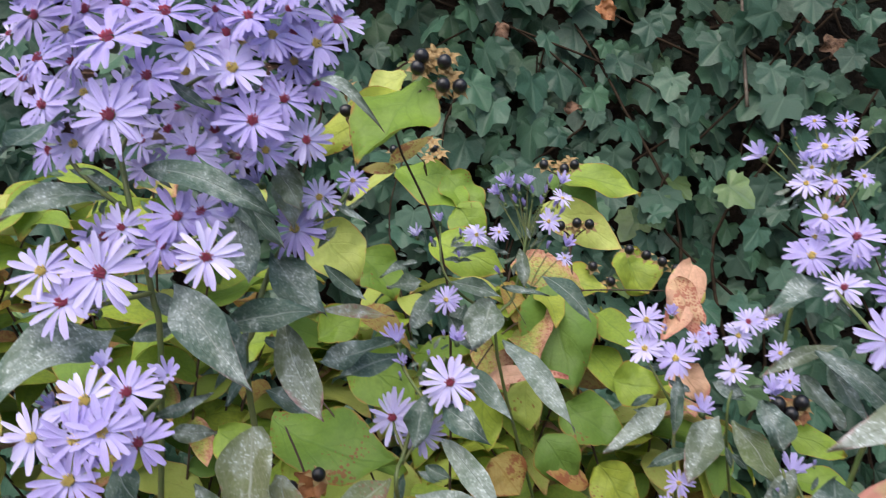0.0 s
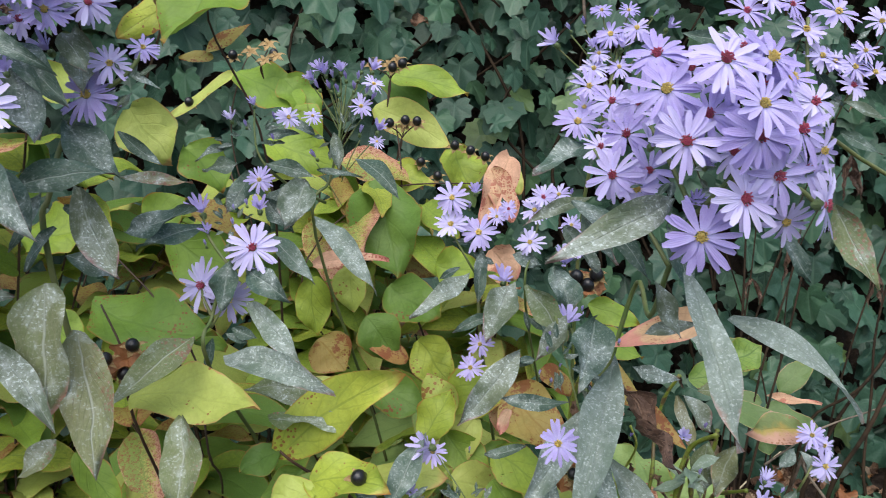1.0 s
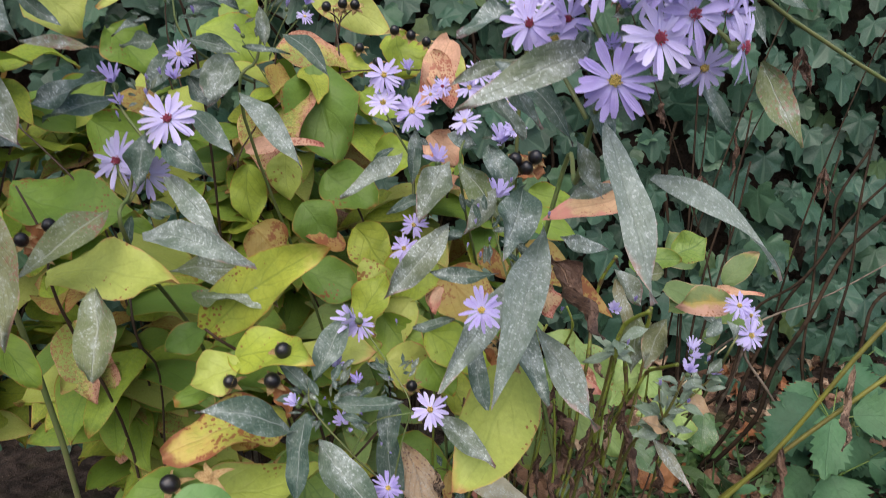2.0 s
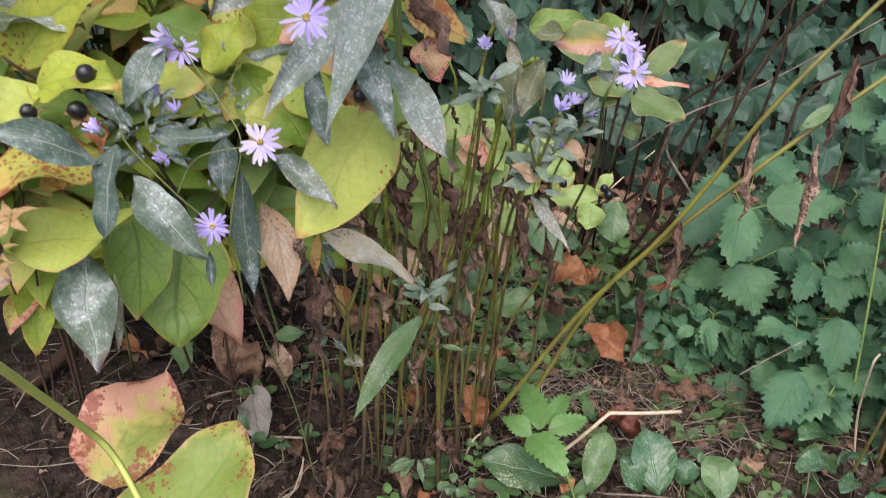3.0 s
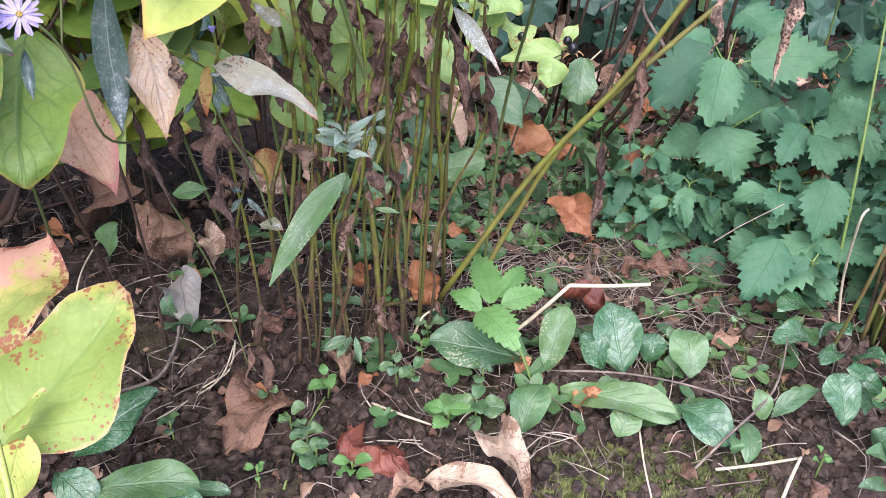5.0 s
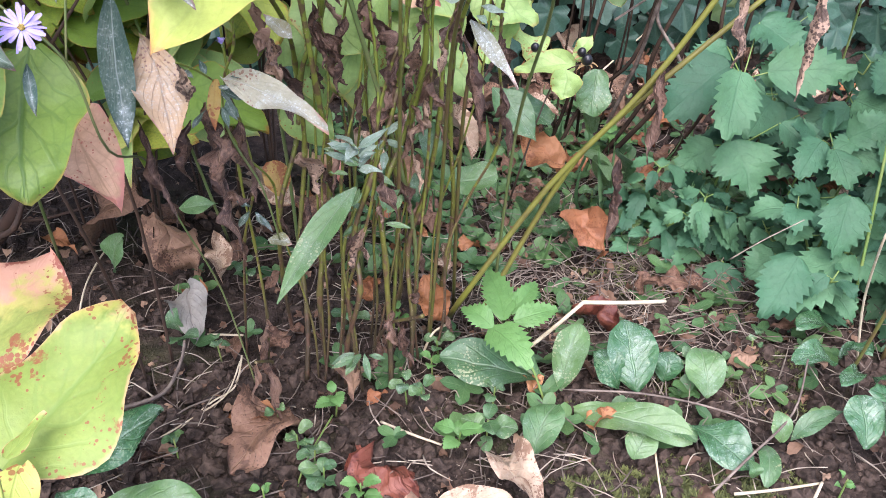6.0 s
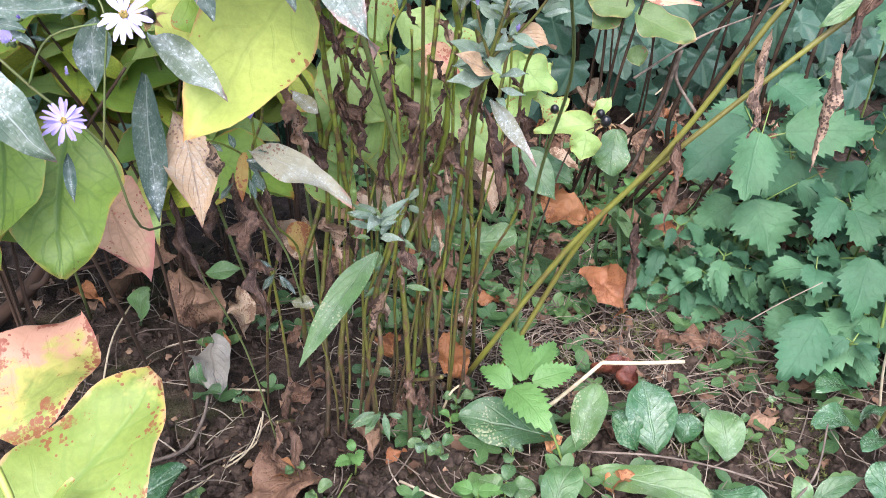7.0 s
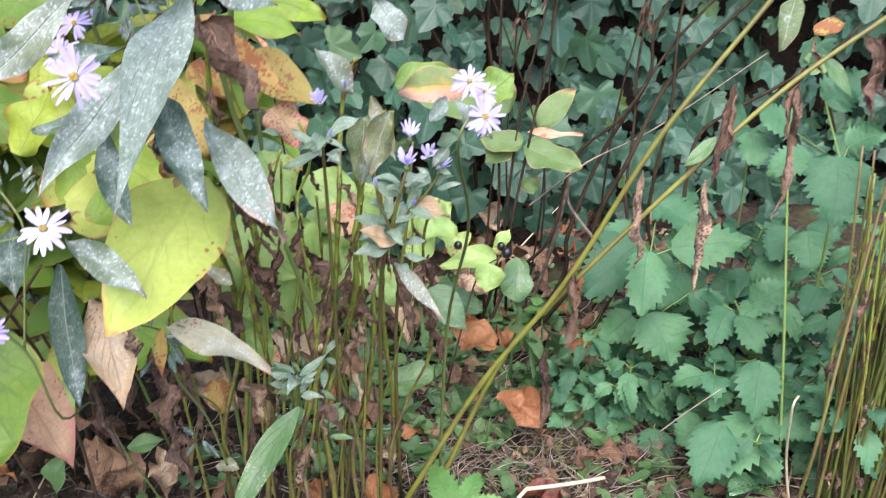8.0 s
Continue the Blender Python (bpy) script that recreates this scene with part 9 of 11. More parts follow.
leaf(dead_leaves, "fresh", (.28, .548, .194), (.28, .542, .185), .005, (.05, -.51, .86))
leaf(dead_leaves, "fresh", (.265, .565, .161), (.251, .563, .153), .005, (-.04, -.57, .82))
leaf(dead_leaves, "fresh", (.282, .559, .178), (.296, .563, .189), .007, (.12, -.43, .89))
leaf(dead_leaves, "fresh", (.278, .572, .176), (.276, .584, .192), .008, (-.26, -.51, .82))
leaf(dead_leaves, "fresh", (.291, .563, .177), (.302, .564, .182), .004, (-.41, -.44, .8))
leaf(dead_leaves, "fresh", (.26, .571, .169), (.244, .581, .178), .006, (-.3, -.51, .8))
leaf(dead_leaves, "fresh", (.272, .564, .17), (.256, .572, .177), .005, (-.34, -.41, .85))
leaf(dead_leaves, "fresh", (.284, .559, .172), (.298, .565, .184), .008, (.02, -.59, .81))
leaf(dead_leaves, "fresh", (.282, .551, .168), (.3, .545, .165), .005, (-.26, -.52, .81))
leaf(dead_leaves, "fresh", (.255, .541, .052), (.243, .534, .039), .007, (-.03, -.33, .94))
leaf(dead_leaves, "fresh", (.255, .541, .054), (.248, .536, .045), .004, (.13, -.53, .84))
leaf(dead_leaves, "fresh", (.256, .539, .056), (.244, .535, .047), .007, (-.19, -.43, .88))
leaf(dead_leaves, "fresh", (.252, .537, .06), (.232, .535, .052), .006, (-.41, -.48, .78))
leaf(dead_leaves, "fresh", (.257, .537, .058), (.249, .533, .05), .004, (-.09, -.45, .89))
leaf(dead_leaves, "fresh", (.259, .531, .063), (.261, .518, .045), .006, (.13, -.35, .93))
leaf(dead_leaves, "fresh", (.252, .531, .062), (.232, .529, .054), .006, (.09, -.52, .85))
leaf(dead_leaves, "fresh", (.263, .538, .055), (.276, .533, .053), .005, (-.09, -.44, .89))
leaf(dead_leaves, "aster", (.188, .552, .192), (.177, .557, .196), .004, (.14, -.47, .87))
leaf(dead_leaves, "aster", (.191, .538, .195), (.195, .532, .188), .003, (-.19, -.5, .84))
leaf(dead_leaves, "aster", (.194, .546, .188), (.201, .537, .179), .004, (.01, -.59, .81))
leaf(dead_leaves, "aster", (.186, .545, .197), (.178, .551, .203), .003, (-.22, -.45, .87))
leaf(dead_leaves, "aster", (.187, .552, .189), (.177, .547, .179), .005, (.12, -.63, .77))
leaf(dead_leaves, "aster", (.19, .548, .19), (.197, .543, .185), .003, (-.3, -.41, .86))

long_stems = thing("tall_weed", "yellow-green leaning weed stalk with hanging withered leaves", "stem", "leaning stems", at=(.351, .592, .057))

stem(long_stems, "stem_yellow", [(.352, .641, 0), (.351, .592, .057), (.415, .577, .169), (.478, .554, .262), (.54, .532, .38), (.61, .518, .472), (.646, .508, .525)], 0.0028, 0.0018, knots=0.12)
leaf(long_stems, "dead", (.484, .552, .273), (.471, .527, .209), .011, (-.07, -.58, .81))
leaf(long_stems, "dead", (.531, .539, .352), (.517, .513, .285), .012, (-.05, -.57, .82))
leaf(long_stems, "dead", (.47, .571, .193), (.459, .545, .128), .012, (-.46, -.61, .64))

long_stem_two = thing("tall_weed", "yellow-green leaning weed stalk with hanging withered leaves", "stem", "leaning stems", at=(.379, .601, .048))
stem(long_stem_two, "stem_yellow", [(.376, .633, 0), (.379, .601, .048), (.433, .586, .176), (.474, .56, .246), (.572, .532, .352), (.635, .517, .411), (.692, .497, .457), (.728, .478, .491)], 0.0026, 0.0018, knots=0.12)
leaf(long_stem_two, "dead", (.603, .538, .41), (.573, .515, .34), .014, (-.05, -.67, .74))
leaf(long_stem_two, "dead", (.572, .518, .346), (.551, .489, .268), .012, (-.04, -.58, .81))
leaf(long_stem_two, "dead", (.639, .515, .411), (.611, .483, .321), .013, (0, -.6, .8))
leaf(long_stem_two, "dead", (.645, .519, .422), (.625, .503, .374), .009, (-.18, -.49, .85))
leaf(long_stem_two, "dead", (.658, .513, .418), (.656, .525, .444), .006, (-.08, -.65, .76))
leaf(long_stem_two, "dead", (.695, .502, .445), (.68, .481, .388), .016, (.01, -.71, .7))
leaf(long_stem_two, "dead", (.684, .506, .445), (.691, .481, .397), .012, (-.26, -.56, .79))
leaf(long_stem_two, "dead", (.704, .495, .461), (.69, .47, .395), .014, (.09, -.77, .64))
leaf(long_stem_two, "fresh", (.584, .527, .375), (.557, .527, .355), .011, (-.35, -.68, .65))
leaf(long_stem_two, "fresh", (.66, .518, .43), (.677, .498, .399), .013, (-.09, -.65, .76))
leaf(long_stem_two, "amber", (.657, .526, .446), (.679, .521, .451), .015, (-.21, -.65, .73))
leaf(long_stem_two, "pale", (.642, .531, .472), (.626, .519, .436), .018, (-.25, -.57, .79))

mixed_back = thing("tutsan_shrub", "tutsan sprig with green and browning leaves behind the stems", "shrub", "tutsan shrubs in the border", at=(.33, .8, 0))
stem(mixed_back, "stem_red", [(.33, .8, 0), (.308, .733, .212), (.293, .712, .306), (.276, .642, .441)], 0.0012, 0.0006)
leaf(mixed_back, "mint", (.245, .645, .326), (.277, .611, .275), .053, (-.37, -.54, .75))
leaf(mixed_back, "mint", (.259, .662, .273), (.294, .63, .227), .053, (-.38, -.53, .76))
leaf(mixed_back, "mint", (.221, .655, .231), (.251, .629, .196), .042, (-.19, -.64, .74))
leaf(mixed_back, "mint", (.315, .628, .288), (.331, .608, .254), .036, (-.25, -.49, .83))
leaf(mixed_back, "mint", (.341, .631, .262), (.368, .611, .235), .033, (-.33, -.55, .77))
leaf(mixed_back, "olive", (.377, .663, .406), (.423, .652, .413), .028, (.09, -.72, .69))
leaf(mixed_back, "mint", (.389, .647, .304), (.413, .63, .282), .031, (-.2, -.55, .81))
leaf(mixed_back, "hyper", (.241, .579, .479), (.291, .558, .467), .026, (-.15, -.54, .83))
leaf(mixed_back, "amber", (.261, .605, .45), (.299, .578, .417), .032, (.04, -.75, .66))
leaf(mixed_back, "pink", (.301, .602, .321), (.331, .589, .314), .016, (-.18, -.62, .76))
leaf(mixed_back, "mint", (.298, .659, .342), (.32, .642, .321), .036, (-.19, -.57, .8))
leaf(mixed_back, "mint", (.303, .665, .285), (.335, .645, .262), .038, (-.38, -.61, .7))
leaf(mixed_back, "mint", (.369, .657, .288), (.402, .651, .296), .034, (-.33, -.58, .75))
leaf(mixed_back, "mint", (.334, .663, .326), (.354, .639, .287), .042, (-.31, -.63, .71))
leaf(mixed_back, "pink", (.274, .627, .407), (.289, .61, .38), .029, (.09, -.64, .76))
leaf(mixed_back, "olive", (.539, .909, .329), (.58, .906, .352), .045, (-.33, -.69, .64))
leaf(mixed_back, "mint", (.298, .634, .31), (.257, .61, .249), .047, (-.05, -.29, .96))
leaf(mixed_back, "mint", (.265, .66, .366), (.281, .635, .327), .038, (-.05, -.29, .96))
leaf(mixed_back, "mint", (.319, .679, .336), (.337, .657, .304), .032, (-.08, -.39, .92))
leaf(mixed_back, "mint", (.24, .657, .265), (.249, .633, .225), .032, (-.08, -.39, .92))
leaf(mixed_back, "mint", (.325, .666, .273), (.311, .649, .236), .033, (-.08, -.39, .92))
leaf(mixed_back, "pink", (.305, .609, .331), (.331, .596, .315), .018, (-.03, -.55, .83))

mixed_aster = thing("aster_plant", "thin aster shoot with pale green leaves and violet buds", "aster", "asters in the border", at=(.36, .66, 0))
stem(mixed_aster, "stem_low", [(.36, .66, 0), (.347, .588, .22), (.359, .582, .318), (.368, .586, .381)], 0.0018, 0.0010)
leaf(mixed_aster, "pale", (.346, .618, .41), (.357, .594, .366), .013, (-.09, -.55, .83))
leaf(mixed_aster, "silver", (.351, .613, .479), (.367, .594, .449), .021, (-.28, -.49, .82))
leaf(mixed_aster, "pale", (.391, .617, .414), (.367, .623, .411), .017, (.08, -.81, .59))
leaf(mixed_aster, "silver", (.382, .574, .416), (.414, .552, .389), .012, (-.16, -.68, .71))

# ---- the rush-like stems at the edge ----

def stem_clump(x, y, spread, count, seed):
    """A tuft of bare upright stems from one foot, olive and brown, a few of them broken short."""
    rnd = random.Random(seed)
    ob = thing("stem_clump", "dense tuft of bare olive and brown upright stems", "stems", "upright stems at the edge", at=(x, y, 0))
    for k in range(count):
        a, d = rnd.uniform(0, 6.28), spread * math.sqrt(rnd.random())
        bx, by = x + d * math.cos(a), y + d * math.sin(a)
        h = rnd.uniform(0.19, 0.34) * (0.4 if k % 9 == 0 else 1.0)
        lx, ly = h * rnd.uniform(0.0, 0.17), h * rnd.uniform(-0.05, 0.17)
        stem(ob, ("stem_rush", "stem_rush", "stem_low", "stem_rush", "stem_foot")[k % 5], [(bx, by, 0), (bx + lx * 0.4, by + ly * 0.5, h * 0.5), (bx + lx, by + ly, h)], rnd.uniform(0.0010, 0.0019), rnd.uniform(0.0007, 0.0012), knots=0.15)
        if k % 3 == 0:
            z = rnd.uniform(0.2, 0.9)
            at = Vector((bx + lx * z, by + ly * z, h * z))
            leaf(ob, "dead", at, at + Vector((rnd.uniform(-0.012, 0.012), -0.008, -rnd.uniform(0.02, 0.045))), rnd.uniform(0.006, 0.011), (rnd.uniform(-0.6, 0.6), -1, 0.2))


stem_clump(0.745, 0.495, 0.028, 50, 61)
stem_clump(0.790, 0.500, 0.040, 80, 62)
stem_clump(0.845, 0.515, 0.050, 50, 63)


dry_stalk = thing("dry_stalk", "pale brown dry stalk", "stalk", "", at=(.668, .484, 0))
stem(dry_stalk, "stem_low", [(.668, .484, 0), (.658, .457, .122), (.684, .473, .223), (.708, .486, .319), (.71, .484, .39)], 0.0017, 0.0012)
stem(dry_stalk, "stem_nettle", [(.712, .551, .04), (.72, .577, .15), (.731, .608, .252), (.744, .642, .36)], 0.0016, 0.0010)

cane_0 = thing("bramble_cane", "thin brown woody cane in front of ivy", "cane", "brown canes", at=(.77, .886, .134))
stem(cane_0, "cane", [(.733, .87, 0), (.766, .869, .081), (.762, .892, .142), (.77, .895, .214), (.808, .93, .285), (.838, .974, .37), (.886, 1.029, .462)], 0.0026, 0.0018, "cane", knots=0.15)

cane_1 = thing("bramble_cane", "thin brown woody cane in front of ivy", "cane", "brown canes", at=(.702, .911, .152))
stem(cane_1, "cane", [(.615, .915, 0), (.67, .892, .09), (.694, .901, .16), (.736, .903, .232), (.812, .953, .305), (.892, .968, .365), (.988, .986, .427)], 0.0036, 0.0024, "cane", knots=0.15)

cane_2 = thing("bramble_cane", "thin brown woody cane in front of ivy", "cane", "brown canes", at=(.678, .905, .132))
stem(cane_2, "cane", [(.618, .929, 0), (.658, .917, .08), (.659, .912, .14), (.726, .95, .232), (.785, .952, .317), (.807, .98, .376), (.874, 1.018, .437)], 0.0031, 0.0020, "cane", knots=0.15)

cane_3 = thing("bramble_cane", "thin brown woody cane in front of ivy", "cane", "brown canes", at=(.741, .918, .179))
stem(cane_3, "cane", [(.695, .901, 0), (.729, .875, .103), (.723, .885, .187), (.76, .938, .265), (.782, .975, .33), (.805, .999, .383), (.833, 1.025, .435)], 0.0023, 0.0015, "cane", knots=0.15)

cane_4 = thing("bramble_cane", "thin brown woody cane in front of ivy", "cane", "brown canes", at=(.627, .916, .131))
stem(cane_4, "cane", [(.544, .919, 0), (.587, .931, .079), (.629, .903, .139), (.686, .955, .224), (.744, .937, .278), (.844, .978, .364), (.981, 1.005, .458)], 0.0026, 0.0018, "cane", knots=0.15)

cane_5 = thing("bramble_cane", "thin pale dry cane in front of ivy", "cane", "brown canes", at=(.617, .941, .171))
stem(cane_5, "twig", [(.609, .924, .179), (.695, .938, .221), (.787, .928, .259), (.95, .936, .339)], 0.0016, 0.0009, "cane", knots=0.15)

cane_6 = thing("bramble_cane", "thin brown woody cane in front of ivy", "cane", "brown canes", at=(.831, .906, .195))
stem(cane_6, "cane", [(.734, .889, 0), (.789, .866, .111), (.819, .898, .201), (.864, .933, .248), (.94, .899, .302), (1.008, .895, .335), (1.09, .93, .366)], 0.0028, 0.0019, "cane", knots=0.15)

cane_7 = thing("bramble_cane", "thin brown woody cane in front of ivy", "cane", "brown canes", at=(.568, .929, .129))
stem(cane_7, "cane", [(.537, .932, 0), (.547, .9, .079), (.557, .9, .137), (.589, .975, .255), (.603, 1.006, .378), (.65, 1.111, .517)], 0.0022, 0.0014, "cane", knots=0.15)

cane_8 = thing("bramble_cane", "thin brown woody cane in front of ivy", "cane", "brown canes", at=(.663, .951, .207))
stem(cane_8, "twig", [(.63, .973, 0), (.648, .933, .117), (.656, .908, .214), (.659, .916, .179), (.667, .871, .153), (.696, .877, .112)], 0.0026, 0.0018, "cane", knots=0.15)

# ---- nettles ----
NETTLE = ("nettle_plant", "bright green stinging nettle with toothed leaves", "nettle", "stinging nettles")


def stalked(plant, kind, node, base, tip, width, face):
    """A leaf on its own stalk."""
    stem(plant, "stem_nettle", [node, base], 0.0008, 0.0007, "leaf_stalk")
    leaf(plant, kind, base, tip, width, face)


nettle_1 = thing(*NETTLE, at=(.682, .77, 0))
stem(nettle_1, "stem_nettle", [(.682, .77, 0), (.681, .755, .087), (.672, .74, .175)], 0.0016, 0.0011)
stalked(nettle_1, "nettle", (.672, .74, .175), (.655, .719, .193), (.63, .68, .14), .053, (.08, -.76, .64))
stalked(nettle_1, "nettle", (.672, .74, .175), (.677, .774, .177), (.601, .754, .132), .069, (-.4, -.6, .7))
stalked(nettle_1, "nettle", (.672, .74, .175), (.705, .783, .217), (.73, .742, .194), .058, (.03, -.56, .83))
stalked(nettle_1, "nettle", (.672, .74, .175), (.697, .736, .182), (.766, .697, .195), .056, (-.01, -.74, .67))
stalked(nettle_1, "nettlet", (.672, .74, .175), (.684, .799, .187), (.635, .786, .176), .038, (-.23, -.58, .78))

nettle_2 = thing(*NETTLE, at=(.688, .759, 0))
stem(nettle_2, "stem_nettle", [(.688, .759, 0), (.687, .744, .053), (.678, .729, .106)], 0.0016, 0.0011)
stalked(nettle_2, "nettle", (.678, .729, .106), (.658, .709, .123), (.661, .666, .08), .065, (-.12, -.5, .86))
stalked(nettle_2, "nettle", (.678, .729, .106), (.669, .76, .092), (.619, .744, .073), .043, (-.01, -.66, .75))
stalked(nettle_2, "nettlet", (.678, .729, .106), (.707, .712, .137), (.734, .669, .112), .038, (-.31, -.41, .86))
stalked(nettle_2, "nettlet", (.678, .729, .106), (.755, .749, .125), (.703, .733, .106), .033, (.12, -.59, .8))

nettle_3 = thing(*NETTLE, at=(.754, .702, 0))
stem(nettle_3, "stem_nettle", [(.754, .702, 0), (.753, .687, .062), (.744, .672, .125)], 0.0016, 0.0011)
stalked(nettle_3, "nettle", (.744, .672, .125), (.722, .663, .14), (.688, .639, .115), .035, (-.01, -.58, .81))
stalked(nettle_3, "nettlet", (.744, .672, .125), (.728, .681, .134), (.694, .676, .151), .03, (.09, -.6, .79))
stalked(nettle_3, "nettle", (.744, .672, .125), (.751, .664, .138), (.781, .645, .166), .041, (-.12, -.62, .78))
stalked(nettle_3, "nettle", (.744, .672, .125), (.749, .66, .127), (.781, .625, .122), .038, (-.15, -.77, .63))
stalked(nettle_3, "nettlet", (.744, .672, .125), (.726, .649, .137), (.726, .614, .111), .034, (-.14, -.75, .64))
stalked(nettle_3, "nettlet", (.744, .672, .125), (.747, .687, .134), (.733, .681, .162), .025, (.02, -.78, .62))

nettle_4 = thing(*NETTLE, at=(.821, .667, 0))
stem(nettle_4, "stem_nettle", [(.821, .667, 0), (.82, .652, .147), (.811, .637, .293)], 0.0016, 0.0011)
stalked(nettle_4, "nettle", (.811, .637, .293), (.785, .618, .31), (.757, .579, .256), .059, (-.27, -.5, .82))
stalked(nettle_4, "nettle", (.811, .637, .293), (.822, .686, .284), (.76, .68, .278), .039, (-.41, -.62, .67))
stalked(nettle_4, "nettle", (.811, .637, .293), (.834, .656, .302), (.856, .635, .32), .047, (-.14, -.49, .86))
stalked(nettle_4, "nettle", (.811, .637, .293), (.839, .744, .297), (.795, .748, .327), .046, (.08, -.79, .6))
stalked(nettle_4, "nettle", (.811, .637, .293), (.864, .728, .329), (.895, .709, .36), .05, (-.49, -.58, .65))

nettle_5 = thing(*NETTLE, at=(.722, .637, 0))
stem(nettle_5, "stem_nettle", [(.722, .637, 0), (.721, .622, .055), (.712, .607, .11)], 0.0016, 0.0011)
stalked(nettle_5, "nettle", (.712, .607, .11), (.701, .583, .126), (.672, .55, .083), .043, (.01, -.62, .79))
stalked(nettle_5, "nettle", (.712, .607, .11), (.738, .605, .099), (.756, .567, .079), .038, (.02, -.66, .75))
stalked(nettle_5, "nettlet", (.712, .607, .11), (.713, .633, .094), (.674, .628, .106), .034, (-.18, -.51, .84))

nettle_6 = thing(*NETTLE, at=(.665, .607, 0))
stem(nettle_6, "stem_nettle", [(.665, .607, 0), (.664, .592, .028), (.655, .577, .056)], 0.0016, 0.0011)
stalked(nettle_6, "nettle", (.655, .577, .056), (.645, .558, .084), (.604, .53, .044), .045, (-.22, -.5, .84))
stalked(nettle_6, "nettle", (.655, .577, .056), (.673, .571, .056), (.7, .533, .042), .041, (-.17, -.74, .65))
stalked(nettle_6, "nettle", (.655, .577, .056), (.666, .615, .048), (.629, .598, .035), .038, (-.44, -.51, .74))

nettle_11 = thing(*NETTLE, at=(.877, .764, 0))
stem(nettle_11, "stem_nettle", [(.877, .764, 0), (.876, .749, .085), (.867, .734, .17)], 0.0016, 0.0011)
stalked(nettle_11, "nettle", (.867, .734, .17), (.848, .723, .184), (.8, .706, .164), .048, (-.22, -.45, .87))
stalked(nettle_11, "nettle", (.867, .734, .17), (.84, .697, .195), (.824, .664, .161), .046, (-.43, -.51, .74))
stalked(nettle_11, "nettle", (.867, .734, .17), (.862, .722, .189), (.88, .69, .181), .042, (-.04, -.71, .7))

nettle_12 = thing(*NETTLE, at=(.84, .828, 0))
stem(nettle_12, "stem_nettle", [(.84, .828, 0), (.839, .813, .142), (.83, .798, .284)], 0.0016, 0.0011)
stalked(nettle_12, "nettlet", (.83, .798, .284), (.821, .792, .29), (.772, .779, .279), .037, (-.08, -.68, .73))
stalked(nettle_12, "nettle", (.83, .798, .284), (.82, .781, .29), (.834, .75, .283), .042, (-.39, -.67, .63))
stalked(nettle_12, "nettle", (.83, .798, .284), (.81, .772, .29), (.797, .74, .26), .04, (-.11, -.58, .81))
stalked(nettle_12, "nettlet", (.83, .798, .284), (.831, .811, .288), (.806, .808, .314), .033, (-.16, -.67, .72))

nettle_7 = thing(*NETTLE, at=(.669, .735, 0))
stem(nettle_7, "stem_nettle", [(.669, .735, 0), (.668, .72, -.005), (.659, .705, -.01)], 0.0016, 0.0011)
stalked(nettle_7, "nettle", (.659, .705, -.01), (.648, .695, .011), (.598, .691, .017), .047, (-.45, -.61, .66))
stalked(nettle_7, "nettle", (.659, .705, -.01), (.654, .691, .031), (.66, .654, .004), .038, (.03, -.7, .71))
stalked(nettle_7, "nettlet", (.659, .705, -.01), (.669, .727, .02), (.654, .728, .061), .032, (-.14, -.73, .67))
stalked(nettle_7, "nettle", (.659, .705, -.01), (.64, .654, .015), (.624, .623, -.014), .042, (-.38, -.68, .63))
stalked(nettle_7, "nettlet", (.659, .705, -.01), (.639, .709, -.015), (.601, .693, -.027), .037, (.1, -.75, .66))

nettle_8 = thing(*NETTLE, at=(.62, .78, 0))
stem(nettle_8, "stem_nettle", [(.62, .78, 0), (.619, .765, .002), (.61, .75, .004)], 0.0016, 0.0011)
stalked(nettle_8, "nettlet", (.61, .75, .004), (.607, .745, .016), (.573, .738, .028), .024, (-.26, -.7, .67))
stalked(nettle_8, "nettlet", (.61, .75, .004), (.61, .744, .016), (.619, .716, .012), .027, (-.16, -.47, .87))
stalked(nettle_8, "nettlet", (.61, .75, .004), (.601, .735, .016), (.579, .713, .003), .024, (-.3, -.73, .61))
stalked(nettle_8, "nettlet", (.61, .75, .004), (.615, .754, .016), (.612, .746, .047), .024, (-.22, -.57, .79))

nettle_9 = thing(*NETTLE, at=(.671, .795, 0))
stem(nettle_9, "stem_nettle", [(.671, .795, 0), (.67, .78, .011), (.661, .765, .023)], 0.0016, 0.0011)
stalked(nettle_9, "nettlet", (.661, .765, .023), (.654, .76, .031), (.63, .76, .065), .039, (-.32, -.71, .62))
stalked(nettle_9, "nettlet", (.661, .765, .023), (.658, .748, .033), (.67, .728, .048), .033, (-.07, -.67, .74))
stalked(nettle_9, "nettlet", (.661, .765, .023), (.647, .741, .036), (.624, .72, .025), .032, (.08, -.54, .84))

nettle_13 = thing(*NETTLE, at=(.765, .835, 0))
stem(nettle_13, "stem_nettle", [(.765, .835, 0), (.764, .82, .063), (.755, .805, .125)], 0.0016, 0.0011)
stalked(nettle_13, "nettle", (.755, .805, .125), (.749, .807, .125), (.692, .806, .142), .059, (-.03, -.4, .92))
stalked(nettle_13, "nettle", (.755, .805, .125), (.726, .76, .14), (.685, .727, .114), .051, (.01, -.65, .76))
stalked(nettle_13, "nettle", (.755, .805, .125), (.762, .804, .125), (.8, .792, .156), .059, (-.03, -.4, .92))
stalked(nettle_13, "nettle", (.755, .805, .125), (.773, .834, .119), (.789, .84, .168), .05, (.07, -.48, .88))

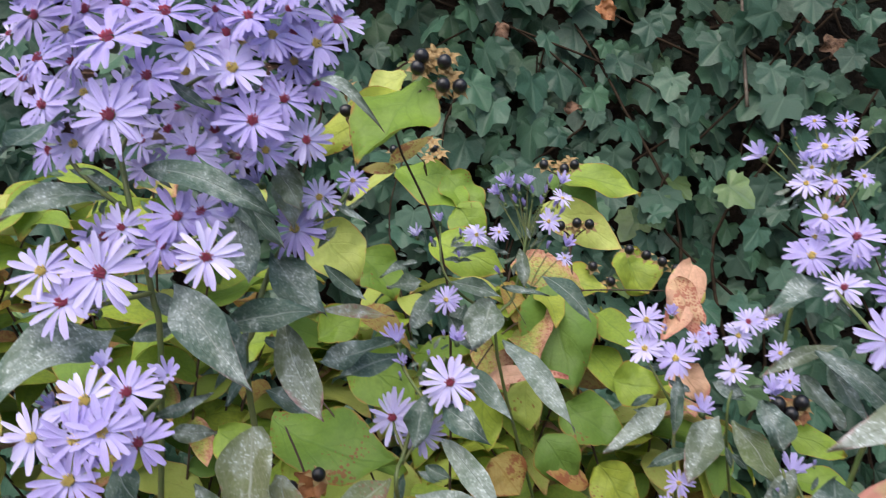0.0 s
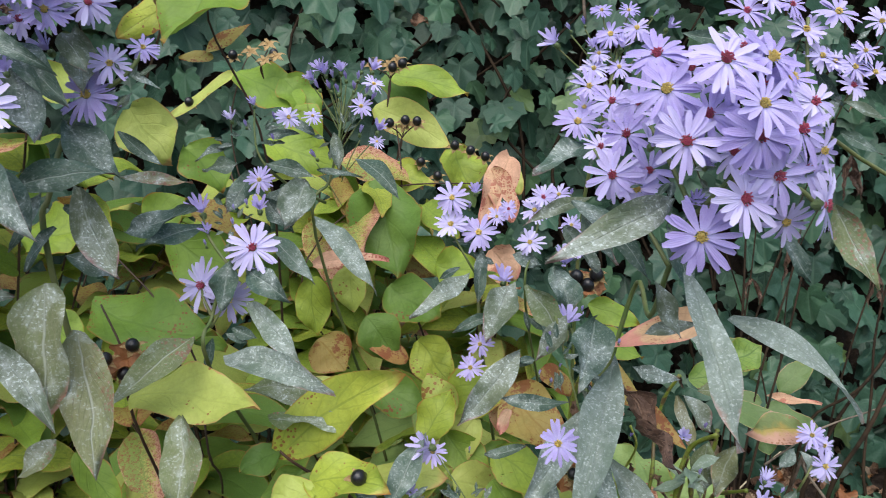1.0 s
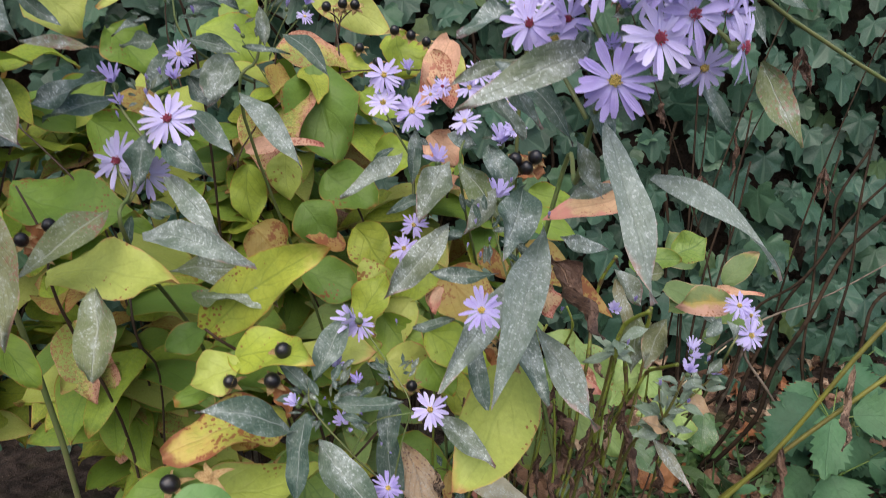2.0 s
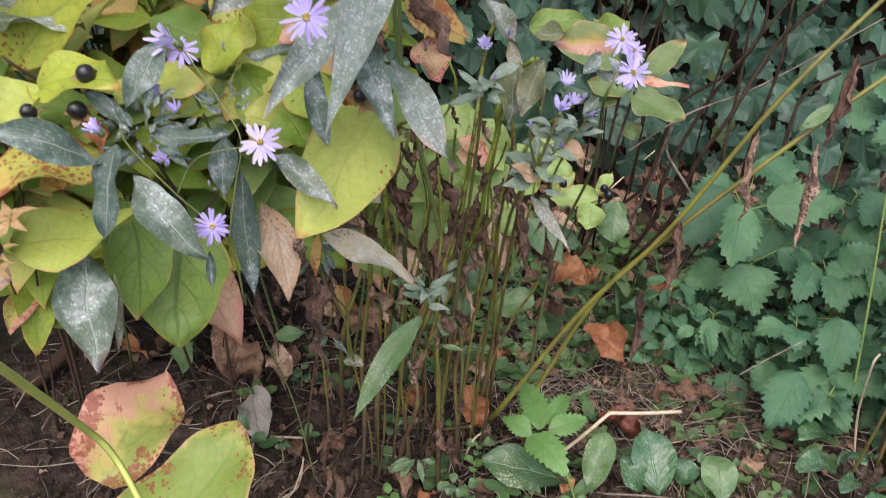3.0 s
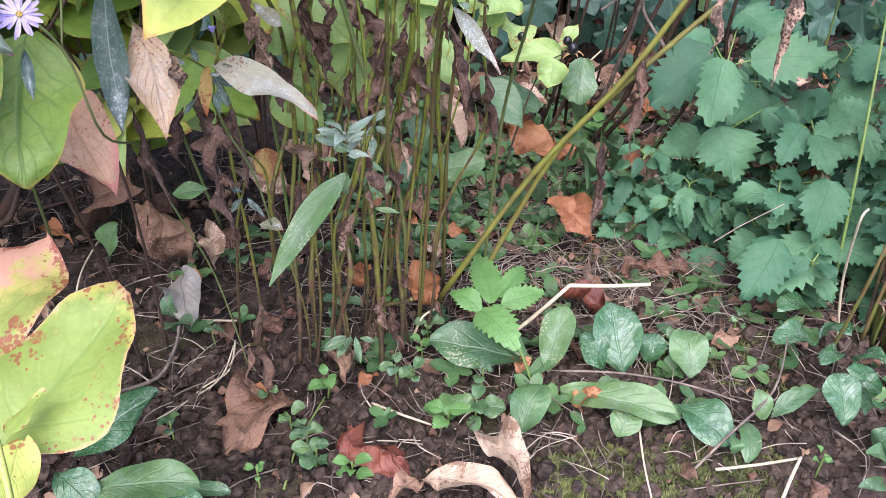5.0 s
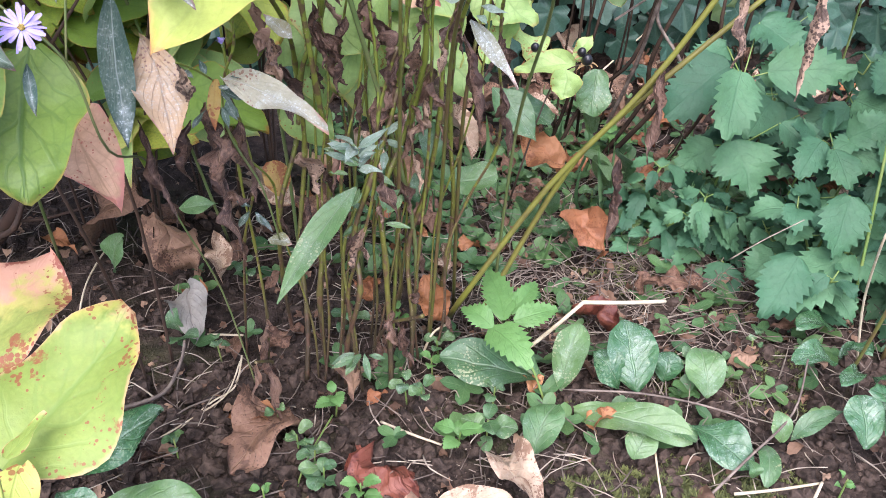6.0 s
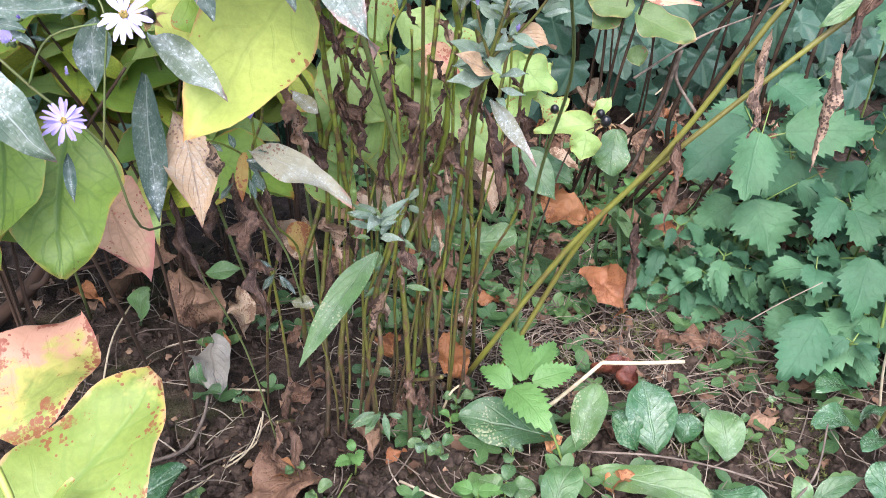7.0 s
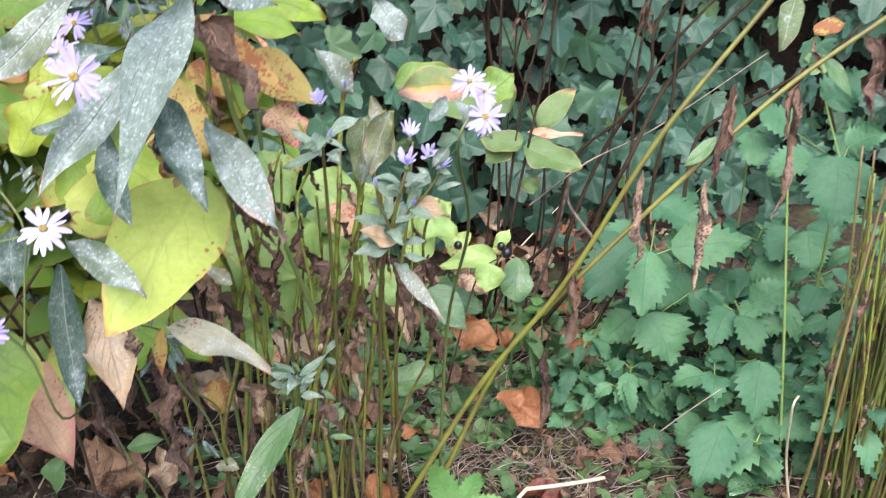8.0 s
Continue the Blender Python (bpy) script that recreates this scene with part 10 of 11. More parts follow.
nettle_14 = thing(*NETTLE, at=(.819, .768, 0))
stem(nettle_14, "stem_nettle", [(.819, .768, 0), (.818, .753, .068), (.809, .738, .135)], 0.0016, 0.0011)
stalked(nettle_14, "nettle", (.809, .738, .135), (.79, .723, .143), (.739, .696, .123), .04, (.05, -.4, .91))
stalked(nettle_14, "nettle", (.809, .738, .135), (.797, .726, .148), (.82, .693, .145), .055, (.08, -.6, .8))
stalked(nettle_14, "nettle", (.809, .738, .135), (.818, .763, .138), (.79, .777, .184), .047, (.18, -.4, .9))
stalked(nettle_14, "nettle", (.809, .738, .135), (.836, .759, .138), (.862, .761, .184), .047, (-.37, -.47, .8))

nettle_15 = thing(*NETTLE, at=(.731, .614, 0))
stem(nettle_15, "stem_nettle", [(.731, .614, 0), (.73, .599, .031), (.721, .584, .063)], 0.0016, 0.0011)
stalked(nettle_15, "nettle", (.721, .584, .063), (.697, .563, .079), (.619, .533, .047), .053, (-.35, -.4, .85))
stalked(nettle_15, "nettle", (.721, .584, .063), (.721, .584, .063), (.727, .591, .111), .041, (-.33, -.44, .84))
stalked(nettle_15, "nettle", (.721, .584, .063), (.713, .565, .07), (.732, .531, .063), .04, (-.19, -.43, .88))

# ---- weeds on the soil ----

elder = thing("weed_plant", "bright green five-leaflet weed on the soil", "weed", "low weeds on the soil", at=(.404, .54, 0))
stem(elder, "stem_nettle", [(.404, .50, 0), (.390, .512, .045), (.373, .540, .067)], 0.0011, 0.0009)
leaf(elder, "bright", (.376, .544, .068), (.378, .608, .072), .029, (-.1, -.41, .91), .004)
leaf(elder, "bright", (.364, .536, .068), (.344, .563, .070), .021, (-.1, -.41, .91), .004)
leaf(elder, "bright", (.383, .551, .068), (.415, .583, .072), .019, (-.1, -.41, .91), .004)
leaf(elder, "bright", (.383, .541, .068), (.422, .547, .070), .023, (-.1, -.41, .91), .004)
leaf(elder, "bright", (.363, .536, .068), (.381, .487, .064), .034, (-.1, -.41, .91), .004)

rosette = thing("weed_plant", "rosette of glossy dark oval leaves", "weed", "low weeds on the soil", at=(.473, .51, 0))
leaf(rosette, "dock", (.481, .497, .012), (.484, .544, .05), .042, (-.06, -.23, .97), .006)
leaf(rosette, "dock", (.467, .504, .01), (.45, .528, .035), .028, (-.06, -.23, .97), .006)
leaf(rosette, "dock", (.506, .505, .012), (.518, .52, .03), .025, (-.06, -.23, .97), .006)
leaf(rosette, "weed", (.534, .48, .012), (.54, .515, .035), .033, (-.06, -.23, .97), .006)
leaf(rosette, "weed", (.53, .498, .01), (.545, .506, .03), .02, (-.06, -.23, .97), .006)

rosette_two = thing("weed_plant", "rosette of pale speckled oval leaves", "weed", "low weeds on the soil", at=(.415, .526, 0))
leaf(rosette_two, "spoon", (.418, .512, .012), (.443, .542, .055), .029, (-.06, -.23, .97), .006)
leaf(rosette_two, "spoon", (.408, .527, .012), (.323, .553, .03), .04, (-.06, -.23, .97), .006)
leaf(rosette_two, "spoon", (.405, .522, .012), (.38, .553, .03), .017, (-.06, -.23, .97), .006)
leaf(rosette_two, "spoon", (.374, .447, .01), (.402, .48, .03), .029, (-.06, -.23, .97), .006)
leaf(rosette_two, "spoon", (.42, .484, .015), (.497, .433, .02), .033, (-.06, -.23, .97), .006)
leaf(rosette_two, "weed", (.449, .431, .01), (.465, .448, .02), .025, (-.06, -.23, .97), .006)
leaf(rosette_two, "dock", (.504, .451, .015), (.527, .4, .015), .034, (-.06, -.23, .97), .006)
leaf(rosette_two, "weed", (.484, .456, .012), (.498, .429, .02), .018, (-.06, -.23, .97), .006)

rosette_three = thing("weed_plant", "trailing weed with rounded leaves", "weed", "low weeds on the soil", at=(.567, .434, 0))
leaf(rosette_three, "weed", (.569, .423, .01), (.568, .438, .03), .017, (-.06, -.23, .97), .006)
leaf(rosette_three, "fresh", (.577, .424, .01), (.619, .427, .03), .016, (-.06, -.23, .97), .006)
leaf(rosette_three, "weed", (.551, .42, .015), (.535, .386, .01), .017, (-.06, -.23, .97), .006)
leaf(rosette_three, "weed", (.529, .396, .01), (.528, .404, .02), .011, (-.06, -.23, .97), .006)
stem(rosette_three, "twig", [(.485, .387, .004), (.526, .405, .02), (.58, .434, .03), (.6, .459, .06)], 0.0012, 0.0008)

violet = thing("weed_plant", "clump of smooth heart-shaped green leaves", "weed", "low weeds on the soil", at=(.657, .449, 0))
leaf(violet, "dock", (.653, .487, .02), (.601, .473, .045), .024, (-.06, -.23, .97), .006)
leaf(violet, "dock", (.663, .493, .02), (.671, .469, .045), .023, (-.06, -.23, .97), .006)
leaf(violet, "dock", (.669, .476, .02), (.623, .443, .045), .016, (-.06, -.23, .97), .006)
leaf(violet, "dock", (.62, .397, .02), (.627, .428, .045), .03, (-.06, -.23, .97), .006)
leaf(violet, "dock", (.653, .422, .02), (.66, .421, .045), .021, (-.06, -.23, .97), .006)
leaf(violet, "dock", (.646, .404, .02), (.639, .386, .045), .018, (-.06, -.23, .97), .006)
leaf(violet, "dock", (.674, .46, .02), (.673, .432, .045), .021, (-.06, -.23, .97), .006)
leaf(violet, "dock", (.667, .426, .02), (.641, .432, .045), .019, (-.06, -.23, .97), .006)
leaf(violet, "dock", (.681, .531, .02), (.627, .514, .045), .021, (-.06, -.23, .97), .006)

violet_two = thing("weed_plant", "clump of smooth green leaves at the edge", "weed", "low weeds on the soil", at=(.635, .359, 0))
leaf(violet_two, "weed", (.623, .347, .01), (.587, .333, .03), .012, (-.06, -.23, .97), .006)
leaf(violet_two, "weed", (.64, .378, .01), (.647, .375, .03), .019, (-.06, -.23, .97), .006)
leaf(violet_two, "weed", (.634, .362, .01), (.611, .36, .03), .015, (-.06, -.23, .97), .006)

dock_left = thing("weed_plant", "glossy crinkled green dock leaves", "weed", "low weeds on the soil", at=(.041, .509, 0))
leaf(dock_left, "dock", (.04, .488, .02), (.109, .503, .06), .039, (-.06, -.23, .97), .006)
leaf(dock_left, "spoon", (.056, .45, .02), (.135, .435, .03), .032, (-.06, -.23, .97), .006)
leaf(dock_left, "dock", (.037, .466, .03), (.062, .433, .02), .028, (-.06, -.23, .97), .006)
leaf(dock_left, "spoon", (.114, .446, .015), (.155, .431, .02), .015, (-.06, -.23, .97), .006)
leaf(dock_left, "dock", (.084, .438, .02), (.139, .416, .02), .032, (-.06, -.23, .97), .006)

left_sprout = thing("weed_plant", "small oval-leaved green weed", "weed", "low weeds on the soil", at=(.04, .785, 0))
leaf(left_sprout, "weed", (.038, .767, .01), (.053, .767, .05), .032, (-.06, -.23, .97), .006)
leaf(left_sprout, "weed", (.107, .656, .01), (.107, .652, .04), .019, (-.06, -.23, .97), .006)
leaf(left_sprout, "weed", (.11, .639, .01), (.126, .619, .03), .018, (-.06, -.23, .97), .006)
leaf(left_sprout, "weed", (.107, .635, .01), (.101, .616, .03), .015, (-.06, -.23, .97), .006)

back_sprouts = thing("weed_plant", "low green weed leaves", "weed", "low weeds on the soil", at=(.505, .8, 0))
leaf(back_sprouts, "weed", (.463, .756, .02), (.446, .723, .07), .024, (-.06, -.23, .97), .006)
leaf(back_sprouts, "weed", (.493, .769, .02), (.475, .735, .07), .022, (-.06, -.23, .97), .006)
leaf(back_sprouts, "weed", (.573, .819, .02), (.553, .791, .07), .029, (-.06, -.23, .97), .006)
leaf(back_sprouts, "weed", (.602, .827, .02), (.582, .807, .07), .027, (-.06, -.23, .97), .006)
leaf(back_sprouts, "weed", (.575, .804, .02), (.565, .761, .07), .022, (-.06, -.23, .97), .006)
leaf(back_sprouts, "weed", (.592, .761, .02), (.559, .73, .07), .028, (-.06, -.23, .97), .006)
leaf(back_sprouts, "weed", (.547, .733, .02), (.526, .688, .07), .018, (-.06, -.23, .97), .006)
leaf(back_sprouts, "weed", (.57, .91, .02), (.546, .745, .07), .02, (-.06, -.23, .97), .006)
leaf(back_sprouts, "weed", (.525, .888, .02), (.542, .845, .07), .023, (-.06, -.23, .97), .006)
leaf(back_sprouts, "weed", (.609, .953, .02), (.576, .92, .07), .029, (-.06, -.23, .97), .006)

def seedling(x, y, height, kind, leaves, size):
    """A seedling: a short stem with crossed pairs of rounded leaves."""
    rnd = random.Random(int(x * 9000 + y * 70000))
    ob = thing("seedling", "small round-leaved green seedling on the soil", "seedling", "seedlings on the soil", at=(x, y, 0))
    stem(ob, "stem_nettle", [(x, y, 0), (x + rnd.uniform(-0.003, 0.003), y, height)], 0.0009, 0.0007)
    turn = rnd.uniform(0, 6.28)
    for k in range(leaves):
        a, ln, z = turn + k * 3.1416 + (k // 2) * 1.4 + rnd.uniform(-0.3, 0.3), size * rnd.uniform(0.75, 1.3), height * (1.0 - 0.3 * (k // 2))
        c, d = math.cos(a), math.sin(a)
        leaf(ob, kind, (x + c * 0.002, y + d * 0.002, z), (x + c * ln, y + d * ln, z + rnd.uniform(-0.002, 0.005)), ln * rnd.uniform(0.65, 0.85), (-c * 0.3, -d * 0.3 - 0.15, 1), 0.002)


seedling(0.165, 0.732, 0.025, "weed", 5, 0.014)
seedling(0.141, 0.618, 0.025, "weed", 4, 0.010)
seedling(0.233, 0.531, 0.025, "bright", 5, 0.013)
seedling(0.211, 0.479, 0.025, "weed", 6, 0.012)
seedling(0.216, 0.457, 0.025, "weed", 6, 0.014)
seedling(0.242, 0.437, 0.025, "bright", 6, 0.013)
seedling(0.292, 0.533, 0.025, "weed", 4, 0.015)
seedling(0.304, 0.525, 0.025, "weed", 4, 0.015)
seedling(0.321, 0.473, 0.025, "bright", 4, 0.019)
seedling(0.346, 0.478, 0.025, "weed", 5, 0.020)
seedling(0.329, 0.580, 0.025, "weed", 5, 0.013)
seedling(0.319, 0.558, 0.025, "bright", 4, 0.011)
seedling(0.555, 0.803, 0.025, "weed", 5, 0.016)
seedling(0.558, 0.721, 0.025, "weed", 6, 0.020)
seedling(0.586, 0.739, 0.025, "bright", 6, 0.022)
seedling(0.514, 0.748, 0.025, "weed", 4, 0.016)
seedling(0.510, 0.883, 0.025, "weed", 5, 0.018)
seedling(0.629, 0.938, 0.025, "bright", 5, 0.024)
seedling(0.187, 0.529, 0.025, "weed", 4, 0.009)
seedling(0.201, 0.493, 0.025, "weed", 5, 0.011)
seedling(0.584, 0.370, 0.025, "bright", 4, 0.009)
seedling(0.528, 0.514, 0.025, "weed", 4, 0.010)
seedling(0.604, 0.530, 0.025, "weed", 4, 0.010)
seedling(0.301, 0.628, 0.025, "bright", 4, 0.010)
seedling(0.258, 0.637, 0.025, "weed", 5, 0.015)
seedling(0.360, 0.513, 0.025, "weed", 4, 0.010)
seedling(0.174, 0.446, 0.025, "bright", 4, 0.008)
seedling(0.110, 0.507, 0.025, "weed", 4, 0.009)
seedling(0.558, 0.507, 0.025, "weed", 4, 0.012)


# ---- fallen leaves, twigs and straw ----

fall_1 = thing("fallen_leaf", "large crumpled tan leaf lying on the soil", "fallen leaf", "fallen leaves on the soil", at=(.191, .549, 0))
leaf(fall_1, "tan", (.191, .54, .008), (.149, .472, .015), .051, (-.06, -.23, .97), .008)
stem(fall_1, "cane", [(.191, .54, .008), (.204, .56, .005)], 0.0007, 0.0005, "leaf_stalk")

fall_2 = thing("fallen_leaf", "curled dark red dead leaf on the soil", "fallen leaf", "fallen leaves on the soil", at=(.247, .493, 0))
leaf(fall_2, "red", (.244, .485, .012), (.281, .414, .020), .036, (-.06, -.23, .97), .008)
stem(fall_2, "cane", [(.246, .485, .008), (.236, .507, .005)], 0.0007, 0.0005, "leaf_stalk")

fall_3 = thing("fallen_leaf", "bleached curled dead leaf on the soil", "fallen leaf", "fallen leaves on the soil", at=(.352, .464, 0))
leaf(fall_3, "buff", (.349, .457, .008), (.355, .369, .03), .031, (-.06, -.23, .97), .008)
stem(fall_3, "cane", [(.349, .457, .008), (.348, .483, .005)], 0.0007, 0.0005, "leaf_stalk")

fall_4 = thing("fallen_leaf", "pale brown curled dead leaf on the soil", "fallen leaf", "fallen leaves on the soil", at=(.293, .428, 0))
leaf(fall_4, "buff", (.291, .421, .008), (.354, .375, .02), .022, (-.06, -.23, .97), .008)
stem(fall_4, "cane", [(.291, .421, .008), (.272, .435, .005)], 0.0007, 0.0005, "leaf_stalk")

fall_5 = thing("fallen_leaf", "brown curled dead leaf on the soil", "fallen leaf", "fallen leaves on the soil", at=(.29, .428, 0))
leaf(fall_5, "tan", (.289, .422, .008), (.262, .4, .02), .017, (-.06, -.23, .97), .008)
stem(fall_5, "cane", [(.289, .422, .008), (.297, .428, .005)], 0.0007, 0.0005, "leaf_stalk")

fall_6 = thing("fallen_leaf", "bright orange fallen leaf caught upright", "fallen leaf", "fallen leaves on the soil", at=(.546, .891, 0))
leaf(fall_6, "orange", (.512, .803, .05), (.471, .829, .09), .043, (.05, -.64, .76), .008)
stem(fall_6, "cane", [(.512, .803, .05), (.525, .795, .03)], 0.0007, 0.0005, "leaf_stalk")

fall_7 = thing("fallen_leaf", "orange-brown fallen leaf on litter", "fallen leaf", "fallen leaves on the soil", at=(.528, .806, 0))
leaf(fall_7, "orange", (.496, .727, .05), (.52, .683, .02), .039, (.05, -.57, .82), .008)
stem(fall_7, "cane", [(.496, .727, .05), (.489, .74, .03)], 0.0007, 0.0005, "leaf_stalk")

fall_8 = thing("fallen_leaf", "orange-brown fallen leaf among the stems", "fallen leaf", "fallen leaves on the soil", at=(.342, .711, 0))
leaf(fall_8, "orange", (.326, .627, .06), (.335, .611, .02), .028, (-.13, -.54, .83), .008)
stem(fall_8, "cane", [(.326, .627, .06), (.323, .632, .036)], 0.0007, 0.0005, "leaf_stalk")

fall_9 = thing("fallen_leaf", "small tan fallen leaf among the stems", "fallen leaf", "fallen leaves on the soil", at=(.245, .596, 0))
leaf(fall_9, "tan", (.245, .586, .008), (.25, .534, .02), .022, (-.06, -.23, .97), .008)
stem(fall_9, "cane", [(.245, .586, .008), (.243, .602, .005)], 0.0007, 0.0005, "leaf_stalk")

fall_10 = thing("fallen_leaf", "red-brown curled leaf under a straw", "fallen leaf", "fallen leaves on the soil", at=(.477, .627, 0))
leaf(fall_10, "red", (.472, .617, .008), (.484, .547, .03), .029, (-.06, -.23, .97), .008)
stem(fall_10, "cane", [(.472, .617, .008), (.469, .639, .005)], 0.0007, 0.0005, "leaf_stalk")

fall_11 = thing("fallen_leaf", "dry tan leaf hanging to the soil", "fallen leaf", "fallen leaves on the soil", at=(.041, .958, 0))
leaf(fall_11, "tan", (.074, .769, .1), (.013, .816, .01), .049, (-.13, -.54, .83), .008)
stem(fall_11, "cane", [(.074, .769, .1), (.093, .756, .06)], 0.0007, 0.0005, "leaf_stalk")

fall_12 = thing("fallen_leaf", "dry tan leaf leaning on the soil", "fallen leaf", "fallen leaves on the soil", at=(.063, .912, 0))
leaf(fall_12, "tan", (.092, .732, .1), (.109, .752, .01), .047, (-.13, -.54, .83), .008)
stem(fall_12, "cane", [(.092, .732, .1), (.086, .727, .06)], 0.0007, 0.0005, "leaf_stalk")

fall_13 = thing("fallen_leaf", "pinkish tan fallen leaf", "fallen leaf", "fallen leaves on the soil", at=(.547, .647, 0))
leaf(fall_13, "tan", (.541, .637, .008), (.561, .623, .02), .023, (-.06, -.23, .97), .008)
stem(fall_13, "cane", [(.541, .637, .008), (.535, .641, .005)], 0.0007, 0.0005, "leaf_stalk")

fall_14 = thing("fallen_leaf", "orange-brown fallen leaf in the shade", "fallen leaf", "fallen leaves on the soil", at=(-.046, .867, 0))
leaf(fall_14, "orange", (-.042, .854, .008), (-.002, .796, .02), .018, (-.06, -.23, .97), .008)
stem(fall_14, "cane", [(-.042, .854, .008), (-.054, .871, .005)], 0.0007, 0.0005, "leaf_stalk")

fall_15 = thing("fallen_leaf", "orange-brown fallen leaf among the stems", "fallen leaf", "fallen leaves on the soil", at=(.28, .718, 0))
leaf(fall_15, "orange", (.276, .676, .03), (.281, .656, .02), .022, (-.06, -.23, .97), .008)
stem(fall_15, "cane", [(.276, .676, .03), (.274, .682, .018)], 0.0007, 0.0005, "leaf_stalk")

fall_16 = thing("fallen_leaf", "greyish withered leaf on the soil", "fallen leaf", "fallen leaves on the soil", at=(.108, .744, 0))
leaf(fall_16, "ash", (.116, .692, .03), (.121, .635, .014), .036, (-.06, -.23, .97), .008)
stem(fall_16, "twig", [(.116, .692, .03), (.110, .712, .012)], 0.0009, 0.0005, "leaf_stalk")

fall_17 = thing("fallen_leaf", "small red dead leaf at the back", "fallen leaf", "fallen leaves on the soil", at=(.782, 1.329, 0))
leaf(fall_17, "red", (.747, 1.25, .03), (.771, 1.242, .05), .031, (-.06, -.23, .97), .008)
stem(fall_17, "cane", [(.747, 1.25, .03), (.74, 1.253, .018)], 0.0007, 0.0005, "leaf_stalk")

fall_18 = thing("fallen_leaf", "tan fallen leaf at the back", "fallen leaf", "fallen leaves on the soil", at=(.751, 1.201, 0))
leaf(fall_18, "tan", (.742, 1.182, .008), (.803, 1.214, .02), .04, (-.06, -.23, .97), .008)
stem(fall_18, "cane", [(.742, 1.182, .008), (.724, 1.172, .005)], 0.0007, 0.0005, "leaf_stalk")

fall_19 = thing("fallen_leaf", "tan fallen leaf among the weeds", "fallen leaf", "fallen leaves on the soil", at=(.456, .991, 0))
leaf(fall_19, "tan", (.452, .976, .008), (.476, .954, .02), .03, (-.06, -.23, .97), .008)
stem(fall_19, "cane", [(.452, .976, .008), (.444, .982, .005)], 0.0007, 0.0005, "leaf_stalk")

fall_20 = thing("fallen_leaf", "brown fallen leaf on moss", "fallen leaf", "fallen leaves on the soil", at=(.567, .351, 0))
leaf(fall_20, "tan", (.561, .346, .008), (.572, .339, .02), .017, (-.06, -.23, .97), .008)
stem(fall_20, "cane", [(.561, .346, .008), (.558, .348, .005)], 0.0007, 0.0005, "leaf_stalk")

fall_21 = thing("fallen_leaf", "orange-brown fallen leaf beneath weeds", "fallen leaf", "fallen leaves on the soil", at=(.433, .48, 0))
leaf(fall_21, "orange", (.429, .472, .008), (.45, .465, .02), .021, (-.06, -.23, .97), .008)
stem(fall_21, "cane", [(.429, .472, .008), (.423, .474, .005)], 0.0007, 0.0005, "leaf_stalk")

litter_0 = thing("fallen_leaf", "pale dry fallen leaf behind the stems", "fallen leaf", "fallen leaves on the soil", at=(.18, .951, 0))
leaf(litter_0, "buff", (.182, .895, .03), (.219, .787, .05), .042, (-.15, -.4, .91), .008)
stem(litter_0, "cane", [(.182, .895, .03), (.171, .928, .018)], 0.0007, 0.0005, "leaf_stalk")

litter_1 = thing("fallen_leaf", "pale dry fallen leaf behind the stems", "fallen leaf", "fallen leaves on the soil", at=(.236, .897, 0))
leaf(litter_1, "tan", (.234, .844, .03), (.256, .738, .05), .037, (0, -.43, .9), .008)
stem(litter_1, "cane", [(.234, .844, .03), (.227, .875, .018)], 0.0007, 0.0005, "leaf_stalk")

litter_2 = thing("fallen_leaf", "pale dry fallen leaf behind the stems", "fallen leaf", "fallen leaves on the soil", at=(.297, 1.007, 0))
leaf(litter_2, "buff", (.292, .947, .03), (.311, .831, .05), .04, (-.09, -.41, .91), .008)
stem(litter_2, "cane", [(.292, .947, .03), (.286, .982, .018)], 0.0007, 0.0005, "leaf_stalk")

litter_3 = thing("fallen_leaf", "pale dry fallen leaf behind the stems", "fallen leaf", "fallen leaves on the soil", at=(.353, .978, 0))
leaf(litter_3, "tan", (.344, .921, .03), (.361, .821, .05), .037, (-.11, -.41, .91), .008)
stem(litter_3, "cane", [(.344, .921, .03), (.339, .951, .018)], 0.0007, 0.0005, "leaf_stalk")

litter_4 = thing("fallen_leaf", "pale dry fallen leaf behind the stems", "fallen leaf", "fallen leaves on the soil", at=(.259, .998, 0))
leaf(litter_4, "pink", (.256, .939, .03), (.272, .826, .05), .033, (.14, -.45, .88), .008)
stem(litter_4, "cane", [(.256, .939, .03), (.251, .973, .018)], 0.0007, 0.0005, "leaf_stalk")

litter_5 = thing("fallen_leaf", "pale dry fallen leaf behind the stems", "fallen leaf", "fallen leaves on the soil", at=(.449, 1.066, 0))
leaf(litter_5, "buff", (.434, 1.003, .03), (.434, .877, .05), .043, (-.11, -.4, .91), .008)
stem(litter_5, "cane", [(.434, 1.003, .03), (.434, 1.04, .018)], 0.0007, 0.0005, "leaf_stalk")

litter_6 = thing("fallen_leaf", "pale dry fallen leaf behind the stems", "fallen leaf", "fallen leaves on the soil", at=(.503, 1.115, 0))
leaf(litter_6, "tan", (.485, 1.049, .03), (.503, .945, .05), .045, (.13, -.45, .89), .008)
stem(litter_6, "cane", [(.485, 1.049, .03), (.48, 1.08, .018)], 0.0007, 0.0005, "leaf_stalk")

litter_7 = thing("fallen_leaf", "pale dry fallen leaf behind the stems", "fallen leaf", "fallen leaves on the soil", at=(.559, 1.043, 0))
leaf(litter_7, "buff", (.538, .981, .03), (.565, .949, .05), .037, (0, -.43, .9), .008)
stem(litter_7, "cane", [(.538, .981, .03), (.53, .991, .018)], 0.0007, 0.0005, "leaf_stalk")

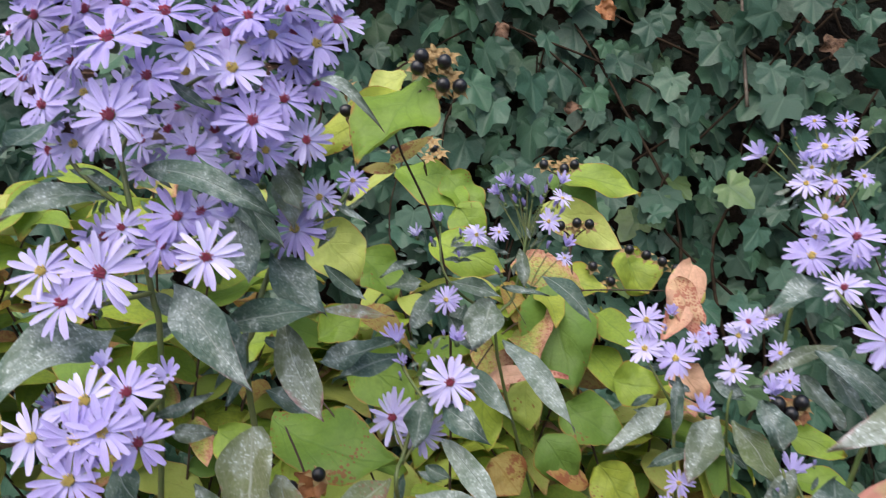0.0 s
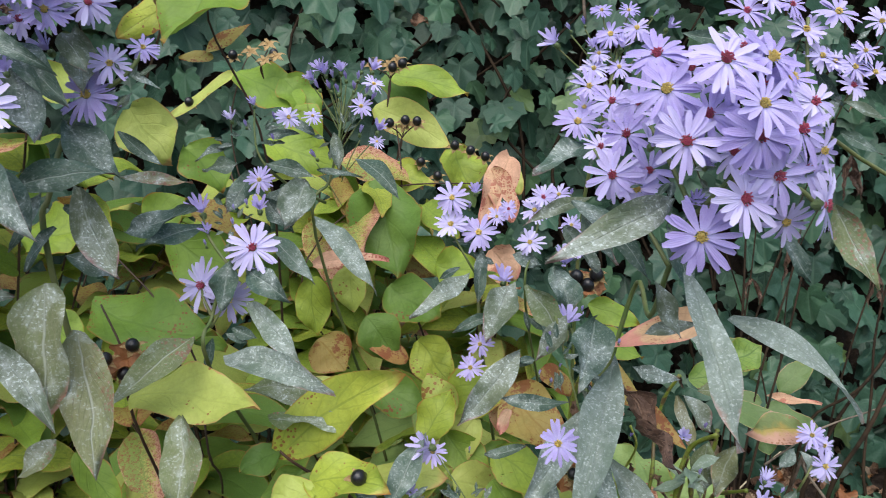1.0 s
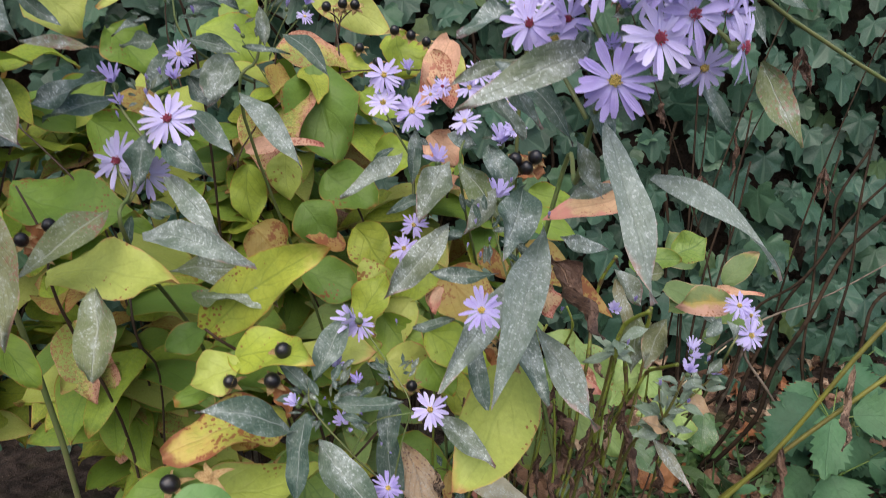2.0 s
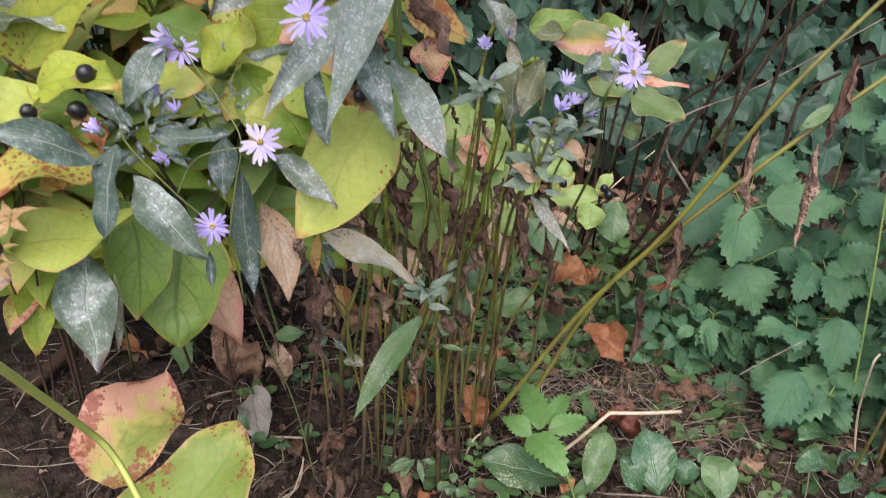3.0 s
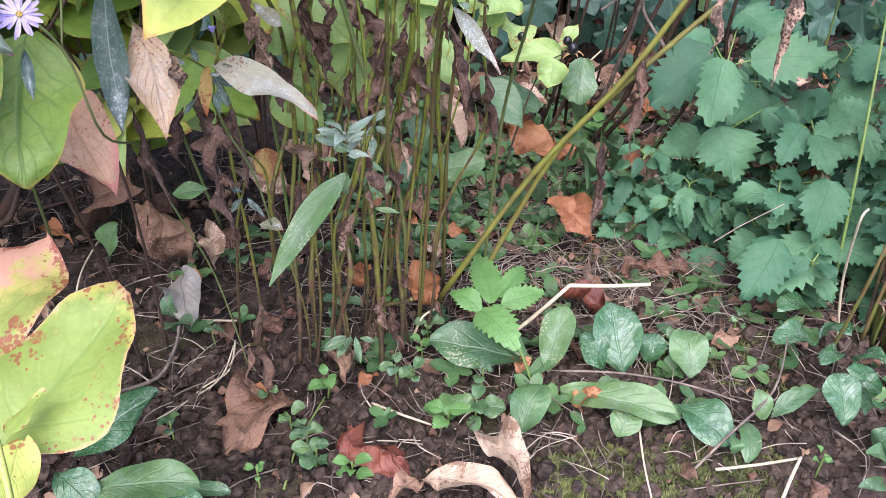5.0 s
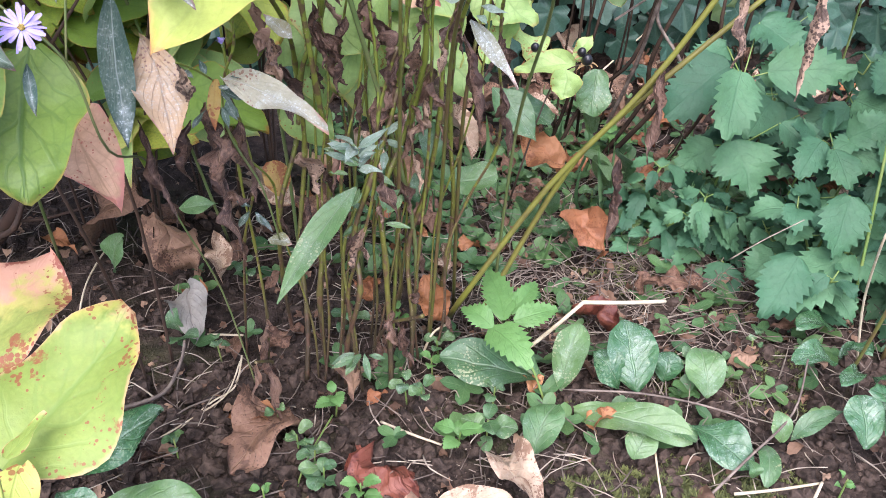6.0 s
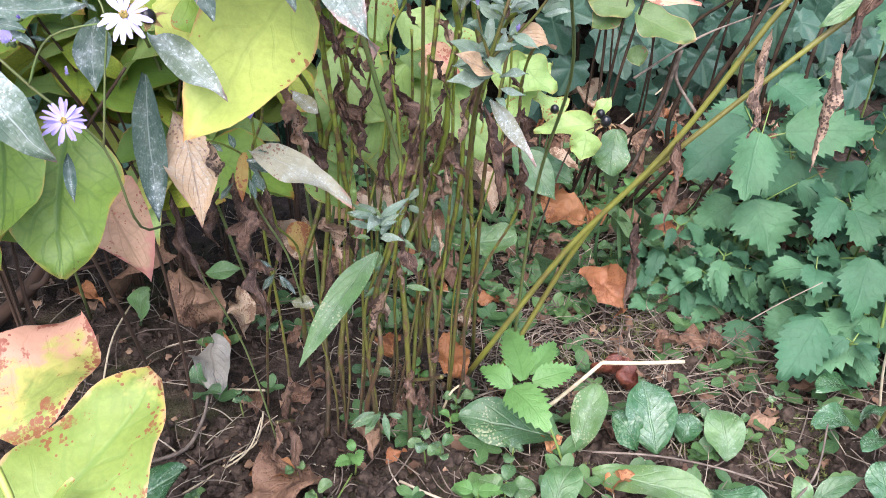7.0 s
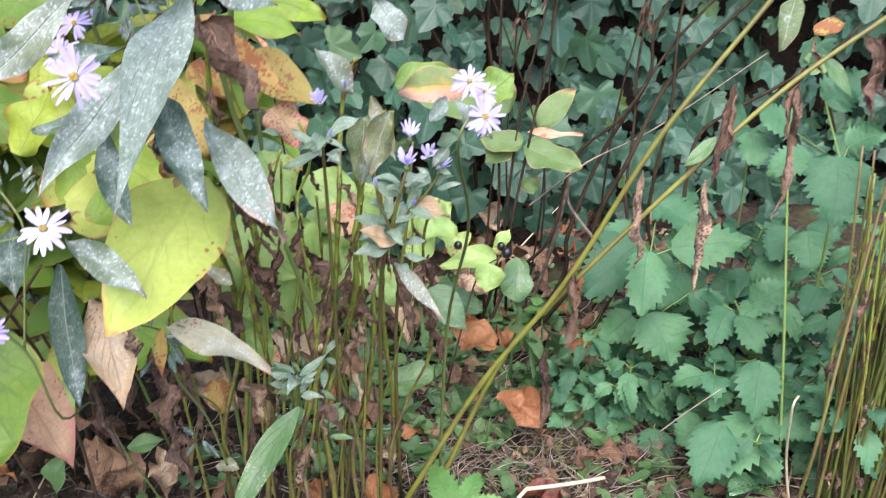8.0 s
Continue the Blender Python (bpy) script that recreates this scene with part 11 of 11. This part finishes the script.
litter_8 = thing("fallen_leaf", "pale dry fallen leaf behind the stems", "fallen leaf", "fallen leaves on the soil", at=(.698, 1.163, 0))
leaf(litter_8, "tan", (.669, 1.094, .03), (.666, .985, .05), .045, (-.14, -.4, .91), .008)
stem(litter_8, "cane", [(.669, 1.094, .03), (.67, 1.127, .018)], 0.0007, 0.0005, "leaf_stalk")

litter_9 = thing("fallen_leaf", "pale dry fallen leaf behind the stems", "fallen leaf", "fallen leaves on the soil", at=(.684, 1.348, 0))
leaf(litter_9, "buff", (.656, 1.269, .03), (.656, 1.137, .05), .044, (.08, -.44, .89), .008)
stem(litter_9, "cane", [(.656, 1.269, .03), (.656, 1.308, .018)], 0.0007, 0.0005, "leaf_stalk")

litter_10 = thing("fallen_leaf", "pale dry fallen leaf behind the stems", "fallen leaf", "fallen leaves on the soil", at=(.764, 1.457, 0))
leaf(litter_10, "tan", (.731, 1.37, .03), (.778, 1.361, .05), .05, (-.24, -.37, .9), .008)
stem(litter_10, "cane", [(.731, 1.37, .03), (.717, 1.373, .018)], 0.0007, 0.0005, "leaf_stalk")

litter_11 = thing("fallen_leaf", "pale dry fallen leaf behind the stems", "fallen leaf", "fallen leaves on the soil", at=(.13, .805, 0))
leaf(litter_11, "buff", (.135, .757, .03), (.148, .665, .05), .028, (-.24, -.37, .9), .008)
stem(litter_11, "cane", [(.135, .757, .03), (.13, .785, .018)], 0.0007, 0.0005, "leaf_stalk")

straw_bent = thing("straw", "pale bent straw propped above the soil", "straw", "straws on the soil", at=(.399, .54, .039))
stem(straw_bent, "straw", [(.401, .551, .028), (.426, .553, .048), (.448, .555, .067)], 0.0019, 0.0018)
stem(straw_bent, "straw", [(.448, .555, .067), (.489, .562, .055), (.533, .57, .044)], 0.0019, 0.0018)

straw_1 = thing("straw", "pale straw on the soil", "straw", "straws on the soil", at=(.267, .518, 0))
stem(straw_1, "straw", [(.267, .512, .006), (.287, .491, .01), (.31, .478, .006)], 0.0012, 0.0010)

straw_2 = thing("straw", "pale straw on the moss", "straw", "straws on the soil", at=(.514, .393, 0))
stem(straw_2, "straw", [(.51, .388, .006), (.539, .381, .012), (.575, .38, .012)], 0.0013, 0.0010)

straw_3 = thing("straw", "pale straw on the moss", "straw", "straws on the soil", at=(.545, .354, 0))
stem(straw_3, "straw", [(.541, .349, .006), (.558, .365, .012), (.574, .379, .014)], 0.0015, 0.0012)

straw_4 = thing("straw", "thin pale straw lying on the moss", "straw", "straws on the soil", at=(.473, .443, 0))
stem(straw_4, "straw", [(.468, .434, .01), (.459, .403, .006), (.451, .371, .006)], 0.0009, 0.0007)

straw_5 = thing("straw", "thin brown stalk on the soil", "straw", "straws on the soil", at=(.435, .522, 0))
stem(straw_5, "twig", [(.421, .492, .03), (.471, .478, .03), (.522, .464, .02), (.561, .446, .01)], 0.0010, 0.0008)

straw_6 = thing("straw", "thin root on the soil", "straw", "straws on the soil", at=(.093, .535, 0))
stem(straw_6, "straw", [(.095, .529, .006), (.124, .547, .008), (.147, .565, .01), (.159, .592, .02)], 0.0009, 0.0007)

straw_7 = thing("straw", "thin root on the soil", "straw", "straws on the soil", at=(.095, .548, 0))
stem(straw_7, "twig", [(.096, .542, .006), (.115, .554, .01), (.138, .565, .008)], 0.0009, 0.0007)

grey_root = thing("dry_stalk", "thin pale curved root on the soil", "stalk", "", at=(.153, .577, .004))
stem(grey_root, "straw", [(.160, .606, .014), (.153, .577, .006), (.135, .560, .008), (.117, .544, .006), (.107, .531, .008)], 0.0009, 0.0007)
stem(grey_root, "straw", [(.129, .649, .008), (.161, .639, .010)], 0.0012, 0.0010)

straw_8 = thing("straw", "pale dry stem on the soil", "straw", "straws on the soil", at=(.061, .576, 0))
stem(straw_8, "twig", [(.064, .565, .01), (.096, .574, .012), (.11, .602, .02), (.114, .617, .03)], 0.0018, 0.0014)

straw_9 = thing("straw", "thin pale stalk against the nettles", "straw", "straws on the soil", at=(.663, .679, 0))
stem(straw_9, "straw_dull", [(.581, .56, .09), (.603, .554, .11), (.645, .563, .12)], 0.0007, 0.0005)

straw_10 = thing("straw", "dry pale grass stalk standing", "straw", "straws on the soil", at=(.697, .51, 0))
stem(straw_10, "straw", [(.688, .5, .01), (.669, .496, .08), (.638, .467, .16), (.645, .47, .17)], 0.0012, 0.0010)

straw_11 = thing("straw", "thin runner on the soil", "straw", "straws on the soil", at=(.191, .443, 0))
stem(straw_11, "stem_nettle", [(.191, .438, .006), (.205, .477, .01), (.23, .521, .012)], 0.0009, 0.0007)

straw_12 = thing("straw", "thin pale root on the soil", "straw", "straws on the soil", at=(.01, .689, 0))
stem(straw_12, "straw", [(.012, .681, .006), (.016, .735, .02), (.03, .806, .02)], 0.0010, 0.0008)

straw_13 = thing("straw", "pale straw by the stems", "straw", "straws on the soil", at=(.32, .598, 0))
stem(straw_13, "straw", [(.317, .586, .01), (.325, .585, .03), (.34, .594, .03)], 0.0012, 0.0010)

straw_14 = thing("straw", "orange root at the foot of the shrub", "straw", "straws on the soil", at=(-.098, .906, 0))
stem(straw_14, "stem_red", [(-.086, .871, .02), (-.044, .868, .02), (.008, .871, .03)], 0.0020, 0.0016)

straw_15 = thing("straw", "pale twig at the back", "straw", "straws on the soil", at=(.707, 1.185, 0))
stem(straw_15, "straw", [(.687, 1.139, .02), (.736, 1.157, .05), (.768, 1.154, .08)], 0.0015, 0.0012)

straw_16 = thing("straw", "grey forked twig at the back", "straw", "straws on the soil", at=(.917, 1.496, 0))
stem(straw_16, "twig", [(.775, 1.2, .1), (.819, 1.231, .06), (.844, 1.231, .03)], 0.0020, 0.0016)


dead_stalk = thing("dead_stalk", "thick dark red-brown dead stalk at the shrub's foot", "stalk", at=(-.108, .79, 0))
stem(dead_stalk, "stem_red", [(-.13, .77, .004), (-.085, .84, .02), (-.06, .89, .05), (-.05, .93, .09)], 0.0090, 0.0060, "stalk", 0.12)
stem(dead_stalk, "stem_red", [(-.085, .84, .02), (-.06, .82, .04), (-.045, .83, .07)], 0.0040, 0.0025, "stub", 0.1)


# ---- more bare stems crowding the aster's foot ----
def bare_stem(x, y, seed):
    rnd = random.Random(seed)
    ob = thing(*BARE, at=(x, y, 0))
    h = rnd.uniform(0.26, 0.42) if seed % 4 else rnd.uniform(0.05, 0.16)
    lx, ly = (x - 0.24) * 0.35 + rnd.uniform(-0.02, 0.035), -rnd.uniform(0.0, 0.09)
    pts = [Vector((x + lx * s + rnd.uniform(-0.006, 0.006), y + ly * s * s + rnd.uniform(-0.005, 0.005), h * s)) for s in (0, 0.33, 0.66, 1.0)]
    stem(ob, "stem_foot", pts, rnd.uniform(0.0013, 0.0026), rnd.uniform(0.0011, 0.0017), knots=0.25)
    line = smooth_line(pts, 6)
    for q in range(rnd.randint(1, 3)):
        at = line[rnd.randint(2, len(line) - 2)]
        leaf(ob, "dead", at, at + Vector((rnd.uniform(-0.022, 0.022), rnd.uniform(-0.02, 0.004), -rnd.uniform(0.016, 0.055))), rnd.uniform(0.006, 0.013), (rnd.uniform(-0.9, 0.9), -1, 0.2))


tuft = random.Random(53)
for k in range(6):
    a, d = tuft.uniform(0, 6.28), math.sqrt(tuft.random())
    bare_stem(0.255 + 0.085 * d * math.cos(a), 0.595 + 0.05 * d * math.sin(a), 1300 + k)


# ---- foliage that fills the shrub ----
def fill_shrub(name, foot, reach, stems, label, seed, low, high, green=False):
    """An arching shrub: red stems with opposite pairs of oval leaves."""
    rnd = random.Random(seed)
    plant = thing(name, label, "shrub", "tutsan shrubs in the border", at=foot)
    kinds = ["mint"] * 7 + ["hyper"] * 4 + ["yellow"] if green else ["hyper"] * 8 + ["yellow"] * 3 + ["amber", "blush"]
    blades = [(sheet(1.0, rnd.uniform(0.42, 0.56), "ovate", M[LEAVES[k][1]], rnd.uniform(0.02, 0.10), 0.16, 0.22, 0, rnd.uniform(-0.25, 0.05), 0.05, 0, 13, 3, seed + q)) for q, k in enumerate(kinds)]
    for s in range(stems):
        a, r, h = rnd.uniform(0, 6.28), rnd.uniform(0.2, 1.0), rnd.uniform(low, high)
        dx, dy = reach[0] * r * math.cos(a), reach[1] * r * math.sin(a)
        f = Vector(foot)
        pts = [f + Vector((dx * 0.06, dy * 0.06, 0)), f + Vector((dx * 0.16, dy * 0.16, h * 0.4)), f + Vector((dx * 0.65, dy * 0.65, h * 0.8)), f + Vector((dx, dy, h))]
        stem(plant, "stem_red", pts, 0.0016, 0.001)
        line = smooth_line(pts, 5)
        turn = rnd.uniform(0, 3.14)
        for i in range(5, len(line)):
            if line[i].z < low * 0.5:
                continue
            turn += 1.57
            for side in (0, 3.1416):
                if rnd.random() < 0.34:
                    continue
                b = turn + side + rnd.uniform(-0.3, 0.3)
                ln = rnd.uniform(0.05, 0.095)
                tip = Vector((math.cos(b), math.sin(b), rnd.uniform(-0.7, 0.25)))
                m = lay(line[i] - f, line[i] - f + tip, (rnd.gauss(0, 0.3), -0.35 + rnd.gauss(0, 0.3), 1))
                put_part("leaf", rnd.choice(blades), plant, m @ Matrix.Scale(ln, 4))


LABEL = "dense tutsan shrub with yellow-green oval leaves"
fill_shrub("tutsan_shrub", (0.02, 0.86, 0), (0.20, 0.16), 15, LABEL, 101, 0.42, 0.60)
fill_shrub("tutsan_shrub", (-0.28, 0.78, 0), (0.24, 0.16), 17, LABEL, 202, 0.45, 0.70)
fill_shrub("tutsan_shrub", (0.20, 0.90, 0), (0.13, 0.12), 6, LABEL, 303, 0.35, 0.52)
fill_shrub("tutsan_shrub", (-0.06, 0.74, 0), (0.16, 0.13), 9, LABEL, 404, 0.30, 0.46)
fill_shrub("tutsan_shrub", (0.08, 0.78, 0), (0.13, 0.13), 6, "low tutsan shrub with light green oval leaves", 505, 0.28, 0.38, True)
fill_shrub("tutsan_shrub", (-0.50, 0.68, 0), (0.22, 0.18), 13, LABEL, 606, 0.45, 0.70)


# ---- nettles further back ----
def nettle(foot, height, seed, blade=0.052):
    """A nettle: an upright stem with crossed pairs of toothed leaves."""
    rnd = random.Random(seed)
    plant = thing(*NETTLE, at=foot)
    f = Vector(foot)
    lean = Vector((rnd.uniform(-0.05, 0.05), rnd.uniform(-0.06, 0.02), 0))
    pts = [f, f + lean * 0.4 + Vector((0, 0, height * 0.5)), f + lean + Vector((0, 0, height))]
    stem(plant, "stem_nettle", pts, 0.0015, 0.001)
    line, turn = smooth_line(pts, 4), rnd.uniform(0, 3)
    for i in range(1, len(line)):
        turn += 1.57
        size = blade * (1.0 - 0.45 * i / len(line)) * rnd.uniform(0.8, 1.2)
        for side in (0, 3.1416):
            b = turn + side + rnd.uniform(-0.3, 0.3)
            out = Vector((math.cos(b), math.sin(b), 0))
            base = line[i] + out * size * 0.35 + Vector((0, 0, 0.006))
            stem(plant, "stem_nettle", [line[i], base], 0.0008, 0.0006, "leaf_stalk")
            leaf(plant, "nettle" if size > 0.05 else "nettlet", base, base + out * size + Vector((0, 0, rnd.uniform(-0.035, 0.005))), size * rnd.uniform(0.72, 0.85), (0, -0.3, 1), 0.004)


for k, (x, y, h) in enumerate([(0.76, 0.86, 0.14), (0.78, 0.70, 0.14), (0.90, 0.72, 0.16),
                               (0.72, 0.62, 0.10), (0.80, 0.60, 0.14), (0.82, 0.80, 0.17), (0.88, 0.64, 0.16), (0.93, 0.82, 0.18), (0.84, 0.92, 0.16)]):
    nettle((x, y, 0), h, 900 + k)
sprouts = random.Random(41)
for k in range(10):
    nettle((sprouts.uniform(0.60, 0.82), sprouts.uniform(0.52, 0.76), 0), sprouts.uniform(0.06, 0.13), 940 + k, 0.036)
for k in range(5):
    nettle((sprouts.uniform(0.55, 0.70), sprouts.uniform(0.62, 0.76), 0), sprouts.uniform(0.035, 0.10), 970 + k, 0.032)


# ---- more canes before the ivy ----
def bramble_cane(x, y, seed):
    rnd = random.Random(seed)
    ob = thing("bramble_cane", "thin brown woody cane in front of ivy", "cane", "brown canes", at=(x, y, 0))
    lean, h = rnd.uniform(-0.3, 0.55), rnd.uniform(0.5, 0.95)
    pts = [Vector((x + lean * s * s + rnd.uniform(-0.015, 0.015), y + 0.08 * s + rnd.uniform(-0.02, 0.02), h * s)) for s in (0, 0.25, 0.5, 0.75, 1.0)]
    stem(ob, "cane", pts, rnd.uniform(0.0011, 0.0022), 0.0008, "cane", 0.15)
    for q in range(3):
        a = pts[rnd.randint(2, 4)]
        leaf(ob, "dead", a, a + Vector((rnd.uniform(-0.02, 0.02), -0.01, -rnd.uniform(0.03, 0.07))), rnd.uniform(0.008, 0.016), (0, -1, 0.2))


canes = random.Random(31)
for k in range(5):
    bramble_cane(canes.uniform(0.56, 1.2), canes.uniform(0.98, 1.14), 500 + k)


# ---- more fallen leaves ----
def fallen_leaf(x, y, seed):
    rnd = random.Random(seed)
    kind = rnd.choice(["tan", "tan", "orange", "dead", "tan", "buff"])
    size, a, z = rnd.uniform(0.018, 0.05), rnd.uniform(0, 6.28), soil_at(x, y)
    ob = thing("fallen_leaf", "withered brown fallen leaf on the soil", "fallen leaf", "fallen leaves on the soil", at=(x, y, z))
    base = Vector((x, y, z + 0.006))
    leaf(ob, kind, base, base + Vector((math.cos(a) * size, math.sin(a) * size, rnd.uniform(-0.002, 0.014))), size * rnd.uniform(0.45, 0.7), (rnd.gauss(0, 0.25), -0.2, 1), 0.004)
    stem(ob, "cane", [base, base - Vector((math.cos(a) * size * 0.35, math.sin(a) * size * 0.3, 0.003))], 0.0006, 0.0005, "leaf_stalk")


def soil_at(x, y):
    return clod_height(x, y) - 0.004


spots = random.Random(77)
for k in range(270):
    if k > 189:
        fallen_leaf(spots.uniform(0.58, 1.08), spots.uniform(1.02, 1.3), 700 + k)
    elif k > 119:
        fallen_leaf(spots.uniform(0.48, 0.95), spots.uniform(0.9, 1.25), 700 + k)
    elif k % 3:
        fallen_leaf(spots.uniform(0.25, 0.95), spots.uniform(0.74, 1.28), 700 + k)
    else:
        fallen_leaf(spots.uniform(0.05, 0.75), spots.uniform(0.5, 0.9), 700 + k)


# ---- crumbs, litter, moss and fine growth on the soil ----
def crumbs():
    rnd = random.Random(21)
    h = Heap()
    shapes = [ball_data(1, rnd.uniform(0.6, 0.9), 5, 6, 0.8, k) for k in range(8)]
    for k in range(13000):
        x, y = rnd.uniform(-0.1, 0.95), rnd.uniform(0.36, 0.62 if k % 3 else 1.0)
        v, f = rnd.choice(shapes)
        r = 0.0014 + 0.0075 * rnd.random() ** 4.5
        h.add(v, f, pose(x, y, soil_at(x, y) + r * 0.2, rnd.random() * 360, rnd.random() * 360, 0) @ Matrix.Scale(r, 4))
    h.make("soil_crumbs", M["clod"], "loose crumbs and clods of brown soil", "soil", smooth=False)


def litter():
    rnd = random.Random(22)
    for name, mat, count, label in (("straw_litter", "straw_dull", 700, "thin pale straws and roots scattered on soil"), ("stalk_litter", "twig", 1500, "dark dry stalks and twigs littering the soil")):
        h = Heap()
        for k in range(count):
            x, y = (rnd.uniform(-0.15, 1.1), rnd.uniform(0.4, 0.98)) if k % 2 else (rnd.gauss(0.50, 0.14), rnd.gauss(0.66, 0.12))
            a, ln, z = rnd.random() * 6.28, rnd.uniform(0.015, 0.075), soil_at(x, y) + 0.003
            c, s = math.cos(a), math.sin(a)
            bend = rnd.uniform(-0.25, 0.25) * ln
            pts = [(x, y, z), (x + c * ln / 2 - s * bend, y + s * ln / 2 + c * bend, z + rnd.uniform(0, 0.012)), (x + c * ln, y + s * ln, z + rnd.uniform(-0.002, 0.018))]
            v, f = tube_data(pts, rnd.uniform(0.0004, 0.0009), 0.0004, 4, 3)
            h.add(v, f)
        h.make(name, M[mat], label, "litter")


def leaf_bits():
    rnd = random.Random(26)
    h = Heap()
    bits = [sheet(1.0, rnd.uniform(0.5, 0.9), "ovate", M["bits"], 0.1, 0.4, 0.5, 0.8, 0, 0.3, 0, 5, 2, k) for k in range(6)]
    for k in range(900):
        x, y = (rnd.uniform(-0.1, 0.95), rnd.uniform(0.38, 1.0)) if k % 3 else (rnd.gauss(0.5, 0.16), rnd.gauss(0.72, 0.1))
        a, z = rnd.random() * 6.28, soil_at(x, y) + 0.004
        h.add_mesh(rnd.choice(bits), lay(Vector((x, y, z)), Vector((x + math.cos(a), y + math.sin(a), z + rnd.uniform(-0.1, 0.5))), (rnd.gauss(0, 0.4), -0.2, 1)) @ Matrix.Scale(0.005 + 0.014 * rnd.random() ** 2, 4))
    h.make("leaf_bits", M["bits"], "small brown bits of dead leaf on the soil", "leaf litter")


def moss():
    rnd = random.Random(23)
    h = Heap()
    for cx, cy, r, n in ((0.42, 0.42, 0.04, 1100), (0.48, 0.40, 0.055, 1500), (0.39, 0.385, 0.03, 500), (0.54, 0.39, 0.04, 600), (0.60, 0.49, 0.05, 500), (0.64, 0.60, 0.05, 400), (0.40, 0.49, 0.03, 200), (0.45, 0.62, 0.06, 500), (0.56, 0.68, 0.08, 700), (0.52, 0.53, 0.05, 350), (0.55, 0.86, 0.12, 400)):
        for k in range(n):
            a, d = rnd.random() * 6.28, r * math.sqrt(rnd.random())
            x, y = cx + d * math.cos(a), cy + d * math.sin(a) * 0.7
            z, t = soil_at(x, y), rnd.uniform(0.002, 0.0065) * (1.15 - (d / r) ** 2 * 0.6)
            for q in range(6):
                b = rnd.random() * 6.28
                lx, ly = math.cos(b) * t, math.sin(b) * t
                h.add([(x - ly * 0.2, y + lx * 0.2, z), (x + ly * 0.2, y - lx * 0.2, z), (x + lx, y + ly, z + t * rnd.uniform(0.3, 1.3))], [(0, 1, 2)])
    h.make("moss_patch", M["moss"], "olive green moss on the soil", "moss")


def fine_growth():
    rnd = random.Random(24)
    h = Heap()
    blade = sheet(1.0, 0.6, "oval", M["weed"], 0.03, 0.15, 0.1, 0, 0, 0, 0, 5, 2, 3)
    thin = sheet(1.0, 0.05, "strap", M["weed"], 0.15, 0.3, 0.0, 0, 0, 0, 0, 6, 1, 4)
    for k in range(640):
        x, y = (rnd.uniform(0.25, 0.75), rnd.uniform(0.72, 1.1)) if k % 3 else (rnd.uniform(0.1, 1.0), rnd.uniform(0.42, 0.8))
        z = soil_at(x, y)
        a = rnd.random() * 6.28
        if x < 0.32 and y < 0.74 and k % 4:
            continue
        for q in range(rnd.randint(2, 5)):
            a += 1.5
            ln = rnd.uniform(0.008, 0.024)
            h.add_mesh(blade, lay(Vector((x, y, z + 0.008)), Vector((x + math.cos(a), y + math.sin(a), z + rnd.uniform(-0.1, 0.8))), (0, -0.2, 1)) @ Matrix.Scale(ln, 4))
    for k in range(110):
        x, y = rnd.uniform(0.3, 0.85), rnd.uniform(0.7, 1.12)
        z, a = soil_at(x, y), rnd.random() * 6.28
        h.add_mesh(thin, lay(Vector((x, y, z)), Vector((x + 0.5 * math.cos(a), y + 0.5 * math.sin(a), z + 1)), (math.cos(a), math.sin(a), 0.4)) @ Matrix.Scale(rnd.uniform(0.03, 0.09), 4))
    h.make("fine_weeds", M["weed_mass"], "fine low weeds and grass on the soil", "weeds")


M["weed_mass"] = leaf_material("weed_leaf_mass", [(0.0, (0.04, 0.10, 0.04)), (0.6, (0.07, 0.15, 0.05)), (1.0, (0.10, 0.19, 0.06))],
                               (0.16, 0.26, 0.10), 5, 1.0, 0.3, None, 1, None, 0, 0, 0.45, 0.25, 0.4, True)
M["bits"] = leaf_material("broken_leaf_bits", [(0.0, (0.07, 0.04, 0.028)), (0.5, (0.16, 0.09, 0.055)), (1.0, (0.30, 0.20, 0.13))],
                          (0.12, 0.07, 0.04), 5, 1.0, 0.3, None, 1, None, 0, 0, 0.8, 0.1, 0.6, True)
crumbs()
leaf_bits()
litter()
moss()
fine_growth()
